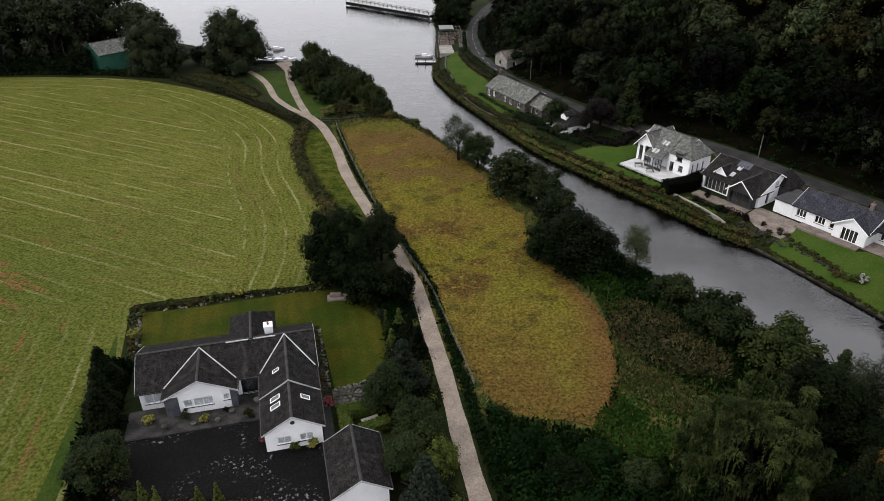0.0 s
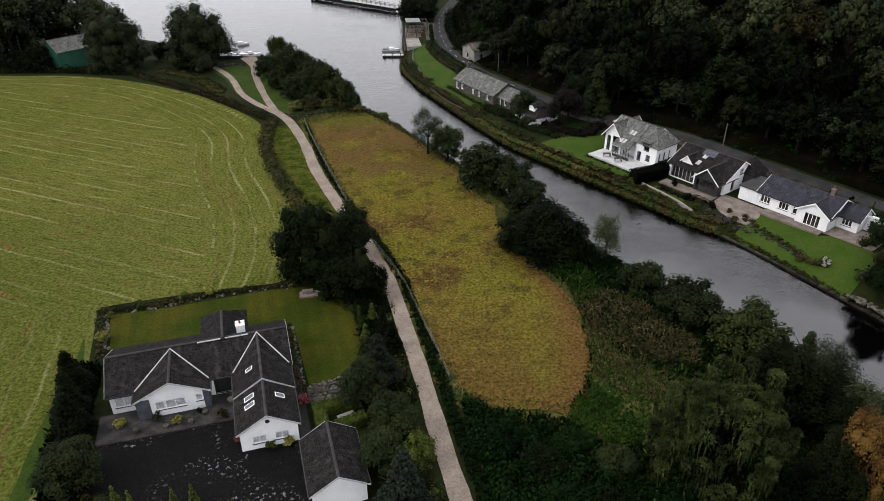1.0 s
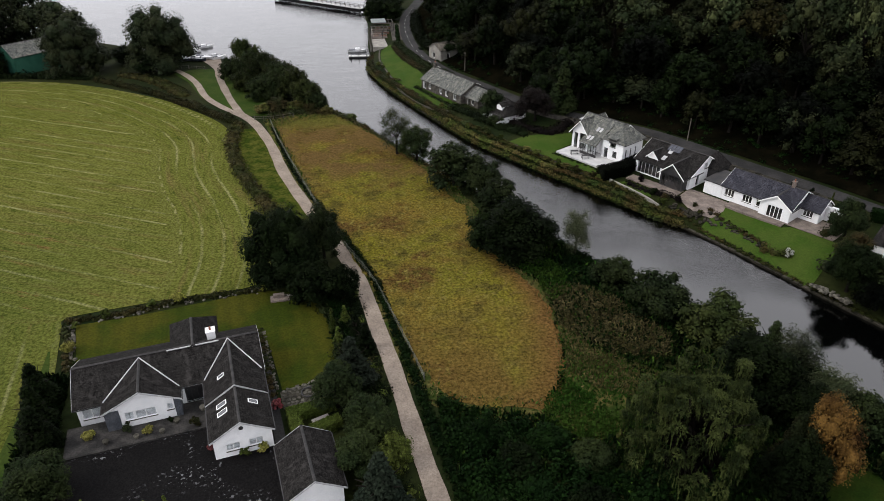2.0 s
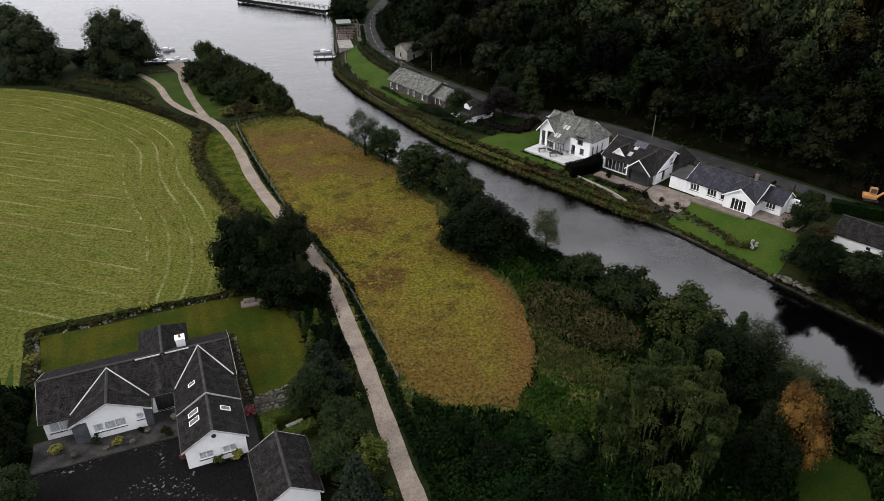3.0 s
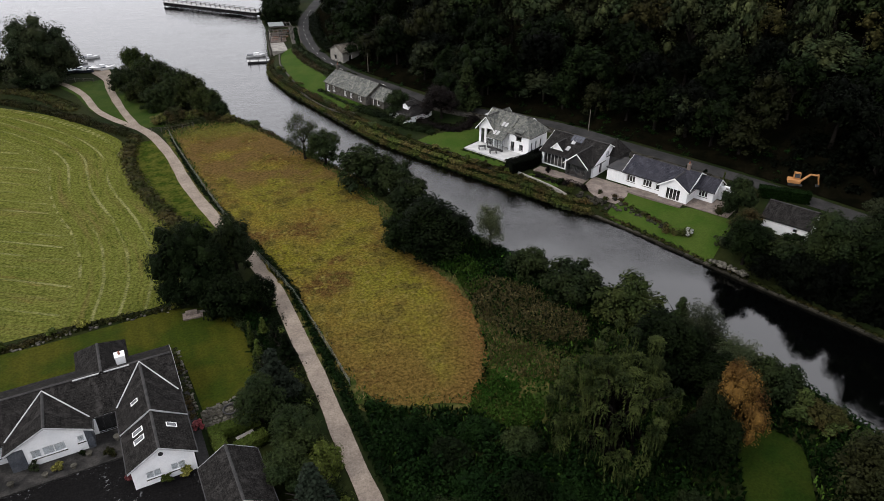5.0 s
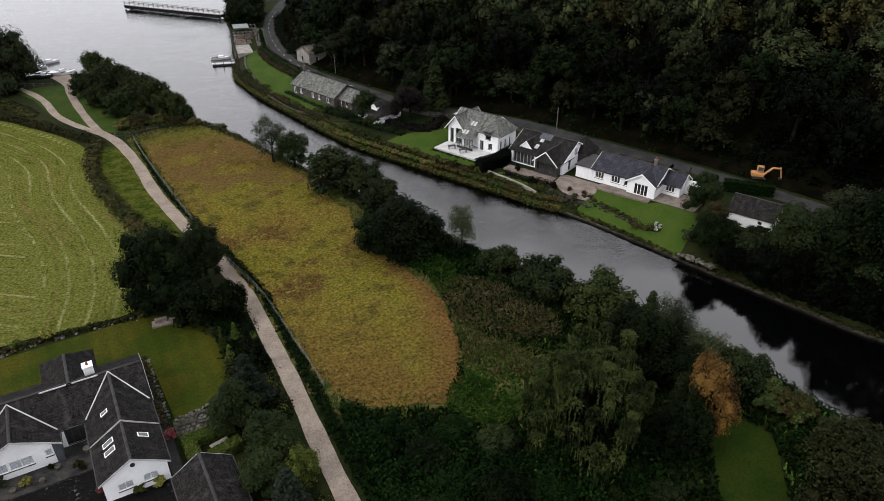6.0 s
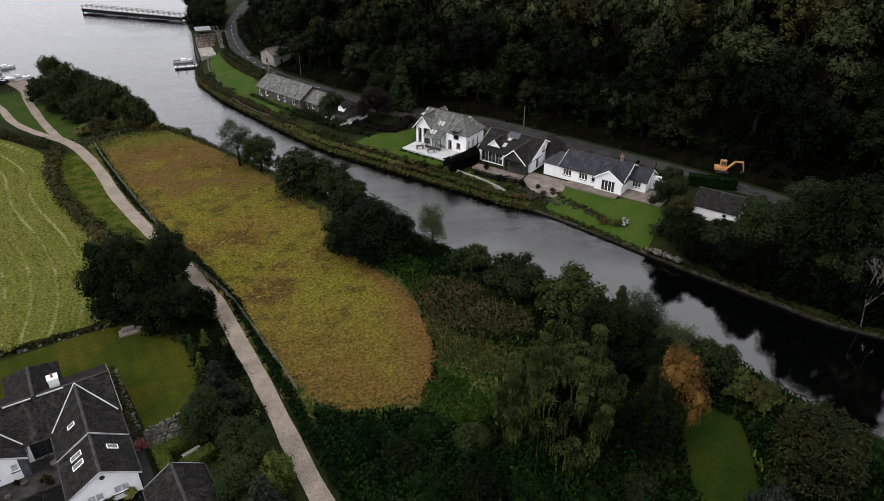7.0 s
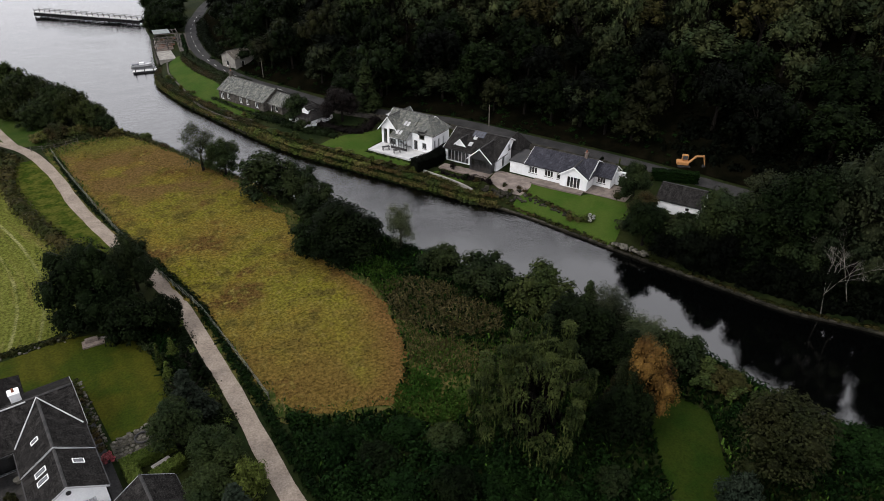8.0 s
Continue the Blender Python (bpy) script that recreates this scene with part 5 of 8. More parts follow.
block(white2, -39.7, -34.9, 99.6, 103.4, 0.2, 3.5, 5.1, "y", M["white"], "blue_slate", {"s": [(-38.5, -36.1, 1.3, 3.3, 4, "glazed_door")]}, end=103.6, verge_mat=M["trim"])
block(white2, -34.9, -31.9, 102.8, 107.0, 0.2, 3.3, 4.7, "x", M["white"], "blue_slate", {"s": [(-34.3, -32.8, 1.9, 3.1, 3)]}, verge_mat=M["trim"])
part("annexe", boxes((-49.6, -46.45, 100.2, 106, 0.2, 3.4)), M["white"], white2)
part("annexe_roof", boxes((-49.8, -46.42, 100.0, 106.2, 3.4, 3.55)), M["dark"], white2)
window(white2, "s", 100.14, (-48.6, -47.6, 1.3, 3.2, 2), M["trim"], 2, "glazed_door")
part("arched_wall", boxes((-31.85, -31.2, 104.9, 105.2, 0.5, 3.6), (-30.2, -29.2, 104.9, 105.2, 0.5, 3.2), (-31.2, -30.2, 104.9, 105.2, 3.0, 3.8)), M["white"], white2)
chimney(white2, -37.0, 103.8, 5.0, 6.3, 0.5, M["pink_flag"], 1)
patch("patio", RV, (-44.56, -35.2, 98.0, 100.15), 1.3, M["pink_flag"], "brown paved patio along the white bungalow", "terrace")
patch("patio_end", RV, (-35.16, -28.0, 99.3, 105.6), 1.28, M["pink_flag"], "brown paved patio along the white bungalow", "terrace")

cottage = thing("cottage", "long grey stone cottage with a mossy slate roof", "house", pose(0, 0, 0, 0, 0, -61))
block(cottage, -136.5, -120.3, 88.0, 95.6, 0.0, 3.3, 5.5, "x", M["stone_wall"], "grey_slate",
      {"s": [(-135.8, -134.6, 1.2, 2.8, 2), (-133.4, -132.4, 1.6, 2.8, 2), (-128.8, -127.8, 1.6, 2.8, 2), (-126.4, -125.4, 1.6, 2.8, 2), (-123.2, -122.0, 1.6, 2.8, 2)]}, verge=False)
block(cottage, -120.25, -115.5, 89.2, 95.0, 0.0, 3.0, 4.8, "x", M["stone_wall"], "grey_slate",
      {"s": [(-119.3, -118.5, 1.0, 2.8, 1, "glazed_door"), (-117.8, -117.0, 1.6, 2.7, 1)]}, verge=False)
chimney(cottage, -136.2, 91.8, 5.2, 6.6, 0.7, M["stone_wall"], 1)
annexe = thing("white_cottage", "small white cottage half hidden by trees", "house", pose(0, 0, 0, 0, 0, -61))
block(annexe, -111.5, -104.4, 87.6, 93.6, 0.0, 3.1, 5.6, "x", M["white"], "slate", {"s": [(-110.6, -109.4, 1.3, 2.6, 2), (-106.8, -105.9, 1.3, 2.6, 1)]}, hips=("w", "e"), over=0.45)
block(annexe, -107.6, -105.8, 88.2, 90.6, 3.5, 4.5, 5.1, "y", M["white"], "slate", {}, over=0.15, verge=False)
block(annexe, -106.6, -104.2, 85.8, 87.55, 0.0, 2.3, 3.1, "x", M["white"], "slate", {"s": [(-106.2, -104.7, 1.0, 2.0, 2)]}, over=0.15, verge=False)
hut = thing("roadside_barn", "small pinkish stone barn with a slate roof", "barn", pose(0, 0, 0, 0, 0, -61))
block(hut, -156.4, -150.8, 103.4, 109.6, 1.3, 4.9, 6.3, "y", M["pale_stone"], "tan_slate", {"e": [(105.4, 106.4, 2.4, 3.8, 1)], "s": [(-154.6, -153.6, 2.4, 3.8, 1)]}, verge=False)
shed = thing("outbuilding", "low white outbuilding with a grey slate roof", "barn", pose(0, 0, 0, 0, 0, RV))
block(shed, -23.0, -16.5, 99.2, 105.4, 0.4, 3.3, 4.9, "x", M["white"], "slate", {"s": [(-18.6, -17.9, 2.2, 2.8, 1)]}, verge=False)
boathouse = thing("green_shed", "green clad shed with a pale grey roof", "shed", pose(0, 0, 0, 0, 0, 50))
gxs, gys = local(-50, -91, 194)
block(boathouse, gxs - 8, gxs + 8, gys - 3.5, gys + 4.5, -0.2, 4.8, 7.4, "x", M["green_sheet"], "grey_slate", {}, verge=False)

tagged(sheet("river_lawn", [local(RV, *p) for p in ((-44.6, 91.6), (-40.6, 90.8), (-33.2, 89.8), (-25.8, 88.8), (-26.6, 99.2), (-34, 99), (-35, 97.95), (-44.5, 97.95))], 0.08, 0.7, M["bright_lawn"], False), "bright mown lawn sloping to the river", "lawn", kind="structure")
tagged(sheet("villa_lawn", [local(RV, *p) for p in ((-88, 92.8), (-80, 92.8), (-72.7, 92.2), (-66.7, 92.5), (-64.6, 93.2), (-65.5, 95.05), (-77.9, 95.05), (-78, 103), (-82, 104.5), (-85.5, 99.5), (-87.5, 95.5))], 0.08, 0.7, M["bright_lawn"], False), "mown lawn round the villa terrace", "lawn", kind="structure")
tagged(sheet("villa_lawn", [local(RV, *p) for p in ((-62.2, 93.0), (-60.5, 95.2), (-56.6, 95.0), (-54.6, 92.8), (-57.5, 92.5))], 0.08, 0.5, M["bright_lawn"], False), "small mown lawn before the slate house", "lawn", kind="structure")
tagged(sheet("cottage_lawn", [(1.4, 190), (1.8, 200), (4.6, 203), (5.5, 194), (7.6, 184), (11.2, 173), (14.2, 158), (18, 149.5), (14.6, 146.5), (9.2, 156.5), (5.4, 167), (2.6, 181)], 0.08, 0.7, M["bright_lawn"]), "long mown lawn beside the stone cottage", "lawn", kind="structure")
tagged(sheet("lakeside_lawn", [(-30, 148.4), (-36.5, 155), (-42.1, 162.5), (-48.1, 176), (-53.6, 184), (-50, 187.4), (-43.2, 188), (-40.2, 177), (-34.8, 160)], 0.06, 0.8, M["lawn_shore"], False), "mown grass between the two paths", "lawn", kind="structure")
tagged(sheet("lakeside_lawn", [(-30, 148), (-34.8, 160), (-40.2, 177), (-42.4, 186), (-38, 186), (-31, 172), (-25, 160), (-19.5, 150.5), (-24, 147.5)], 0.06, 0.8, M["lawn_shore"], False), "mown grass beside the landing path", "lawn", kind="structure")
tagged(sheet("verge", [(-29.2, 139), (-28.6, 130), (-24.6, 115.7), (-19.2, 103.8), (-16, 96.5), (-11.6, 96.5), (-12.9, 102.4), (-17.7, 115.5), (-21.7, 129.5), (-25.6, 140)], 0.06, 0.7, M["verge"], False), "bright grass verge beside the path", "verge", kind="structure")
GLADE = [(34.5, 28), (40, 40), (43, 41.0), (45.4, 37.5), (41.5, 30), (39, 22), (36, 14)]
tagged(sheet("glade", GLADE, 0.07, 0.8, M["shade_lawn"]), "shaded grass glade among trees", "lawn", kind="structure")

# ---------------------------------------------------------------- trees by the path and in the garden
plant("spread", -14.1, 79.0, 11.4, 9.4, "dark", "large dense dark evergreen tree beside the garden", variant=1)
plant("tree", -8.8, 84.5, 8.6, 6.0, "mid", "round broadleaf tree overhanging the footpath")
plant("bush", -9.4, 73.6, 6.0, 7.0, "dark", "dark rounded evergreen bush beside the garden", "bush")
plant("bush", -5.6, 74.0, 5.0, 4.6, "dark", "dark evergreen bush beside the footpath", "bush")
plant("bush", -11.5, 80.5, 7.0, 6.0, "dark", "dark evergreen bush under the large tree", "bush", 1)
plant("column", -6.8, 66.7, 3.7, 1.2, "light", "slim pale green conifer by the lawn", "conifer")
plant("column", -6.0, 64.4, 2.6, 1.6, "light", "small green conifer by the lawn", "conifer")
plant("column", -5.4, 68.6, 2.6, 1.6, "light", "small green conifer by the lawn", "conifer")
plant("column", -4.0, 66.0, 3.6, 2.0, "dark", "dark columnar conifer beside the path", "conifer")
plant("column", -2.8, 62.8, 4.1, 2.8, "dark", "dark columnar conifer beside the path", "conifer")
plant("conifer", -4.2, 57.2, 6.5, 5.2, "blue", "blue-green conifer beside the footpath", "conifer")
plant("tree", -5.8, 53.6, 5.8, 4.8, "mid", "leafy tree between garden and footpath", variant=1)
plant("tree", -2.4, 48.6, 5.6, 5.0, "mid", "leafy tree beside the footpath", variant=2)
plant("bush", 0.0, 45.2, 4.0, 3.6, "light", "light green bush beside the footpath", "bush")
plant("conifer", -1.4, 40.0, 7.5, 5.4, "blue", "dark grey-green conifer beside the footpath", "conifer", 1)
plant("tree", -3.4, 44.4, 4.6, 4.4, "mid", "leafy tree behind the garage", variant=1)
plant("conifer", -37.2, 57.6, 5.2, 4.0, "dark", "dark conifer by the bungalow", "conifer")
plant("conifer", -35.6, 53.6, 5.6, 4.2, "dark", "dark conifer by the bungalow", "conifer")
plant("conifer", -34.0, 50.2, 5.8, 4.4, "dark", "dark conifer by the bungalow", "conifer", 1)
plant("tree", -31.6, 44.0, 5.4, 5.4, "mid", "leafy tree at the edge of the yard", variant=2)

# ---- along the near bank
plant("open", 3.2, 122.5, 9.6, 6.6, "grey", "open-crowned grey-green willow by the river", variant=0)
plant("tree", 6.8, 119.6, 7.2, 6.4, "mid", "broad bush-like tree by the river", variant=1)
plant("bush", 12.6, 107.5, 8.0, 11.0, "mid", "large dark green bush by the river", "bush", 2)
plant("bush", 17.0, 104.0, 7.0, 8.0, "mid", "dark green bush by the river", "bush", 3)
plant("bush", 18.4, 96.6, 6.0, 7.4, "mid", "rounded bush by the river", "bush", 1)
plant("oak", 19.6, 82.8, 8.6, 11.4, "dark", "broad dark glossy tree by the meadow", variant=2)
plant("bush", 14.8, 84.8, 5.6, 7.0, "dark", "dark bush at the meadow edge", "bush", 2)
plant("open", 27.4, 82.2, 7.6, 5.0, "grey", "thin pale willow by the water", variant=1)
plant("bush", 30.4, 73.4, 4.4, 6.4, "mid", "rounded bush by the river", "bush", 2)
plant("bush", 33.8, 67.0, 5.6, 8.2, "mid", "large rounded bush by the river", "bush", 3)
plant("bush", 38.0, 60.6, 6.2, 9.0, "sallow", "green bush by the river", "bush", 1)
plant("conifer", 42.6, 56.0, 6.0, 4.2, "mid", "dark conifer by the river", "conifer")
plant("open", 43.4, 52.6, 7.0, 5.6, "grey", "pale willow bush by the water", variant=2)
plant("open", 44.6, 47.6, 5.6, 5.4, "grey", "pale willow bush by the water", variant=1)
plant("tree", 37.4, 50.0, 8.6, 8.2, "dark", "dark tree behind the weeping willow", variant=1)
plant("tree", 41.0, 46.0, 5.6, 6.0, "dark", "green tree on the river bank", variant=2)
plant("bush", 47.4, 44.6, 4.4, 6.0, "mid", "green bush on the river bank", "bush", 2)
plant("bush", 49.6, 39.6, 2.4, 4.6, "hedge", "light green bush on the river bank", "bush", 1)
plant("willow", 26.2, 40.6, 14.4, 11.2, "willow", "large weeping willow beside the meadow")
plant("autumn", 38.7, 39.8, 10.2, 5.4, "orange", "tree with orange autumn leaves", variant=0)
plant("tree", 36.4, 40.4, 8.0, 3.8, "bronze", "small tree with dull brown leaves", variant=2)
plant("tree", 35.0, 38.0, 7.0, 5.4, "dark", "dark tree beside the glade", variant=1)
plant("oak", 46.0, 29.2, 8.4, 8.8, "umber", "broad dark tree on the river bank", variant=1)
plant("bush", 39.4, 27.0, 4.0, 4.0, "blue", "blue-green shrub under the trees", "bush")
plant("bush", 54.5, 27.6, 2.6, 6.0, "nettle", "low bramble bush on the river bank", "bush")

# ---- lake shore
for i, (x, y, h, w) in enumerate([(-78.4, 187, 16, 15), (-57.2, 188.5, 17, 16)]):
    plant("spread", x, y, h, w, "forest", "large broad tree at the field corner", variant=i, sink=0.4)
for i, (x, y, h, w) in enumerate([(-36.8, 175.5, 6.5, 6.5), (-32.4, 166.5, 6, 6.5), (-28.2, 159.4, 5, 6), (-34.5, 182, 9.5, 9), (-30.5, 176, 8.5, 9.5), (-27, 169, 9, 9.5), (-23, 163.5, 8.5, 9.5), (-20, 158, 8, 8.5), (-25.5, 160.5, 6.5, 8), (-16, 153.6, 6.6, 7.5), (-13.4, 150.6, 4.2, 5)]):
    plant("bush", x, y, h, w, ("mid", "sallow")[i % 2], "leafy bush in the lakeside copse", "bush", i % 4, "lakeside copse")
rw = random.Random(4)
for i in range(52):
    x, y = -166 + (i % 13) * 6.4 + rw.uniform(-2, 2), 189 + (i // 13) * 8 + rw.uniform(-2, 2)
    if x > -104 and y < 203 or y > 214 and x > -112:
        continue
    plant("forest", x, y, rw.uniform(17, 22) if x < -100 else rw.uniform(12, 16), rw.uniform(11, 14), "forest", "tall dark tree in the lakeside wood", variant=i % 5, group="lakeside wood")
for i, (x, y, h, w) in enumerate([(-113, 203, 16, 12), (-107.5, 204, 13.5, 11), (-102.5, 206, 10.5, 10), (-97.5, 206, 8, 9), (-93, 207.5, 6, 7.5)]):
    plant("edge", x, y, h, w, "forest", "tall dark tree in the lakeside wood", variant=i % 4, group="lakeside wood")
plant("bush", -57.4, 186.5, 5.5, 12, "dark", "dark bush under the large lakeside tree", "bush", 1)
hedge("hedge", [(-166, 185), (-140, 186.5), (-120, 187.5), (-103, 188)], 7.0, 6.0, "dark", "dark leafy edge of the lakeside wood", 130, 0.35, 94, "undergrowth")
plant("bush", -99.5, 186.4, 7, 8, "dark", "dark bush beside the green shed", "bush", 1)
plant("bush", -69, 196, 5, 8, "dark", "dark bush by the shore", "bush", 2)

# ---- far bank
plant("conifer", 39.2, 137.8, 11.5, 7.4, "mid", "broad green conifer beside the villa", "conifer", 1)
plant("bush", 24.6, 134.2, 2.2, 4.0, "mid", "green bush before the white cottage", "bush", 2)
plant("bush", 24.4, 139.2, 6.0, 6.0, "mid", "green bush before the white cottage", "bush", 1)
plant("tree", 32.8, 134.4, 7.0, 7.6, "purple", "dark copper-leaved tree beside the cottage")
plant("tree", 36.5, 142.5, 7.5, 8.0, "dark", "dark tree beside the lane", variant=1)
plant("tree", 66.4, 79.4, 7.0, 5.0, "mid", "green tree beside the white outbuilding", variant=1)
plant("bush", *local(RV, -21.8, 97.0), 1.5, 4.2, "mid", "green bush before the white outbuilding", "bush", 1)
plant("bush", *local(RV, -17.6, 97.6), 1.4, 4.0, "dark", "dark bush before the white outbuilding", "bush", 2)
plant("bush", 70.0, 57.5, 6.0, 7.0, "dark", "dark bush above the river wall", "bush", 3)
plant("bush", 73.4, 52.5, 6.5, 7.5, "mid", "dark leafy bush above the river wall", "bush", 1)
plant("tree", 64.6, 74.6, 4.6, 4.4, "bronze", "bronze-leaved tree at the lawn's end", variant=1)
plant("tree", 61.4, 69.8, 7.4, 6.4, "dark", "dark tree overhanging the river wall", variant=2)
plant("bush", 65.0, 66.6, 4.6, 6.4, "mid", "dense bush above the river wall", "bush", 2)
plant("oak", 70.4, 62.4, 9.2, 9.4, "mid", "broad tree above the river wall", variant=3)
plant("oak", 75.0, 56.0, 14.5, 11, "dark", "broad tree above the river wall", variant=4)
plant("oak", 78.8, 65.0, 8.6, 8.5, "forest", "broad tree beside the lane", variant=3)
plant("oak", 79.2, 49.4, 20.0, 12, "forest", "broad tree above the river wall", variant=4)
plant("bush", 86.4, 67.0, 2.0, 4.0, "dark", "dark bush beside the parked vans", "bush", 2)
plant("bush", 88.8, 63.6, 1.8, 3.6, "dark", "dark bush beside the parked vans", "bush", 1)
plant("tree", 95.0, 57.6, 7.0, 6.5, "light", "light green tree beside the lane", variant=1)
plant("tree", 84.0, 57.0, 7.4, 7.6, "mid", "green tree beside the lane", variant=2)
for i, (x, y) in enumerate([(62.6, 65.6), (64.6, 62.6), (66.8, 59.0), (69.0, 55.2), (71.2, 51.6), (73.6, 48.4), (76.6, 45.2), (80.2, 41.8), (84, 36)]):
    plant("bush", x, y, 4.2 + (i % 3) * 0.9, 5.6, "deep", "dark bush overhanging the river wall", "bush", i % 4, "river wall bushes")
plant("open", 87.5, 43.5, 11, 9.0, "grey", "pale feathery birch on the far bank", variant=1, bark="pale_bark")
plant("oak", 84.0, 39.5, 20.5, 12.5, "dark", "broad tree above the river wall", variant=3)
plant("tree", 89.5, 31, 21, 13, "forest", "dark tree on the far bank", variant=1)
plant("tree", 95, 21, 18.5, 12.5, "forest", "dark tree on the far bank", variant=1)
for i, (x, y) in enumerate([(2.5, 262), (6, 250), (1, 272), (8, 275), (3.4, 241), (0.8, 236.5), (5.6, 235.5)]):
    plant("bush", x, y, 7 + i % 3, 9, "dark", "dark tree by the lake head", "tree", i % 3)

# ---- hanging wood above the lane
rw = random.Random(11)
tagged(sheet("wood_floor", [(x + 2.6, y + 1.5) for x, y in ROAD[2:17]] + [(300, -20), (300, 300), (60, 320)], 0.12, 3.0, M["floor"], False), "leaf litter under the wood, darkened with its shade", "wood floor", kind="structure")
spots = []
for i in range(50):
    for j in range(38):
        x, y = -5 + i * 8.7 + rw.uniform(-3.0, 3.0), -30 + j * 8.7 + rw.uniform(-3.0, 3.0)
        spots.append((x, y))
SP = np.array(spots)
dd, ss = along(ROAD, SP)
az = np.degrees(np.arctan2(SP[:, 0], SP[:, 1]))
ok = (ss > 0) & (dd > 6.4) & (dd < 100) & (SP[:, 1] < 262) & (az > -2) & (az < 66) & (np.hypot(SP[:, 0] - 91, SP[:, 1] - 68.5) > 8)
SP, dd = SP[ok], dd[ok]
order = np.argsort(dd)
near_wood, far_wood = SP[order[:212]], SP[order[212:]]
# Lane-side trees take darker leaves than the hill: edge shade put into colour.
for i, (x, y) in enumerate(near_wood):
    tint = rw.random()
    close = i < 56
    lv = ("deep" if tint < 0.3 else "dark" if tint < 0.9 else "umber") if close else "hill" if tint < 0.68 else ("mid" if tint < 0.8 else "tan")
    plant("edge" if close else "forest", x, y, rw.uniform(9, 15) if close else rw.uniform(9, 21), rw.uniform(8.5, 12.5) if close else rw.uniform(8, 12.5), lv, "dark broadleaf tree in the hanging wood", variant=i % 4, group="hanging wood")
# The front row carries the same shade in its dark leaf colours.
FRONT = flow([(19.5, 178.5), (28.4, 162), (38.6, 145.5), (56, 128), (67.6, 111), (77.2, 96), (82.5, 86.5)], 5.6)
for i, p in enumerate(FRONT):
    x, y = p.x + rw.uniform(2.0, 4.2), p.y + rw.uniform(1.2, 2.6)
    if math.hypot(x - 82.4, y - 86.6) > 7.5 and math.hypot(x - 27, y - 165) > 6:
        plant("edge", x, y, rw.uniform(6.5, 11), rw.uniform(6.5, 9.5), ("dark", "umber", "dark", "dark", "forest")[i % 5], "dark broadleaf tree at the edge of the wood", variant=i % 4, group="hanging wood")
# saplings and younger trees fill the clearings near the lane; the nearest in shade-dark leaf colour
spare = np.c_[[rw.uniform(15, 125) for _ in range(900)], [rw.uniform(45, 185) for _ in range(900)]]
dist, side = along(ROAD, spare)
grown = [tuple(p) for p in near_wood]
for (x, y), d, s1 in zip(spare, dist, side):
    if s1 > 0 and 9 < d < 42 and math.hypot(x - 91, y - 68.5) > 9 and math.hypot(x - 82.4, y - 86.6) > 9 and all(math.hypot(x - q[0], y - q[1]) > 6.3 for q in grown):
        grown.append((x, y))
        plant("edge", x, y, rw.uniform(9, 14), rw.uniform(8, 10.5), "hill" if d > 20 else "dark", "dark broadleaf tree in the hanging wood", variant=len(grown) % 4, group="hanging wood")
VV, FF, off = [], [], 0
src = [crown_mesh("crown", "dome", 15.0, 11.0, 0.5, 40, 1500, 0.31, 70 + k, L["hill"]) for k in range(3)]
arr = []
for me in src:
    co = np.zeros(len(me.vertices) * 3, np.float32)
    me.vertices.foreach_get("co", co)
    fi = np.zeros(len(me.loops), np.int32)
    me.loops.foreach_get("vertex_index", fi)
    arr.append((co.reshape(-1, 3), fi.reshape(-1, 4)))
    bpy.data.meshes.remove(me)
FZ = height(far_wood)
for i, (x, y) in enumerate(far_wood):
    co, fi = arr[i % 3]
    a, s1, s2 = rw.uniform(0, 6.28), rw.uniform(0.8, 1.15), rw.uniform(0.8, 1.2)
    ca, sa = math.cos(a), math.sin(a)
    VV.append(np.c_[(co[:, 0] * ca - co[:, 1] * sa) * s1 + x, (co[:, 0] * sa + co[:, 1] * ca) * s1 + y, co[:, 2] * s2 + FZ[i]])
    FF.append(fi + off)
    off += len(co)
canopy = quads("far_wood", np.concatenate(VV), np.concatenate(FF), L["hill"])
canopy.materials.append(L["tan"])
canopy.materials.append(L["forest"])
kind_of = np.random.default_rng(8).choice(3, len(FF), p=(0.55, 0.17, 0.28))
slot = np.repeat(kind_of, [len(f) for f in FF])
canopy.polygons.foreach_set("material_index", slot.astype(np.int32))
tagged(new("far_wood", canopy), "dark broadleaf wood covering the hillside", "wood", kind="stuff")

# ---------------------------------------------------------------- hedges, banks and rough growth
hedge("hedge", [(-71.7, 179.5), (-54.5, 166.5), (-45.2, 157.8), (-36.9, 149.4), (-30.4, 142.4)], 2.4, 1.7, "hedge", "brown-green field hedge along the path", 60, 0.24, 2)
hedge("hedge", [(-29.9, 141.5), (-29.4, 130), (-25.2, 115.5), (-19.8, 103.5), (-16.9, 97)], 3.3, 1.9, "hedge", "wild brown-green hedge between field and verge", 60, 0.24, 3)
hedge("hedge", [(-160, 181), (-119, 184), (-98, 184.5), (-72.5, 181)], 2.6, 2.0, "dark", "dark hedge at the top of the field", 40, 0.35, 4)
hedge("hedge", [(-66, 183), (-60, 180), (-52, 172), (-46.5, 164.5)], 4.0, 1.3, "hedge", "brown bracken bank beside the path", 50, 0.3, 5, "bracken")
hedge("hedge", [(9.5, 30), (6.6, 38), (5.4, 43), (4.2, 48.5), (3.1, 55), (1.9, 61), (0.8, 66), (-0.8, 73.5), (-2.3, 79.5), (-6.2, 90.6)], 1.5, 0.95, "nettle", "dark bramble hedge beside the footpath", 70, 0.17, 6)
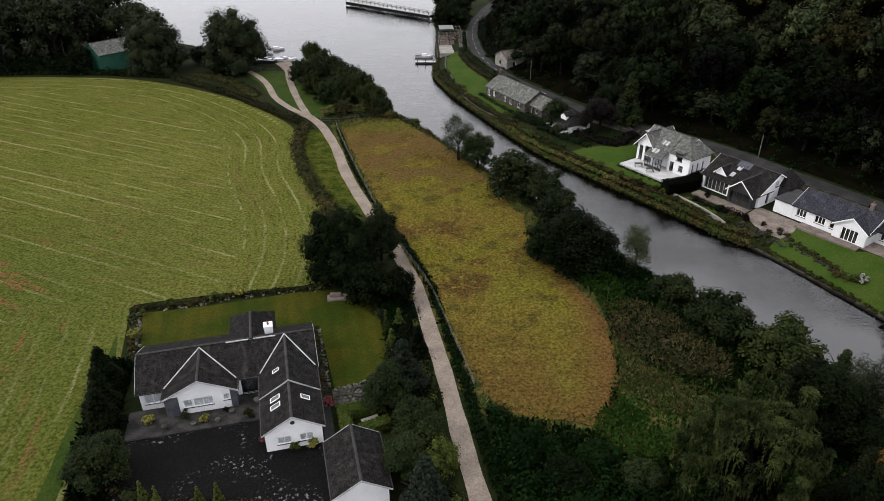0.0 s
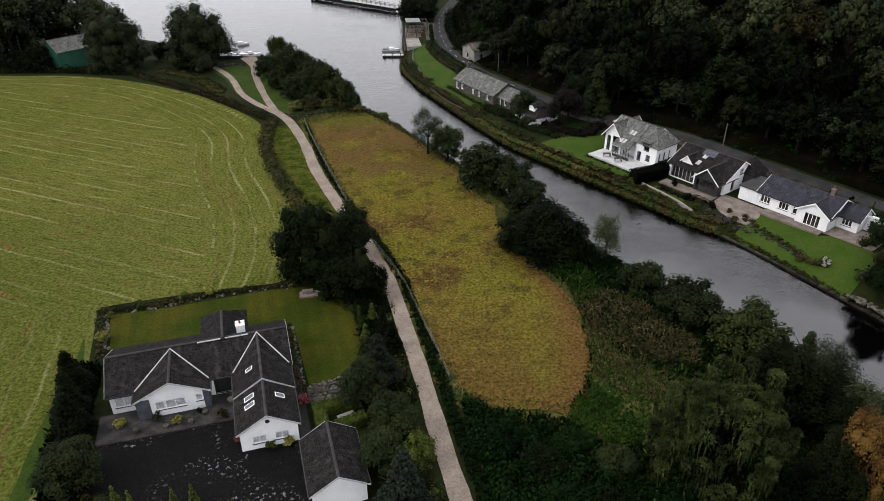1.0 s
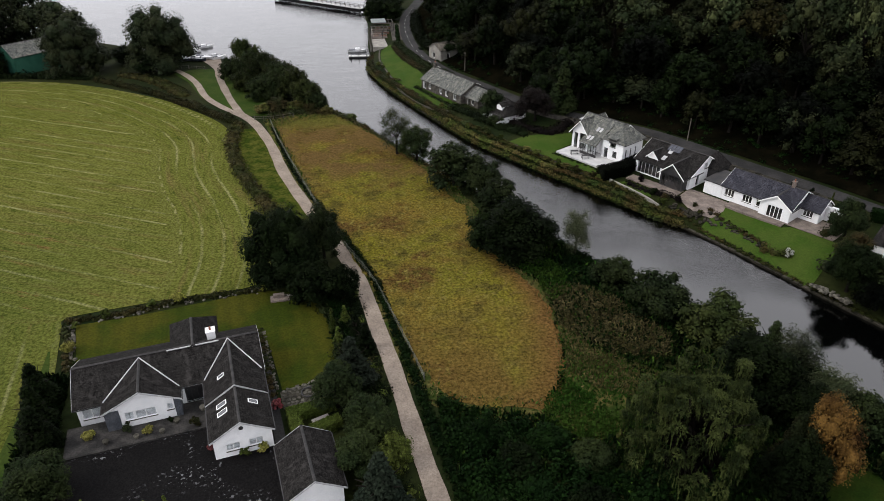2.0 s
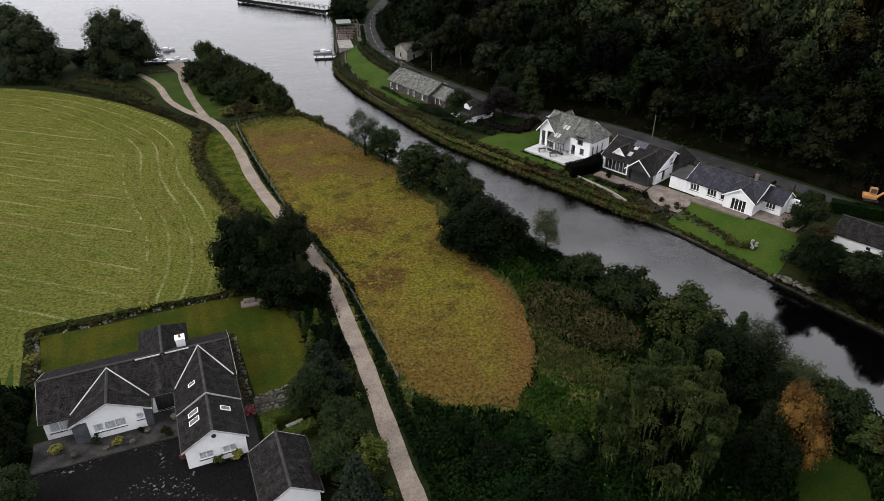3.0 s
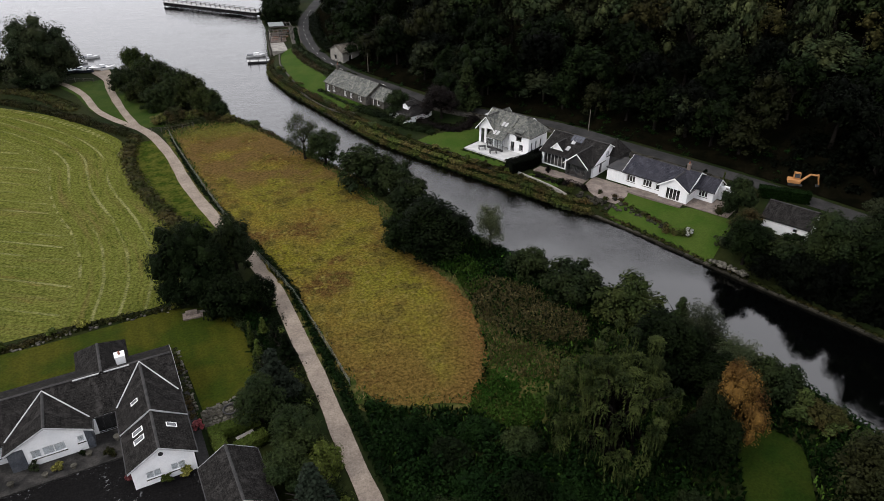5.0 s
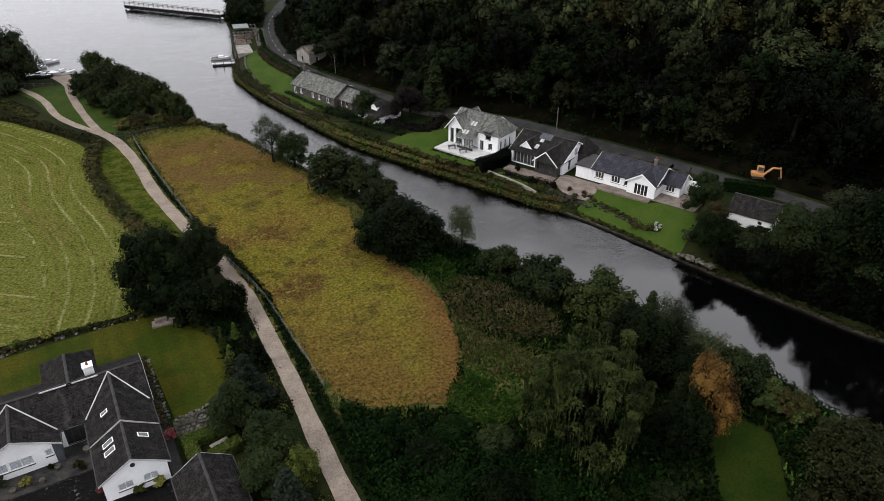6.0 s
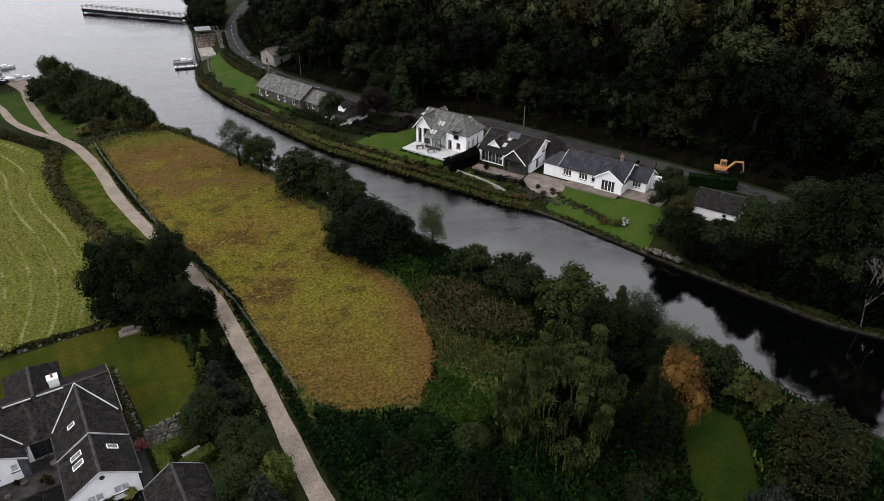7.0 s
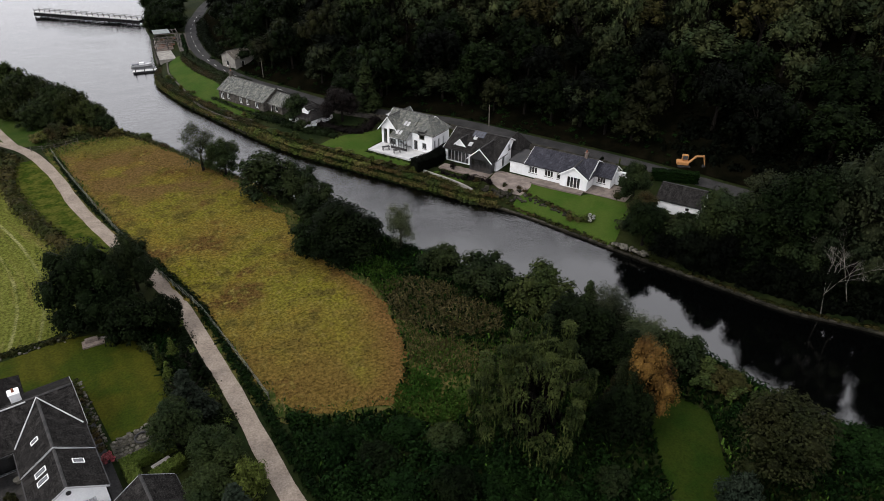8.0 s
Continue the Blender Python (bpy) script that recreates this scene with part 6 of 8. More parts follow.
hedge("hedge", [(-6.5, 91.5), (-11.2, 102.8), (-16, 116), (-19.9, 130), (-22.3, 139)], 1.0, 0.55, "nettle", "rough dark grass under the field fence", 50, 0.15, 7, "grass")
hedge("hedge", [(-23.5, 146.5), (-18, 148.5), (-12.6, 148.6)], 2.2, 1.5, "bronze", "bracken and reeds at the meadow end", 80, 0.24, 8, "bracken")
for x, y, h, w, lv in ((-25.6, 149.6, 2.4, 4.2, "bank"), (-22.4, 150.4, 3.4, 5.0, "bronze"), (-18.6, 150.2, 2.6, 4.4, "bank"), (-15.2, 149.4, 2.2, 3.8, "hedge"), (-11.6, 147.8, 1.8, 3.2, "bank"), (-6.0, 143.6, 1.6, 2.6, "olive")):
    plant("bush", x, y, h, w, lv, "brown and grey-green bush at the meadow head", "bush", 1, "meadow head bushes")
hedge("hedge", [(-11.5, 150), (-7.5, 145), (-3, 138.5)], 2.2, 1.2, "bronze", "low bank growth by the river mouth", 50, 0.25, 9, "scrub")
hedge("hedge", [(-3, 138.5), (4, 126), (12, 111.8), (20, 98.5)], 1.6, 0.5, "fern", "dark bank growth along the river", 50, 0.2, 10, "scrub")
hedge("hedge", [(20, 98.5), (27, 85), (31, 77.6), (37, 70), (45, 59.4), (50.2, 50), (52.8, 41), (56, 32.5), (65, 25)], 2.2, 0.9, "nettle", "dark bank growth along the river", 60, 0.2, 11, "scrub")
hedge("hedge", [(-0.6, 203), (-1.0, 187), (3.4, 171.6), (9.9, 155.6), (15.4, 142.6)], 2.2, 1.0, "bronze", "brown ferns along the far river bank", 45, 0.2, 12, "scrub")
hedge("hedge", [(15.2, 141.6), (19.4, 132.5), (23.6, 125.7), (32.1, 113.4)], 2.1, 0.6, "bank", "brown ferns along the far river bank", 55, 0.22, 13, "scrub")
hedge("hedge", [(32.2, 113.2), (38.1, 105.1), (43.4, 97.7), (48.0, 92.6)], 2.1, 0.6, "fern", "green and brown plants on the river bank", 60, 0.22, 14, "scrub")
hedge("hedge", [(15.6, 142.6), (20.4, 133.4), (24.2, 126.4), (32.6, 114.0), (38.6, 105.8), (43.6, 98.6)], 1.3, 0.45, "hedge", "mixed ferns and grasses above the river", 70, 0.18, 71, "scrub")
hedge("hedge", [local(RV, *p) for p in ((-77.4, 94.85), (-71, 94.8), (-66, 94.8))], 0.5, 0.3, "dark", "low box edging along the pale terrace", 60, 0.1, 72)
hedge("hedge", [(5.6, 200), (7.2, 190), (10, 180), (13.2, 172), (16.4, 163)], 2.4, 0.9, "bronze", "mixed shrubs behind the long lawn", 55, 0.22, 73, "shrubbery")
hedge("hedge", [(16.5, 147), (20.5, 141), (24, 134.5), (29, 128)], 3.4, 1.6, "dark", "dark shrubs before the white cottage", 60, 0.22, 74, "shrubbery")
hedge("hedge", [(-2.0, 200), (-1.9, 187), (2.6, 170.6), (9.1, 154.4), (14.6, 141.4)], 1.6, 0.8, "bank", "green and brown ferns at the water's edge", 70, 0.18, 91, "scrub")
hedge("hedge", [(14.6, 141.2), (18.7, 132.0), (22.8, 125.2), (31.3, 112.9), (37.3, 104.6), (42.6, 97.2), (47.4, 91.8)], 1.6, 0.8, "bank", "green and brown ferns at the water's edge", 80, 0.17, 92, "scrub")
hedge("hedge", [(14.2, 240), (13.4, 222), (13.8, 206), (15.6, 196)], 3.6, 3.2, "dark", "dark shrubs along the lane under the wood", 70, 0.28, 97, "undergrowth")
hedge("hedge", [(6.8, 205), (7.0, 213), (7.2, 226)], 1.2, 1.2, "nettle", "dark hedge between terrace and lane", 70, 0.2, 98)
hedge("hedge", [(27, 136), (34, 128), (40, 132)], 3.4, 1.6, "purple", "dark shrubbery beside the villa lawn", 50, 0.25, 15, "shrubbery")
hedge("hedge", [(6, 203), (9, 192), (13.5, 178), (18.5, 168.5)], 2.6, 1.1, "mid", "dark shrubs between lawn and lane", 55, 0.25, 16, "shrubbery")
hedge("hedge", [(9.4, 163), (13.4, 154.2), (16.9, 146.8)], 1.1, 0.8, "mid", "low bushes under the cottage wall", 50, 0.18, 17)
clipped("clipped black-green hedge beside the villa terrace", [local(RV, *p) for p in ((-64.4, 93.2), (-63.4, 96.5), (-63.5, 101.6))], 2.5, 1.9, "deep", 18, 0.9, 0.13, 70)
clipped("clipped dark green hedge beside the lane", [local(RV, *p) for p in ((-26.2, 109.2), (-20.4, 111.2))], 1.6, 1.8, "nettle", 19, None, 0.14, 60)
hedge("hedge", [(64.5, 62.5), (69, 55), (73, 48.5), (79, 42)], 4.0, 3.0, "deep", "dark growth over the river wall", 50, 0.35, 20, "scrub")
hedge("hedge", [(61.5, 74.5), (66, 71), (69.5, 66)], 4.0, 2.4, "forest", "dense dark shrubs at the lawn's end", 60, 0.33, 21, "shrubbery")
hedge("hedge", [local(RV, *p) for p in ((-45.6, 96.2), (-42, 95.0), (-38.4, 94.3), (-35.4, 93.6))], 1.2, 0.5, "bronze", "rust and brown rockery bed across the lawn", 60, 0.16, 22, "flower bed")
hedge("hedge", [local(RV, *p) for p in ((-34.4, 92.2), (-31.6, 92.7))], 2.0, 1.4, "hedge", "flowering bush on the river lawn", 90, 0.16, 23, "shrub")
hedge("hedge", [local(RV, *p) for p in ((-60, 94.2), (-55.6, 94.2), (-52.4, 95.4))], 1.8, 0.9, "purple", "dark red garden shrubs before the slate house", 60, 0.18, 24, "shrubbery")
hedge("hedge", [local(RV, *p) for p in ((-62, 91.0), (-54, 90.4), (-47, 91.2))], 1.4, 0.55, "bronze", "garden plants along the river bank", 60, 0.2, 25, "shrubbery")
hedge("hedge", [local(RV, *p) for p in ((-29.4, 100.4), (-28.6, 104.4), (-27.2, 107.4))], 2.0, 1.9, "bronze", "rust-brown shrubs at the patio end", 70, 0.2, 26, "shrubbery")
ROADSIDE = [(13.5, 196), (19.5, 178.5), (28.4, 162), (38.6, 145.5), (56, 128), (67.6, 111), (77.2, 96), (84.0, 84), (94, 64.5), (105, 44)]
for k, run in enumerate((ROADSIDE[:7] + [(81.5, 88.5)], [(97.5, 57.5)] + ROADSIDE[9:])):
    thicket("undergrowth", [(x - 1.2, y - 0.7) for x, y in run] + [(x + 6.5, y + 3.6) for x, y in run[::-1]], 420 if k == 0 else 80, 0.8, 0.2, "nettle", "dark ferns and nettles at the edge of the wood", 27 + k * 60, 26, "undergrowth")

# Near-black mounds: the darkness beneath the trees is painted in their leaves.
EDGE_WOOD = [(x + 4.5, y + 2.5) for x, y in ROADSIDE[1:7]] + [(x + 15, y + 8.5) for x, y in ROADSIDE[6:0:-1]]
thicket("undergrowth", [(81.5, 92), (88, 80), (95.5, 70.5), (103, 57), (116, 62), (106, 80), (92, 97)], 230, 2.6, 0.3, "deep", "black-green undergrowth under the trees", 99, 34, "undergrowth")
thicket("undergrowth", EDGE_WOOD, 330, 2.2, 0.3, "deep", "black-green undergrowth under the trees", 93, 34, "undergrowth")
hedge("hedge", [local(TH, *p) for p in ((-20.5, 79.4), (-14, 79.0), (-7, 79.4), (3.0, 78.6))], 1.4, 0.65, "hedge", "dark planted bank along the garden wall", 70, 0.16, 31)
hedge("hedge", [local(TH, *p) for p in ((-20.9, 79.2), (-20.4, 76), (-19.9, 73.2), (-19.8, 69.5))], 1.0, 0.6, "bronze", "rockery plants at the garden's end", 60, 0.15, 32)
clipped("clipped box hedge round the stone bench", [local(TH, *p) for p in ((6.7, 53.5), (3.1, 53.3), (3.1, 48.9))], 1.3, 1.1, "box", 33)
clipped("clipped box hedge round the stone bench", [local(TH, *p) for p in ((5.0, 50.3), (6.9, 50.7))], 1.3, 1.1, "box", 34)
hedge("hedge", [local(TH, *p) for p in ((8.8, 57.6), (9.8, 62), (10.4, 67), (9.6, 72))], 1.6, 1.2, "mid", "dark shrubs along the lawn's edge", 70, 0.16, 36, "shrubbery")
hedge("hedge", [local(TH, *p) for p in ((1.6, 57.6), (1.6, 63), (1.5, 69.5))], 0.6, 0.4, "bronze", "low flower bed beside the bungalow", 50, 0.12, 37, "flower bed")
hedge("hedge", [local(TH, *p) for p in ((-20.0, 49.2), (-17.5, 48.2), (-14.0, 46.0), (-9.5, 44.6), (-5, 43.6))], 1.6, 0.8, "bronze", "mixed shrubs along the edge of the yard", 60, 0.16, 38, "shrubbery")
hedge("hedge", [local(TH, *p) for p in ((-20.6, 60.5), (-20.4, 54.5), (-20.3, 49.5))], 1.6, 1.6, "dark", "dark hedge beside the terrace", 60, 0.2, 39)

hedge("hedge", [(57.5, 70.9), (60.1, 66.1), (62.0, 62.3), (65.8, 55.1), (69.4, 48.7), (76.2, 40.5)], 2.2, 1.0, "nettle", "dark plants hanging over the river wall", 60, 0.18, 29, "scrub")
SCRUB = [(4.6, 54.0), (10, 51.4), (13.5, 49.5), (17, 46), (23, 42), (30, 39), (34, 31), (34, 14), (12, 16), (7.8, 36), (5.6, 44)]
thicket("scrub", SCRUB, 560, 1.7, 0.19, "nettle", "dark tangled bramble and shrub thicket", 41, 60)
RANK = [(15.6, 51.4), (18.6, 54.6), (20.2, 60), (20.6, 66), (21.5, 66), (23.5, 60.5), (26.5, 57.8), (27.2, 55), (24.5, 50.5), (22.2, 46.5), (19, 46.5), (16.6, 48)]
tagged(sheet("rank_grass", ragged(RANK, 0.8), 0.06, 0.5, M["rank"], False), "green and straw-coloured rank grass", "grass", kind="structure")
tufts("grass_tufts", [(15.8, 50.8), (19, 56), (22, 59), (25.5, 55), (23.5, 48.5), (19.5, 45)], 1800, 0.3, 0.1, "blade", "bright green rank grass", 42)
tufts("grass_tufts", [(15.2, 50.2), (16.8, 53.6), (18.2, 54), (19.2, 57.4), (19.7, 54.4), (21.6, 52.6), (20.8, 50.6), (23.6, 48.6), (21.4, 46.2), (19, 46.8), (16, 46.4)], 3600, 0.3, 0.09, "lush", "bright green patch of rank grass", 76)
tufts("grass_tufts", [(16.5, 82), (20.5, 76), (20.8, 70), (24.6, 73), (24, 79), (20, 84)], 3600, 0.5, 0.14, "blade", "bright green rank grass", 43)
tufts("dry_stems", [(21.2, 73), (21, 65), (25.6, 59.4), (31.8, 57.9), (33.4, 62), (29.4, 70), (24.6, 74)], 6500, 0.5, 0.07, "reed", "brown dead meadowsweet stems", 44, 0.8, "reeds")
tufts("dry_stems", [(21.2, 73), (21, 65), (25.6, 59.4), (31.8, 57.9), (33.4, 62), (29.4, 70), (24.6, 74)], 2600, 0.34, 0.07, "straw", "pale broken stalks among the dead stems", 81, 0.9, "reeds")
thicket("scrub", [(21.4, 73), (21.6, 64), (26, 59.5), (32, 58), (33, 62), (29, 70), (25, 74)], 150, 0.7, 0.15, "hedge", "brown bramble patch by the river", 45, 26)
tufts("dry_grass", [(19.8, 57), (20.6, 65), (25.6, 59.4), (30, 55), (25.5, 52), (22, 54)], 5600, 0.35, 0.08, "straw", "pale dry rough grass", 46)
tufts("grass_tufts", [(19.8, 57), (20.6, 65), (25.6, 59.4), (32, 55), (27.5, 50), (22, 54)], 2600, 0.4, 0.1, "blade", "rank green grass among dry stems", 47)
thicket("scrub", [(24, 76), (30, 70), (36, 62), (42, 56), (44, 57), (37, 68), (30.5, 77), (25.5, 84)], 190, 0.8, 0.2, "nettle", "dark tangle under the river bushes", 48, 26)
thicket("scrub", [(31, 52), (39, 46), (45, 42), (50, 44), (46, 54), (38, 58)], 140, 1.2, 0.22, "nettle", "dark tangle between the trees", 49, 30)
thicket("scrub", [(46, 37), (52, 40), (57, 30), (66, 22), (60, 12), (48, 20)], 170, 1.1, 0.2, "nettle", "low green growth on the river bank", 50, 26)
MW = MEADOW
tufts("meadow_tufts", MW, 7000, 0.16, 0.07, "hay", "tufts of dry meadow grass", 51, 0.6)
tufts("meadow_tufts", MW, 2500, 0.16, 0.07, "olive_hay", "tufts of green meadow grass", 52, 0.6)
PATHSIDE = [(x + 2.0, y + 0.5) for x, y in PATH] + [(x - 6.0, y - 1.5) for x, y in PATH[::-1]]
HEART = [(p[0] * 0.96 + centre.x * 0.04, p[1] * 0.96 + centre.y * 0.04) for p in MEADOW]
tufts("edge_tufts", SKIRT, 5200, 0.32, 0.08, "straw", "dry grass tufts along the meadow edge", 95, 0.5, holes=[HEART, PATHSIDE])
tufts("edge_tufts", SKIRT, 5200, 0.32, 0.09, "blade", "green grass tufts along the meadow edge", 96, 0.5, holes=[HEART, PATHSIDE])

# ---------------------------------------------------------------- walls, fences, stones
rs = random.Random(21)
STONES = []
for k in range(6):
    bm = bmesh.new()
    bmesh.ops.create_icosphere(bm, subdivisions=1, radius=0.5)
    for v in bm.verts:
        v.co = Vector((v.co.x * rs.uniform(0.8, 1.3), v.co.y * rs.uniform(0.7, 1.1), v.co.z * rs.uniform(0.5, 0.9)))
    me = bpy.data.meshes.new("stone")
    bm.to_mesh(me)
    bm.free()
    me.materials.append(M["stone"])
    STONES.append(me)
MOSSY = [me.copy() for me in STONES]
for me in MOSSY:
    me.materials[0] = M["dark_stone"]


def stones(name, label, line, count, size, spread, category="rockery", z=None, kinds=STONES):
    """Loose stones laid along a line."""
    t = thing(name, label, category)
    pts = flow(line, 0.5)
    for i in range(count):
        p = pts[int(rs.random() * (len(pts) - 1))]
        x, y = p.x + rs.uniform(-spread, spread), p.y + rs.uniform(-spread, spread)
        s = size * rs.uniform(0.6, 1.4)
        ob = part("stone", kinds[i % 6], None, t)
        ob.matrix_basis = Matrix.Translation((x, y, (gz(x, y) if z is None else z) + 0.2 * s)) @ Matrix.Rotation(rs.uniform(0, 6.28), 4, "Z") @ Matrix.Diagonal((s, s, s, 1))
    return t


stones("rockery", "mossy stones along the garden wall", [local(TH, *p) for p in ((-20.5, 78.6), (-14, 78.4), (-7, 78.9), (3.0, 78.2))], 60, 0.4, 0.4)
stones("rockery", "stones edging the end of the garden", [local(TH, *p) for p in ((-20.1, 78.0), (-19.6, 74), (-19.3, 69.5))], 36, 0.42, 0.4)
stones("rockery", "stone edging beside the bungalow", [local(TH, *p) for p in ((2.1, 57.8), (2.1, 63), (2.0, 69.6))], 46, 0.32, 0.15)
stones("rockery", "stone edging along the back of the bungalow", [local(TH, *p) for p in ((-18.5, 68.0), (-9, 68.1), (-2.6, 69.4), (1.9, 69.8))], 46, 0.26, 0.12)
stones("rockery", "stones edging the round patio", [local(TH, *p) for p in ((2.6, 57.7), (5, 57.9), (8.6, 58.4))], 34, 0.42, 0.2)
stones("bank_stones", "stones tumbled along the river wall", [(57.8, 71.4), (60.2, 67)], 50, 0.6, 0.5, "rocks", -0.6)
stones("rockery", "dark rockery stones across the river lawn", [local(RV, *p) for p in ((-45.6, 95.6), (-42, 94.4), (-38.4, 93.6), (-34.6, 92.6))], 44, 0.5, 0.35, "rockery", None, MOSSY)
stones("bank_stones", "rockery stones on the river bank", [local(RV, *p) for p in ((-50.5, 92.8), (-46, 93), (-43, 93.6))], 60, 0.6, 0.6, "rocks", None, MOSSY)
stones("bank_stones", "stones edging the far river bank", [(3, 169), (14, 142), (24.4, 126.6), (38.6, 106.6), (48, 93)], 120, 0.7, 0.4, "rocks", -1.2, MOSSY)


def banked_wall(name, label, line, width, z0, top, material, cap=True):
    """A masonry wall along a line, with cap stones."""
    pts = flow(line, 1.3)
    t = thing(name, label, "wall")
    bm = bmesh.new()
    caps = []
    for a, b2 in zip(pts[:-1], pts[1:]):
        d = (b2 - a)
        nn = Vector((-d.y, d.x)).normalized() * width / 2
        za, zb = (top(a), top(b2)) if callable(top) else (top, top)
        za0, zb0 = (z0(a), z0(b2)) if callable(z0) else (z0, z0)
        A = [bm.verts.new((q.x, q.y, z)) for q, z in ((a - nn, za0), (b2 - nn, zb0), (b2 + nn, zb0), (a + nn, za0), (a - nn, za), (b2 - nn, zb), (b2 + nn, zb), (a + nn, za))]
        for f in ((0, 1, 5, 4), (1, 2, 6, 5), (2, 3, 7, 6), (3, 0, 4, 7), (4, 5, 6, 7)):
            bm.faces.new([A[i] for i in f])
        caps.append((a, b2, max(za, zb)))
    part("masonry", bm, material, t)
    if cap:
        cm2 = bmesh.new()
        box(cm2, -0.48, 0.48, -0.5, 0.5, 0.0, 0.14)
        bmesh.ops.bevel(cm2, geom=list(cm2.edges), offset=0.03, segments=1, affect="EDGES")
        me = bpy.data.meshes.new("cap_stone")
        cm2.to_mesh(me)
        cm2.free()
        me.materials.append(M["dark_stone"])
        rc = random.Random(len(caps))
        for a, b2, z in caps:
            d = b2 - a
            ob = part("cap_stone", me, None, t)
            ob.matrix_basis = Matrix.Translation(((a.x + b2.x) / 2, (a.y + b2.y) / 2, z + 0.004 - rc.uniform(0, 0.06))) @ Matrix.Rotation(math.atan2(d.y, d.x) + rc.uniform(-0.09, 0.09), 4, "Z") @ Matrix.Diagonal((d.length * rc.uniform(0.86, 1.0), width * rc.uniform(0.85, 1.35), rc.uniform(0.8, 1.5), 1))
    return t


banked_wall("river_wall", "low stone river wall under the lawn", [(x - 0.62, y - 0.36) for x, y in ((48.0, 91.8), (51.7, 85.5), (55, 78.8), (58.4, 71.8), (60.9, 66.8), (62.9, 63), (66.7, 55.8), (70.2, 49.4), (77.2, 41.2), (90, 20))], 0.45, -2.4, -1.4, M["dark_stone"])
hedge("hedge", [(48.4, 92.0), (51.6, 85.6), (54.9, 78.8), (58.3, 71.8), (60.8, 66.8), (62.8, 63.0), (66.5, 55.8), (70.2, 49.4), (77.2, 41.2)], 1.1, 0.32, "hedge", "rough grass along the river wall", 40, 0.14, 28, "grass")
banked_wall("lane_wall", "low stone wall between houses and lane", [(30.2, 141.5), (36.5, 134.5), (50.8, 121.3), (61.6, 104.8), (70.6, 90.6)], 0.45, lambda p: gz(p.x, p.y) - 0.5, lambda p: gz(p.x, p.y) + 0.85, M["stone_wall"])
banked_wall("villa_kerb", "stone kerb along the river garden", [local(RV, *p) for p in ((-63.3, 92.9), (-57.5, 92.3), (-52.4, 91.9))], 0.3, -0.6, lambda p: gz(p.x, p.y) + 0.45, M["pale_stone"], False)
banked_wall("cottage_wall", "low mossy wall along the cottage lawn", [(1.2, 202), (1.0, 190), (2.3, 181), (5.0, 166.8), (8.8, 156.2), (12.6, 148.6), (16.1, 144.3)], 0.4, -0.6, lambda p: gz(p.x, p.y) + 0.16, M["stone_wall"], False)
banked_wall("villa_kerb", "pale stone kerb along the villa lawn", [local(RV, *p) for p in ((-87, 92.5), (-80, 92.5), (-72.7, 91.95), (-66.7, 92.2), (-64.2, 92.9))], 0.25, -0.6, lambda p: gz(p.x, p.y) + 0.16, M["stone"], False)


def fence(name, label, line, gap, tall, rails, material, post=0.06):
    t = thing(name, label, "fence")
    pts = flow(line, 0.3)
    keep, run = [pts[0]], 0
    for a, b2 in zip(pts[:-1], pts[1:]):
        run += (b2 - a).length
        if run >= gap:
            keep.append(b2)
            run = 0
    me = bpy.data.meshes.new("post")
    bm = boxes((-post, post, -post, post, -0.4, tall))
    bm.to_mesh(me)
    bm.free()
    me.materials.append(material)
    ra = bpy.data.meshes.new("rail")
    bm = boxes((0, 1, -0.015, 0.015, -0.02, 0.02))
    bm.to_mesh(ra)
    bm.free()
    ra.materials.append(material)
    for i, p in enumerate(keep):
        ob = part("post", me, None, t)
        z = gz(p.x, p.y)
        ob.matrix_basis = Matrix.Translation((p.x, p.y, z))
        if i:
            q = keep[i - 1]
            d = p - q
            for r in rails:
                o2 = part("rail", ra, None, t)
                o2.matrix_basis = Matrix.Translation((q.x, q.y, z + r)) @ Matrix.Rotation(math.atan2(d.y, d.x), 4, "Z") @ Matrix.Diagonal((d.length, 1, 1, 1))
    return t


FENCE = [(-23.2, 142.2), (-20.5, 132), (-13.9, 110.5), (-7.6, 91.5), (-2.1, 78), (0.2, 70), (2.0, 63.2), (3.7, 56.2)]
fence("field_fence", "weathered post and rail fence beside the path", FENCE[2:], 2.7, 1.15, (0.45, 0.75, 1.05), M["pale_wood"])
fence("field_fence", "pale post and rail fence beside the path", FENCE[:3], 2.4, 1.1, (0.45, 0.75, 1.05), M["pale_wood"])
fence("landing_fence", "wooden rail fence at the boat landing", [(-55, 190.5), (-50, 188.2), (-44.5, 186.5)], 2.2, 1.0, (0.45, 0.85), M["wood"])
fence("field_fence", "short wooden fence across the meadow end", [(-27.0, 144.8), (-23.4, 144.4), (-18.5, 146.4)], 2.0, 1.1, (0.5, 0.95), M["wood"])

# ---------------------------------------------------------------- lake landing, pier and boats


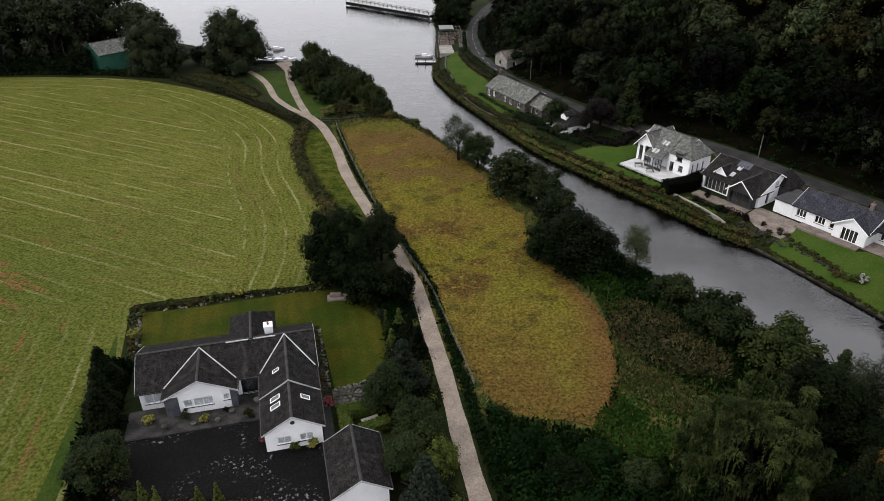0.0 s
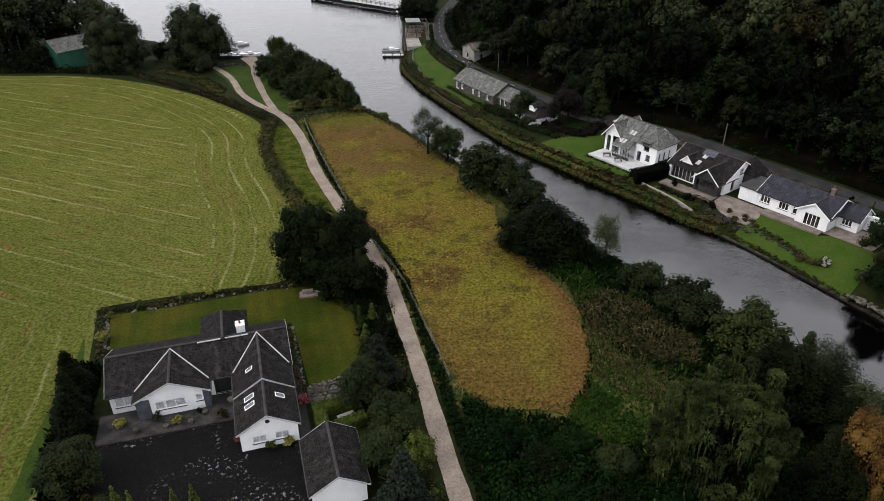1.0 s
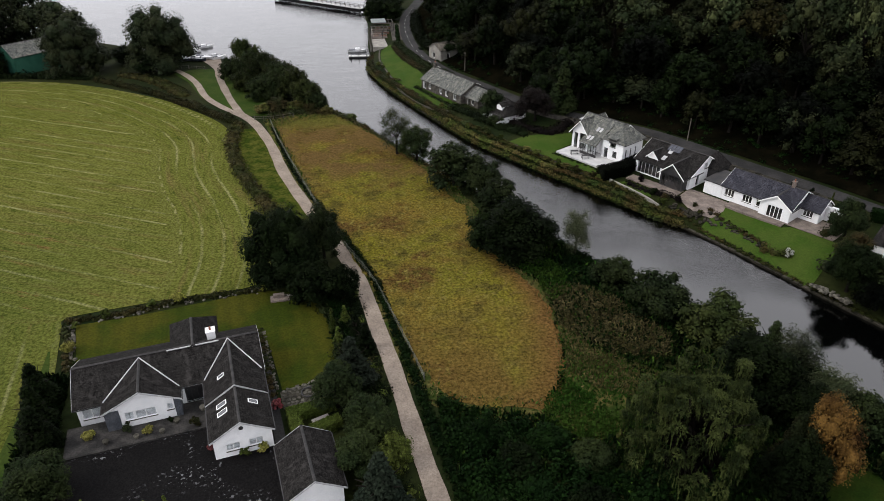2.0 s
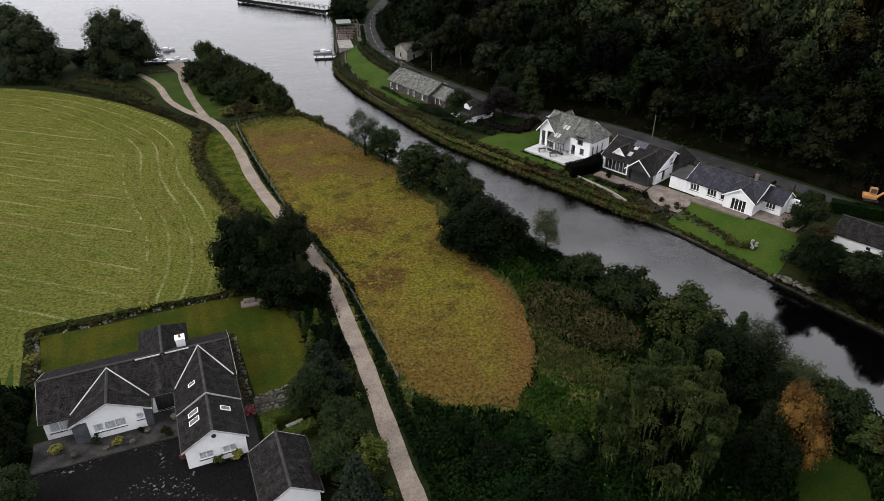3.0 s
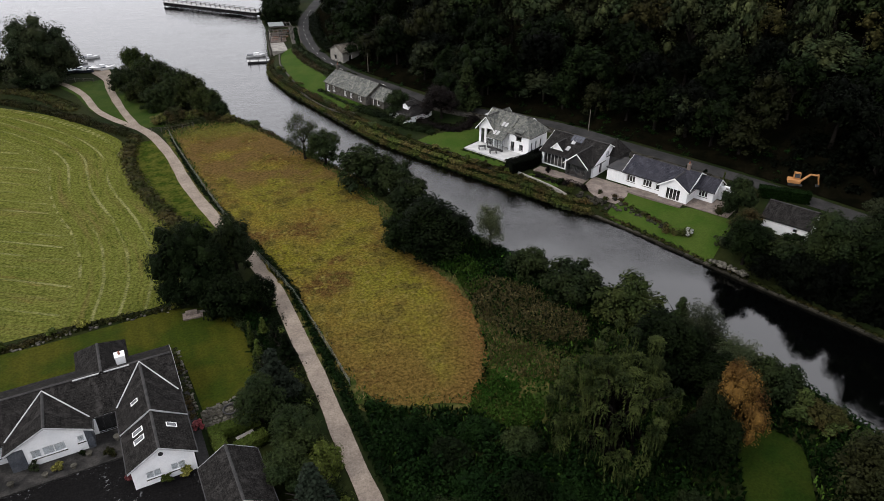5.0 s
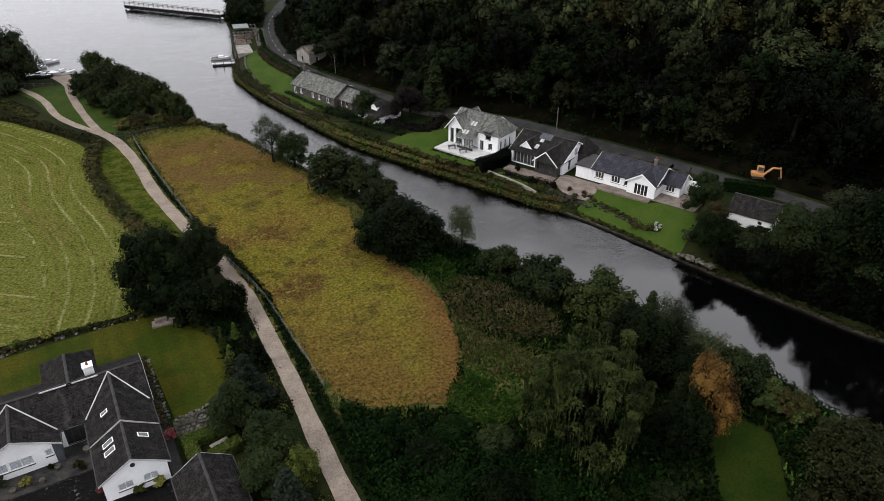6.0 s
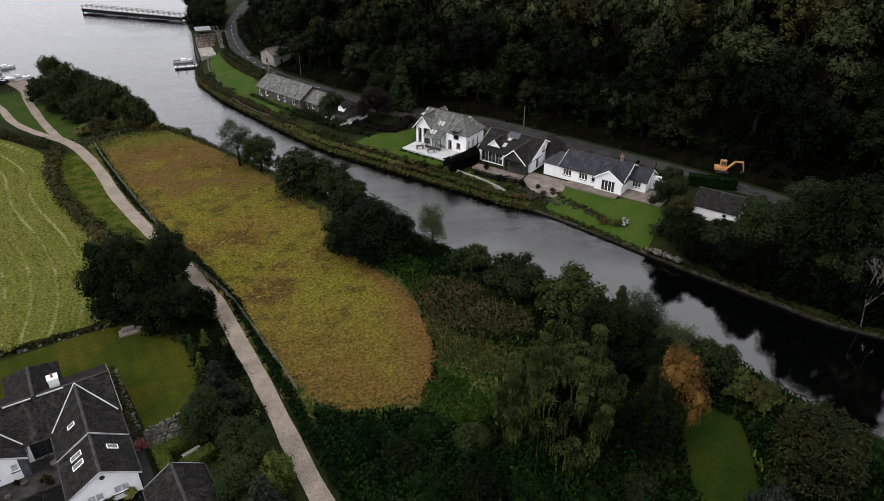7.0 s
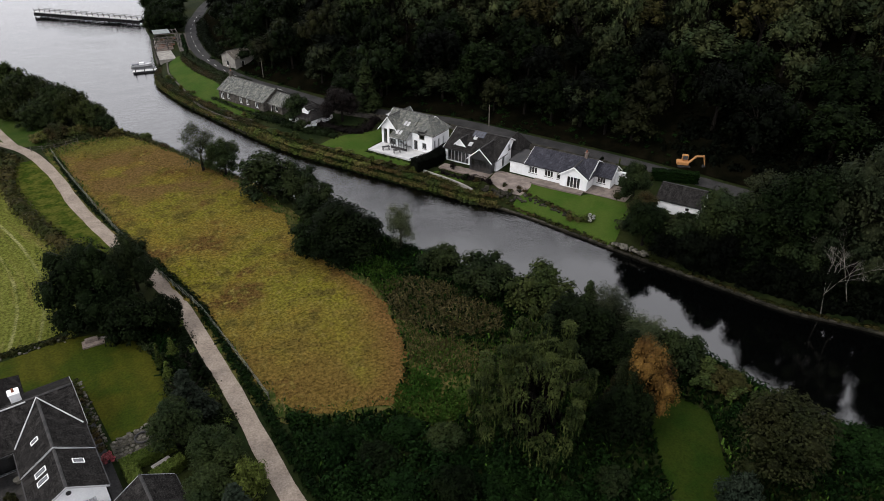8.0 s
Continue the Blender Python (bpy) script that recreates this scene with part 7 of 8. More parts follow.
def boat(x, y, turn, length, hull_mat, label, z=WATER_Z, cabin=True, category="boat"):
    t = thing("boat", label, category, Matrix.Translation((x, y, z)) @ Matrix.Rotation(radians(turn), 4, "Z"))
    w = length * 0.34
    bm = bmesh.new()
    rings = []
    for s, f in ((-0.5, 0.8), (-0.2, 1.0), (0.15, 0.95), (0.36, 0.6), (0.5, 0.06)):
        rings.append([bm.verts.new((s * length, w / 2 * f * q, zz + max(0, s) * 0.35)) for q, zz in ((-1.0, 0.55), (-0.7, -0.1), (0, -0.3), (0.7, -0.1), (1.0, 0.55))])
    for a, b2 in zip(rings[:-1], rings[1:]):
        for i in range(4):
            bm.faces.new((a[i], a[i + 1], b2[i + 1], b2[i]))
    bm.faces.new(rings[0])
    part("hull", bm, hull_mat, t)
    bm = bmesh.new()
    rim = []
    for s, f in ((-0.48, 0.72), (-0.2, 0.9), (0.15, 0.85), (0.36, 0.5), (0.46, 0.08)):
        rim.append([bm.verts.new((s * length, w / 2 * f * q, 0.5 + max(0, s) * 0.35)) for q in (-1, 1)])
    for a, b2 in zip(rim[:-1], rim[1:]):
        bm.faces.new((a[0], a[1], b2[1], b2[0]))
    part("deck", bm, M["boat"], t)
    if cabin:
        bm = boxes((-0.1 * length, 0.16 * length, -w * 0.28, w * 0.28, 0.5, 1.05))
        part("cabin", bm, M["boat"], t)
        part("windscreen", boxes((0.163 * length, 0.18 * length, -w * 0.26, w * 0.26, 0.65, 1.1)), M["sky_pane"], t)
    part("cover", boxes((-0.46 * length, -0.12 * length, -w * 0.3, w * 0.3, 0.52, 0.68)), M["navy"], t)
    return t


for i, (x, y, a, ln) in enumerate([(-52.4, 199.4, 12, 5.0), (-48.4, 198.6, -25, 5.4), (-46.2, 200.4, 20, 4.4), (-50.4, 202.2, 5, 4.6), (-49.8, 196.4, -8, 4.6), (-44.4, 198.6, 30, 4.0), (-53.6, 196.6, 10, 4.4), (-55.8, 199.4, -15, 4.8)]):
    boat(x, y, a, ln, M["boat"] if i % 2 else M["navy"], "small motor boat drawn up at the landing", max(gz(x, y), WATER_Z) + 0.3, i % 2 == 0)
for i, (x, y, a, ln) in enumerate([(-58.5, 209, 40, 5.2), (-55.5, 213.5, 15, 5.4), (-53.2, 219, 20, 5.6), (-60.5, 214, 60, 4.6)]):
    boat(x, y, a, ln, M["boat"], "white motor boat moored on the lake")
boat(-5.6, 209.6, 0, 5.6, M["boat"], "white motor boat moored beside a jetty")

pier = thing("pier", "long timber pier on piles with rails", "pier", Matrix.Translation((-4.0, 268.2, WATER_Z)) @ Matrix.Rotation(radians(139.5), 4, "Z"))
PL = 47
part("deck", boxes((0, PL, -1.3, 1.3, 1.5, 1.75)), M["pale_flag"], pier)
part("beam", boxes((0, PL, -1.2, -1.0, 0.3, 1.5)), M["wet_timber"], pier)
part("beam", boxes((0, PL, 1.0, 1.2, 0.3, 1.5)), M["wet_timber"], pier)
for i in range(20):
    for s in (-1.1, 1.1):
        bm = bmesh.new()
        tube(bm, (0.5 + i * 2.42, s, -1.5), (0.5 + i * 2.42, s, 2.75), 0.14, 0.12, 6)
        part("pile", bm, M["dark"], pier)
for s in (-1.25, 1.2):
    for z in (2.2, 2.65):
        part("rail", boxes((0, PL, s, s + 0.06, z, z + 0.09)), M["wood"], pier)
part("landing_stage", boxes((24, PL + 0.5, -2.3, -1.32, 0.5, 0.8)), M["dark"], pier)
jetty = thing("jetty", "dark floating timber jetty with pale deck", "jetty", Matrix.Translation((-1.6, 202.4, WATER_Z)) @ Matrix.Rotation(radians(178), 4, "Z"))
part("deck", boxes((0, 6.4, -0.8, 0.8, 0.4, 0.55)), M["pale_flag"], jetty)
part("float", boxes((0.1, 6.3, -0.75, 0.75, -0.3, 0.395)), M["dark"], jetty)
for i in range(3):
    bm = bmesh.new()
    tube(bm, (1.0 + i * 2.3, 0.9, -1), (1.0 + i * 2.3, 0.9, 1.3), 0.1, 0.1, 6)
    part("mooring_post", bm, M["dark"], jetty)

# lakeside terrace with open timber shelters
bm = bmesh.new()
slab(bm, [(-0.6, 201.9, 1.42), (5.4, 202.4, 1.42), (5.8, 209.4, 1.42), (5.9, 226.4, 1.42), (-1.3, 226.0, 1.42), (-1.0, 209.0, 1.42)], 2.6)
tagged(sheet("pub_yard", [(5.2, 207), (8.3, 207.5), (7.9, 214), (8.4, 230), (5, 231), (5, 226)], 0.12, 0.8, M["stone_wall"], False), "dark gravel between terrace and lane", "yard", kind="structure")
tagged(part("pub_terrace", bm, M["pale_stone"]), "pale paved lakeside terrace", "terrace", kind="structure")
banked_wall("terrace_wall", "stone wall round the lakeside terrace", [(-0.95, 202.5), (-1.35, 210), (-1.7, 226)], 0.5, -2.2, 1.6, M["stone_wall"])


def shelter(x, y, turn, w, d, tall, label):
    t = thing("shelter", label, "shelter", Matrix.Translation((x, y, 1.42)) @ Matrix.Rotation(radians(turn), 4, "Z"))
    part("floor", boxes((-w / 2, w / 2, -d / 2, d / 2, -0.5, 0.3)), M["pink_flag"], t)
    for sx in (-1, 0, 1):
        for sy in (-1, 1):
            part("post", boxes((sx * (w / 2 - 0.1) - 0.09, sx * (w / 2 - 0.1) + 0.09, sy * (d / 2 - 0.1) - 0.09, sy * (d / 2 - 0.1) + 0.09, 0.3, tall)), M["dark"], t)
    for sy in (-1, 1):
        part("beam", boxes((-w / 2, w / 2, sy * (d / 2 - 0.1) - 0.1, sy * (d / 2 - 0.1) + 0.1, tall, tall + 0.22)), M["wood"], t)
    for i in range(6):
        u = -w / 2 + 0.2 + i * (w - 0.4) / 5
        part("rafter", boxes((u - 0.06, u + 0.06, -d / 2, d / 2, tall + 0.224, tall + 0.36)), M["wood"], t)
    return t


shelter(2.2, 215.2, 4, 6.6, 5.6, 2.4, "open dark timber shelter on the lakeside")
lodge = shelter(2.6, 222.6, 4, 6.6, 5.6, 2.9, "open timber shelter with a grey sheet roof on the lakeside")
part("roof_sheet", boxes((-3.6, 1.0, -3.0, 3.0, 3.27, 3.36)), M["grey_sheet"], lodge, "grey sheet roof")


def table(x, y, z, label="weathered garden table with reddish benches"):
    t = thing("picnic_table", label, "table", Matrix.Translation((x, y, z)), "terrace tables")
    part("tabletop", boxes((-0.9, 0.9, -0.4, 0.4, 0.7, 0.78)), M["wood"], t)
    for s in (-1, 1):
        part("bench", boxes((-0.9, 0.9, s * 0.75 - 0.15, s * 0.75 + 0.15, 0.4, 0.46)), M["terracotta"], t, "reddish bench")
        part("trestle", boxes((s * 0.6 - 0.05, s * 0.6 + 0.05, -0.85, 0.85, 0.0, 0.05), (s * 0.6 - 0.05, s * 0.6 + 0.05, -0.06, 0.06, 0.05, 0.7)), M["wood"], t)


for x, y in ((0.4, 213.8), (2.8, 214.2), (0.8, 216.6), (3.6, 216.8), (0.6, 221.4), (3.4, 221.8), (1.2, 224.2), (4.2, 224.4)):
    table(x, y, 1.72)

# ---------------------------------------------------------------- lane: lines, poles, digger, vans
pts = flow(ROAD[3:9], 1.0)
V, F = [], []
for i in range(0, len(pts) - 3, 6):
    a, b2 = pts[i], pts[i + 2]
    d = (b2 - a).normalized()
    nn = Vector((-d.y, d.x)) * 0.05
    k = len(V)
    for q in (a - nn, b2 - nn, b2 + nn, a + nn):
        V.append((q.x, q.y, gz(q.x, q.y) + 0.095))
    F.append((k, k + 1, k + 2, k + 3))
tagged(new("road_marking", quads("road_marking", V, F, M["paint_line"])), "broken white centre line on the lane", "road marking", kind="structure")


def pole(x, y, tall):
    t = thing("utility_pole", "slim grey wooden utility pole beside the lane", "pole", Matrix.Translation((x, y, gz(x, y))))
    bm = bmesh.new()
    tube(bm, (0, 0, -0.5), (0, 0, tall), 0.13, 0.09, 8)
    part("shaft", bm, M["wood"], t)


pole(59.4, 118.6, 4.6)
pole(22.6, 171.5, 5.0)

dig = thing("excavator", "orange tracked excavator standing on the lane side", "excavator", Matrix.Translation((82.4, 86.6, gz(82.4, 86.6) + 0.03)) @ Matrix.Rotation(radians(-35), 4, "Z") @ Matrix.Diagonal((0.85, 0.85, 0.85, 1)))
for s in (-1, 1):
    bm = boxes((-1.3, 1.3, s * 0.75 - 0.22, s * 0.75 + 0.22, 0.0, 0.62))
    bmesh.ops.bevel(bm, geom=list(bm.edges), offset=0.12, segments=2, affect="EDGES")
    part("track", bm, M["rubber"], dig)
bm = boxes((-1.5, 0.9, -0.95, 0.95, 0.66, 1.3))
bmesh.ops.bevel(bm, geom=list(bm.edges), offset=0.08, segments=2, affect="EDGES")
part("body", bm, M["digger"], dig)
bm = boxes((-0.5, 0.75, -0.02, 0.9, 1.3, 2.55))
bmesh.ops.bevel(bm, geom=list(bm.edges), offset=0.1, segments=2, affect="EDGES")
cab = part("cab", bm, M["digger"], dig)
part("cab_window", boxes((-0.35, 0.6, 0.905, 0.93, 1.6, 2.4), (0.755, 0.775, 0.1, 0.8, 1.6, 2.4), (-0.35, 0.6, -0.05, -0.025, 1.6, 2.4)), M["sky_pane"], cab)
bm = bmesh.new()
tube(bm, (0.8, -0.4, 1.1), (2.2, -0.4, 2.7), 0.24, 0.22, 6)
tube(bm, (2.2, -0.4, 2.7), (3.7, -0.4, 2.75), 0.22, 0.18, 6)
part("boom", bm, M["digger"], dig)
bm = bmesh.new()
tube(bm, (3.6, -0.4, 2.95), (4.1, -0.4, 0.9), 0.2, 0.13, 6)
part("arm", bm, M["digger"], dig)
bm = bmesh.new()
box(bm, 3.6, 4.25, -0.75, -0.05, 0.3, 0.9)
bmesh.ops.bevel(bm, geom=list(bm.edges), offset=0.08, segments=1, affect="EDGES")
part("bucket", bm, M["rubber"], dig)
bm = bmesh.new()
tube(bm, (1.0, -0.15, 1.2), (2.3, -0.15, 2.3), 0.07, 0.05, 6)
part("ram", bm, M["metal"], dig)


def van(x, y, turn, label):
    t = thing("van", label, "van", Matrix.Translation((x, y, gz(x, y) + 0.03)) @ Matrix.Rotation(radians(turn), 4, "Z"))
    bm = bmesh.new()
    prof = [(-2.3, 0.35), (2.3, 0.35), (2.35, 0.95), (1.5, 1.15), (0.9, 1.9), (-2.25, 1.95)]
    A = [bm.verts.new((px, -0.9, pz)) for px, pz in prof]
    B = [bm.verts.new((px, 0.9, pz)) for px, pz in prof]
    bm.faces.new(A), bm.faces.new(B[::-1])
    for i in range(6):
        bm.faces.new((A[i], B[i], B[(i + 1) % 6], A[(i + 1) % 6]))
    bmesh.ops.bevel(bm, geom=list(bm.edges), offset=0.07, segments=2, affect="EDGES")
    part("body", bm, M["boat"], t)
    bm = bmesh.new()
    slab(bm, [(1.42, -0.75, 1.24), (1.42, 0.75, 1.24), (0.98, 0.75, 1.83), (0.98, -0.75, 1.83)], 0.02)
    part("windscreen", bm, M["sky_pane"], t)
    for sx in (-1.45, 1.45):
        for sy in (-0.82, 0.82):
            bm = bmesh.new()
            tube(bm, (sx, sy - 0.1, 0.34), (sx, sy + 0.1, 0.34), 0.34, 0.34, 12)
            part("wheel", bm, M["rubber"], t)


van(90.2, 70.0, -62, "white van parked under the trees")
van(92.6, 67.4, -62, "white van parked under the trees")


def bare_tree(x, y, tall, seed):
    """A dead tree: pale trunk with forking bare limbs."""
    t = thing("dead_tree", "pale bare dead tree on the river bank", "tree", Matrix.Translation((x, y, gz(x, y) - 0.2)))
    r2 = random.Random(seed)
    bm = bmesh.new()

    def grow(p, d, ln, r, depth):
        q = p + d * ln
        tube(bm, p, q, r, r * 0.65, 6)
        if depth:
            for _ in range(r2.choice((2, 3))):
                nd = (d + Vector((r2.uniform(-0.75, 0.75), r2.uniform(-0.75, 0.75), r2.uniform(-0.1, 0.5)))).normalized()
                grow(q, nd, ln * r2.uniform(0.55, 0.8), r * 0.6, depth - 1)
    grow(Vector((0, 0, 0)), Vector((r2.uniform(-0.3, 0.3), r2.uniform(-0.3, 0.3), 1)).normalized(), tall * 0.34, 0.08, 5)
    part("limbs", bm, M["pale_bark"], t)


bare_tree(72.4, 47.0, 10.0, 3)
bare_tree(75.2, 45.4, 12.0, 8)
bare_tree(78.0, 46.5, 7.0, 5)

# ---------------------------------------------------------------- the bungalow's garden
for x, y, s, lv, lab in [(-16.5, 57.3, 1.3, "yellow", "round yellow-green shrub on the terrace"), (-11.0, 56.1, 1.1, "yellow", "yellow-green shrub in a pot on the terrace"),
                         (-12.9, 57.0, 1.1, "grey", "grey-green shrub beside the white wall"), (-8.8, 57.0, 0.7, "dark", "small dark conifer by the white wall"),
                         (-6.5, 55.6, 1.2, "bronze", "bronze shrub at the terrace edge"), (-4.9, 51.4, 1.2, "red", "pink flowering shrub against the gable"),
                         (-2.0, 49.8, 1.0, "light", "shrub against the white gable"), (-0.4, 49.8, 1.1, "yellow", "yellow shrub against the white gable"),
                         (1.7, 55.2, 1.2, "red", "red flowering shrub beside the wing"), (-19.9, 73.0, 1.7, "yellow", "clipped yellow-green ball shrub"),
                         (-7.4, 79.5, 1.6, "yellow", "yellow flowering shrub on the garden wall"), (3.3, 78.3, 1.3, "yellow", "pale yellow round shrub by the wall"),
                         (-18.6, 49.4, 2.2, "purple", "dark red-leaved shrub beside the yard"), (-10.9, 79.3, 1.2, "light", "pale shrub on the garden wall"),
                         (-16.2, 78.8, 1.2, "light", "pale shrub on the garden wall"), (-19.6, 77.6, 1.0, "light", "pale shrub at the garden's end")]:
    X, Y = local(TH, x, y)
    plant("shrub", X, Y, s * 0.95, s * 1.15, lv, lab, "shrub", z=0.1)
for x, y, h, w in [(-15.9, 47.3, 2.4, 1.1), (-14.6, 46.6, 2.2, 0.9), (-10.9, 45.6, 2.2, 1.0), (-9.2, 45.2, 2.6, 1.1)]:
    X, Y = local(TH, x, y)
    plant("column", X, Y, h, w, "light", "small clipped green conifer by the yard", "conifer", z=0.0)


def pot(x, y, s, label="grey stone planter on the terrace"):
    X, Y = local(TH, x, y)
    t = thing("planter", label, "planter", Matrix.Translation((X, Y, 0.16)))
    bm = bmesh.new()
    tube(bm, (0, 0, 0), (0, 0, 0.4 * s), 0.22 * s, 0.32 * s, 10)
    tube(bm, (0, 0, 0.4 * s), (0, 0, 0.46 * s), 0.36 * s, 0.36 * s, 10)
    part("bowl", bm, M["stone"], t)


for x, y, s in ((-14.8, 55.9, 0.9), (-12.0, 55.7, 0.8), (-8.2, 56.6, 0.9), (-9.6, 55.6, 0.8), (-5.6, 57.6, 1.0)):
    pot(x, y, s)
part_t = thing("garden_bench", "low stone seat with driftwood beside the lawn", "seat", Matrix.Translation((*local(TH, 5.2, 75.6), 0.05)) @ Matrix.Rotation(radians(8), 4, "Z"))
part("slab", boxes((-1.5, 0.9, -0.8, 0.6, 0, 0.22), (-1.1, 0.3, -0.1, 0.5, 0.224, 0.6)), M["pink_flag"], part_t)
bm = bmesh.new()
tube(bm, (0.6, 0.2, 0.3), (2.0, 0.0, 0.25), 0.16, 0.12, 7)
tube(bm, (2.0, 0.0, 0.25), (3.2, -0.2, 0.12), 0.12, 0.05, 7)
part("driftwood", bm, M["pale_bark"], part_t)
patio = thing("stone_patio", "rough grey stone patio with two ring beds beside the lawn", "patio", pose(0, 0, 0, 0, 0, TH))
part("bed", boxes((2.3, 8.9, 54.9, 57.7, -0.3, 0.06)), M["dark_stone"], patio, "dark mortar bed")
rp = random.Random(8)
flag = bmesh.new()
ring = [flag.verts.new((0.5 * math.cos(a) * (1 + 0.12 * math.sin(3 * a)), 0.5 * math.sin(a), 0)) for a in [i * 6.2832 / 7 for i in range(7)]]
crown = [flag.verts.new((v.co.x * 0.88, v.co.y * 0.88, 0.07)) for v in ring]
for i in range(7):
    flag.faces.new((ring[i], ring[(i + 1) % 7], crown[(i + 1) % 7], crown[i]))
flag.faces.new(crown)
FLAG = bpy.data.meshes.new("flagstone")
flag.to_mesh(FLAG)
flag.free()
FLAG.materials.append(M["stone"])
for i in range(13):
    for j in range(6):
        px, py = 2.6 + i * 0.5 + rp.uniform(-0.08, 0.08) + (j % 2) * 0.22, 55.15 + j * 0.47 + rp.uniform(-0.06, 0.06)
        ob = part("flagstone", FLAG, None, patio)
        ob.matrix_basis = Matrix.Translation((px, py, 0.055)) @ Matrix.Rotation(rp.uniform(0, 6.28), 4, "Z") @ Matrix.Diagonal((rp.uniform(0.4, 0.56), rp.uniform(0.38, 0.5), rp.uniform(0.7, 1.3), 1))
for cx in (5.2, 6.9):
    bm = bmesh.new()
    for i in range(16):
        a, b2 = i * 0.3927, (i + 1) * 0.3927
        tube(bm, (cx + 0.75 * math.cos(a), 56.5 + 0.75 * math.sin(a), 0.22), (cx + 0.75 * math.cos(b2), 56.5 + 0.75 * math.sin(b2), 0.22), 0.09, 0.09, 6)
    part("ring_edging", bm, M["dark"], patio, "dark ring edging")
bench = thing("stone_bench", "pale stone bench inside the box hedge", "bench", Matrix.Translation((*local(TH, 5.6, 51.9), 0)) @ Matrix.Rotation(radians(26), 4, "Z"))
part("seat", boxes((-0.9, 0.9, -0.25, 0.25, 0.36, 0.48)), M["pale_stone"], bench)
for s in (-0.65, 0.65):
    part("support", boxes((s - 0.12, s + 0.12, -0.2, 0.2, -0.05, 0.356)), M["pale_stone"], bench)
step = thing("terrace_edge", "pale stone coping along the terrace edge", "coping", pose(0, 0, 0, 0, 0, TH))
for i in range(13):
    part("coping_stone", boxes((-18.6 + i * 1.05, -17.58 + i * 1.05, 54.86, 55.09, -0.2, 0.24)), M["flag"], step)
for i, (dx, dy) in enumerate(((-74.4, 96.6), (-71.6, 96.4))):
    X, Y = local(RV, dx, dy)
    t = thing("garden_table", "dark garden table on the pale terrace", "table", Matrix.Translation((X, Y, 1.2)), "villa tables")
    part("tabletop", boxes((-0.7, 0.7, -0.4, 0.4, 0.7, 0.75)), M["dark"], t)
    for sx in (-0.6, 0.6):
        for sy in (-0.3, 0.3):
            part("leg", boxes((sx - 0.04, sx + 0.04, sy - 0.04, sy + 0.04, 0, 0.7)), M["dark"], t)
for i, (dx, dy, h, w, lv) in enumerate([(-39.2, 110.2, 1.6, 1.3, "dark"), (-36.4, 110.2, 1.6, 1.3, "dark"), (-31.2, 108.2, 2.0, 1.7, "mid"), (-28.4, 109.2, 2.2, 1.9, "dark")]):
    X, Y = local(RV, dx, dy)
    plant("shrub", X, Y, h, w, lv, "clipped dark round shrub by the lane", "shrub")
plant("shrub", *local(RV, -31.2, 92.9), 1.2, 1.6, "blossom", "white-flowering bush on the river lawn", "shrub")
for x, y, h, w in ((47.2, 40.4, 1.8, 3.0), (49.4, 38.2, 1.6, 2.8), (51.6, 36.4, 1.5, 2.6), (49.0, 42.4, 2.2, 3.2), (53.2, 33.6, 1.4, 2.6), (51.2, 40.2, 1.5, 2.4)):
    plant("shrub", x, y, h, w, "olive", "low olive-green shrub on the near river bank", "shrub", group="near bank shrubs")
rk = random.Random(31)
BANK = flow([(0.6, 186), (4.0, 171.2), (10.4, 155.4), (15.8, 142.4), (20.0, 133.0), (24.0, 126.2), (32.4, 113.8), (38.4, 105.6), (43.6, 98.2), (47.8, 93.2)], 2.3)
for i, p in enumerate(BANK):
    if rk.random() < 0.72:
        k = rk.randrange(5)
        plant("shrub", p.x + rk.uniform(-0.8, 0.8), p.y + rk.uniform(-0.8, 0.8), rk.uniform(0.7, 1.7), rk.uniform(1.2, 2.4), ("olive", "bank", "bronze", "light", "hedge")[k],
              ("olive-green shrub on the river bank", "brown and green shrub on the river bank", "rust-brown shrub on the river bank", "green shrub on the river bank", "yellowing shrub on the river bank")[k], "shrub", group="river bank shrubs")
for dx, dy, h, w, lv, lab in [(-48.0, 95.2, 0.7, 1.3, "bronze", "brown plants in a stone ring on the gravel"), (-50.6, 94.4, 1.1, 1.6, "purple", "dark red shrub beside the gravel"),
                              (-46.2, 94.0, 0.8, 1.2, "hedge", "low shrub beside the gravel"), (-52.6, 93.6, 1.3, 1.8, "bronze", "rust-brown shrub above the river"), (-59.0, 96.0, 1.4, 1.5, "purple", "dark red shrub on the stone terrace"), (-55.0, 94.0, 1.3, 1.8, "dark", "dark shrub above the river")]:
    X, Y = local(RV, dx, dy)
    plant("shrub", X, Y, h, w, lv, lab, "shrub")
plant("column", *local(RV, -32.4, 108.0), 3.2, 1.1, "light", "slim yellow-green conifer behind the bungalow", "conifer")
NEAR_BANK = [(4.5, 53), (16, 50), (20, 60), (21, 74), (16, 83), (19.5, 96), (27, 84), (37, 70), (45, 58.5), (51, 49.5), (53.5, 39.5), (57, 31), (66, 23), (58, 8), (34, 8), (10, 18), (6, 42)]
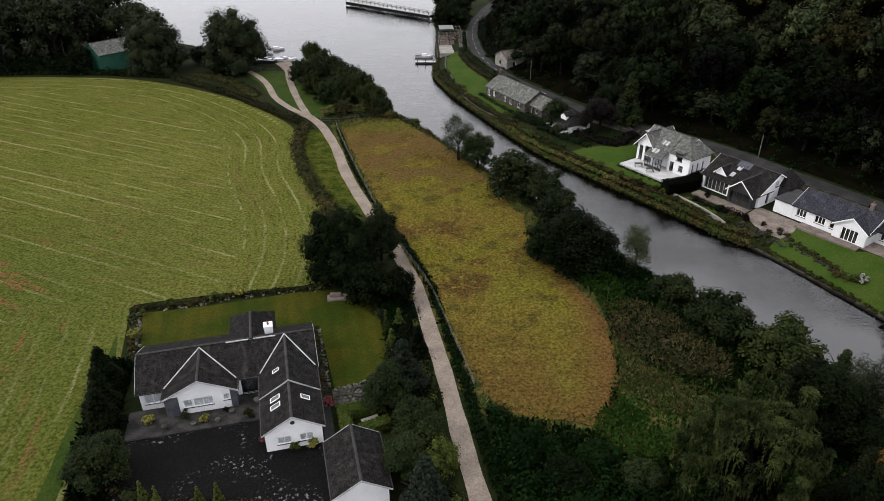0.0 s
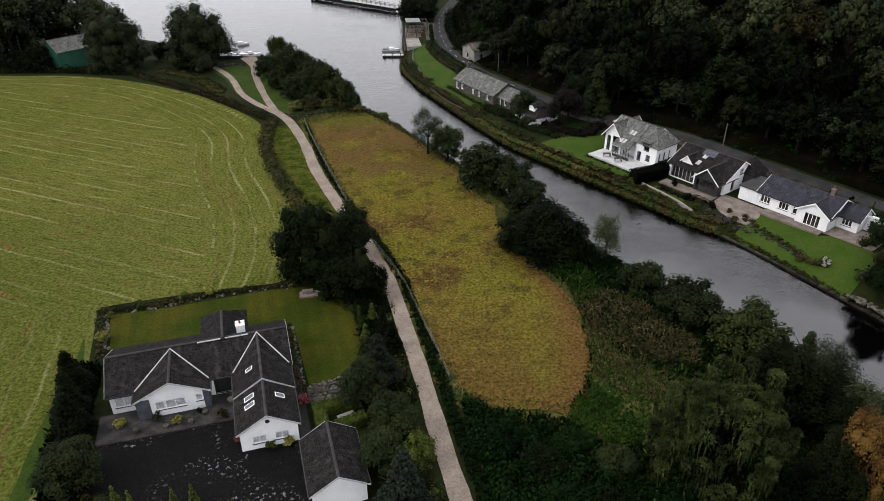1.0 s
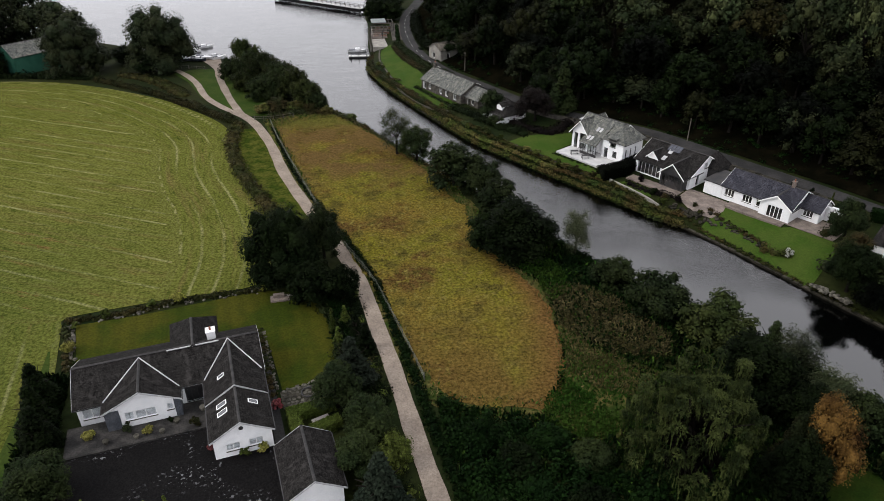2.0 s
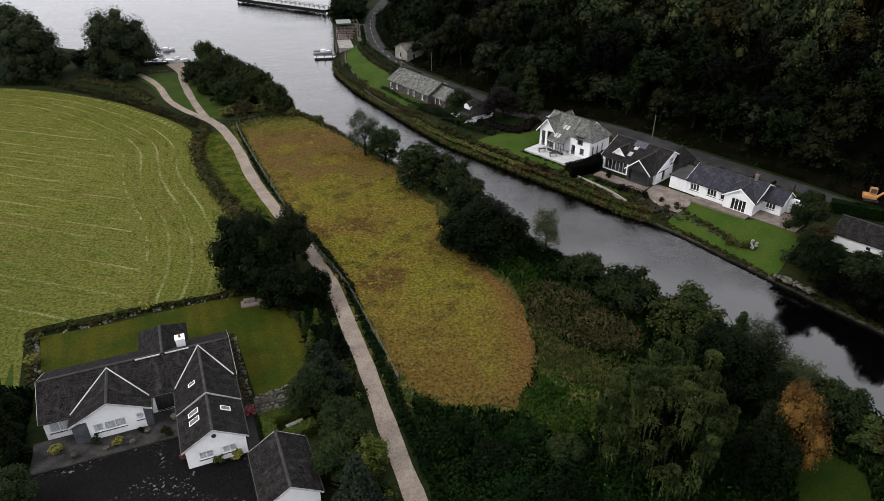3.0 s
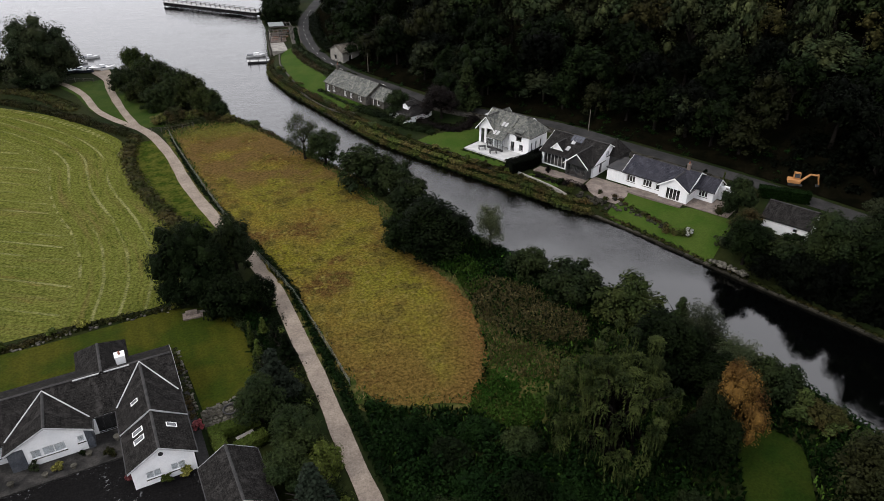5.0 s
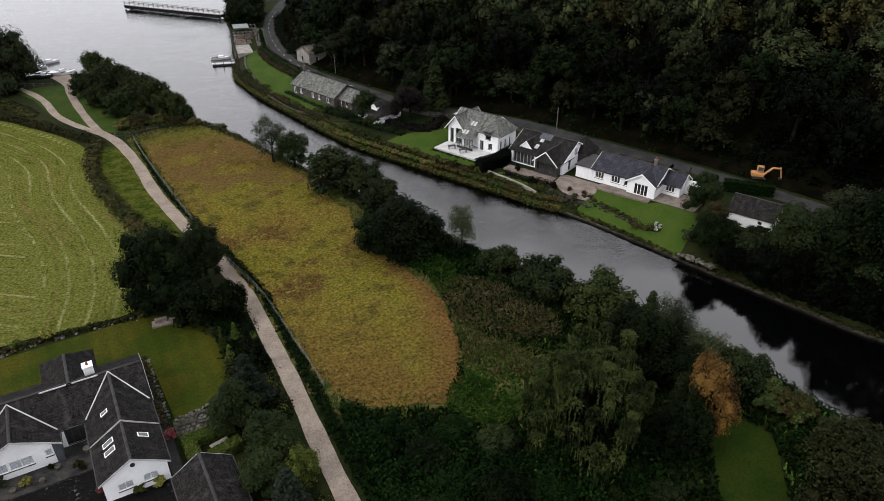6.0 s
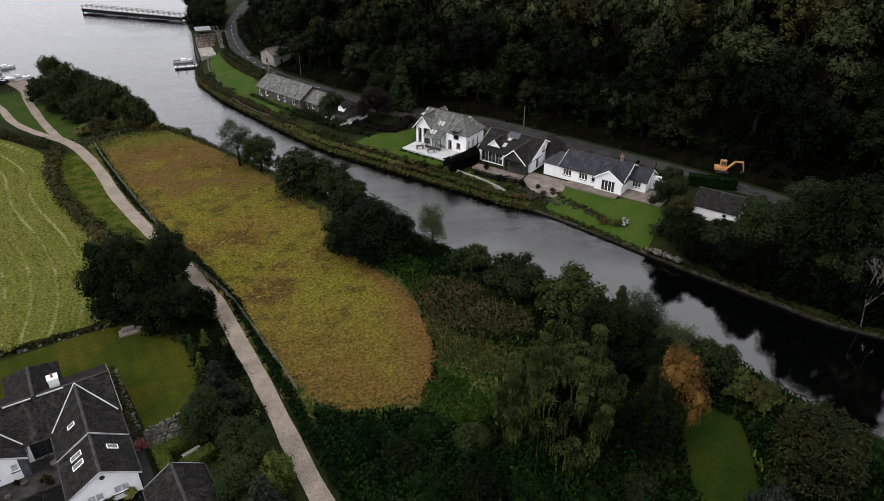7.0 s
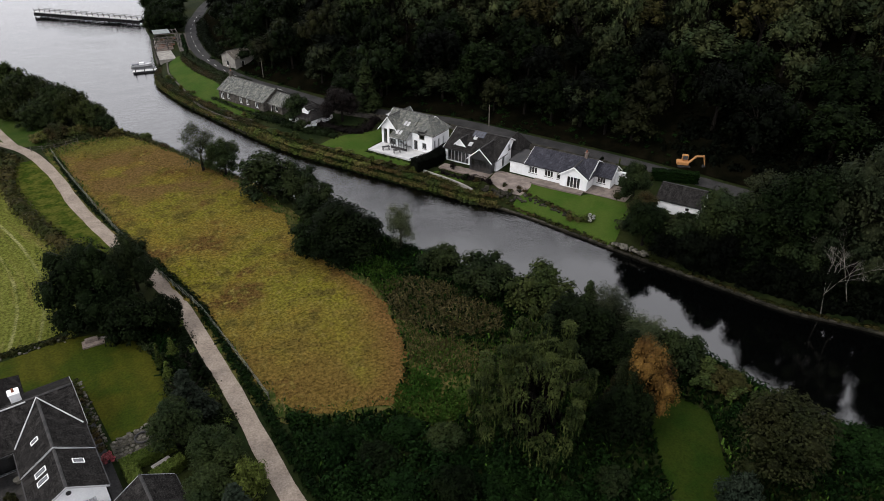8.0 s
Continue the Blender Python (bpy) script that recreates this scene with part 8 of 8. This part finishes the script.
tufts("rough_grass", NEAR_BANK, 26000, 0.55, 0.16, "nettle", "dark rank grass and nettles", 61, 0.5, holes=[rounded(GLADE), RANK])
tufts("rough_grass", NEAR_BANK, 5000, 0.5, 0.12, "blade", "green rank grass and nettles", 62, 0.5, holes=[rounded(GLADE), RANK])
tufts("lawn_edge", [(-32, 141), (-24, 146), (-12, 149), (-6, 140), (-13, 136), (-24, 139)], 900, 0.22, 0.08, "olive_hay", "rough grass at the meadow head", 63, 0.5, holes=[PATHSIDE])
GARDEN = [local(TH, *p) for p in ((8.6, 49), (9.6, 49), (11.5, 58), (12.5, 70), (10.5, 78), (5, 80), (10, 72), (9.6, 60), (8.8, 58.5))]
tufts("garden_growth", GARDEN, 7000, 0.5, 0.14, "nettle", "dark ground cover under the garden trees", 64, 0.5)
tufts("garden_growth", [(-39, 62), (-36, 46), (-33, 40), (-30, 41), (-33, 50), (-35.5, 61)], 3500, 0.5, 0.14, "nettle", "dark ground cover under the conifers", 65, 0.5)
BORDER = [(-6.4, 76), (-4.2, 76), (-2.9, 67), (-1.9, 61), (-0.7, 55), (0.5, 47.5), (1.8, 41.5), (3.0, 34), (-1, 34), (-2.6, 44), (-5.4, 54), (-6, 62), (-7, 70)]
thicket("border_growth", BORDER, 150, 1.1, 0.15, "dark", "dark shrubs and ground cover beside the footpath", 78, 50, "shrubbery")
thicket("border_growth", BORDER, 26, 0.9, 0.13, "light", "light green shrubs beside the footpath", 79, 50, "shrubbery")
thicket("border_growth", BORDER, 22, 0.8, 0.13, "bronze", "rust-brown ferns beside the footpath", 80, 50, "shrubbery")
rb = random.Random(77)
for i, (x, y) in enumerate([(8.5, 47), (11.5, 44), (15, 46.5), (18.5, 43.5), (12.5, 39.5), (17, 38), (21, 36), (9.5, 37), (14, 33.5), (20, 31), (25, 32.5), (30.5, 33), (10.5, 30), (33, 47.5), (31, 51)]):
    plant("bush", x, y, rb.uniform(1.8, 3.4), rb.uniform(3.0, 4.6), ("nettle", "dark", "nettle", "mid")[i % 4], "wild bush in the bramble thicket", "bush", i % 3, "thicket bushes")
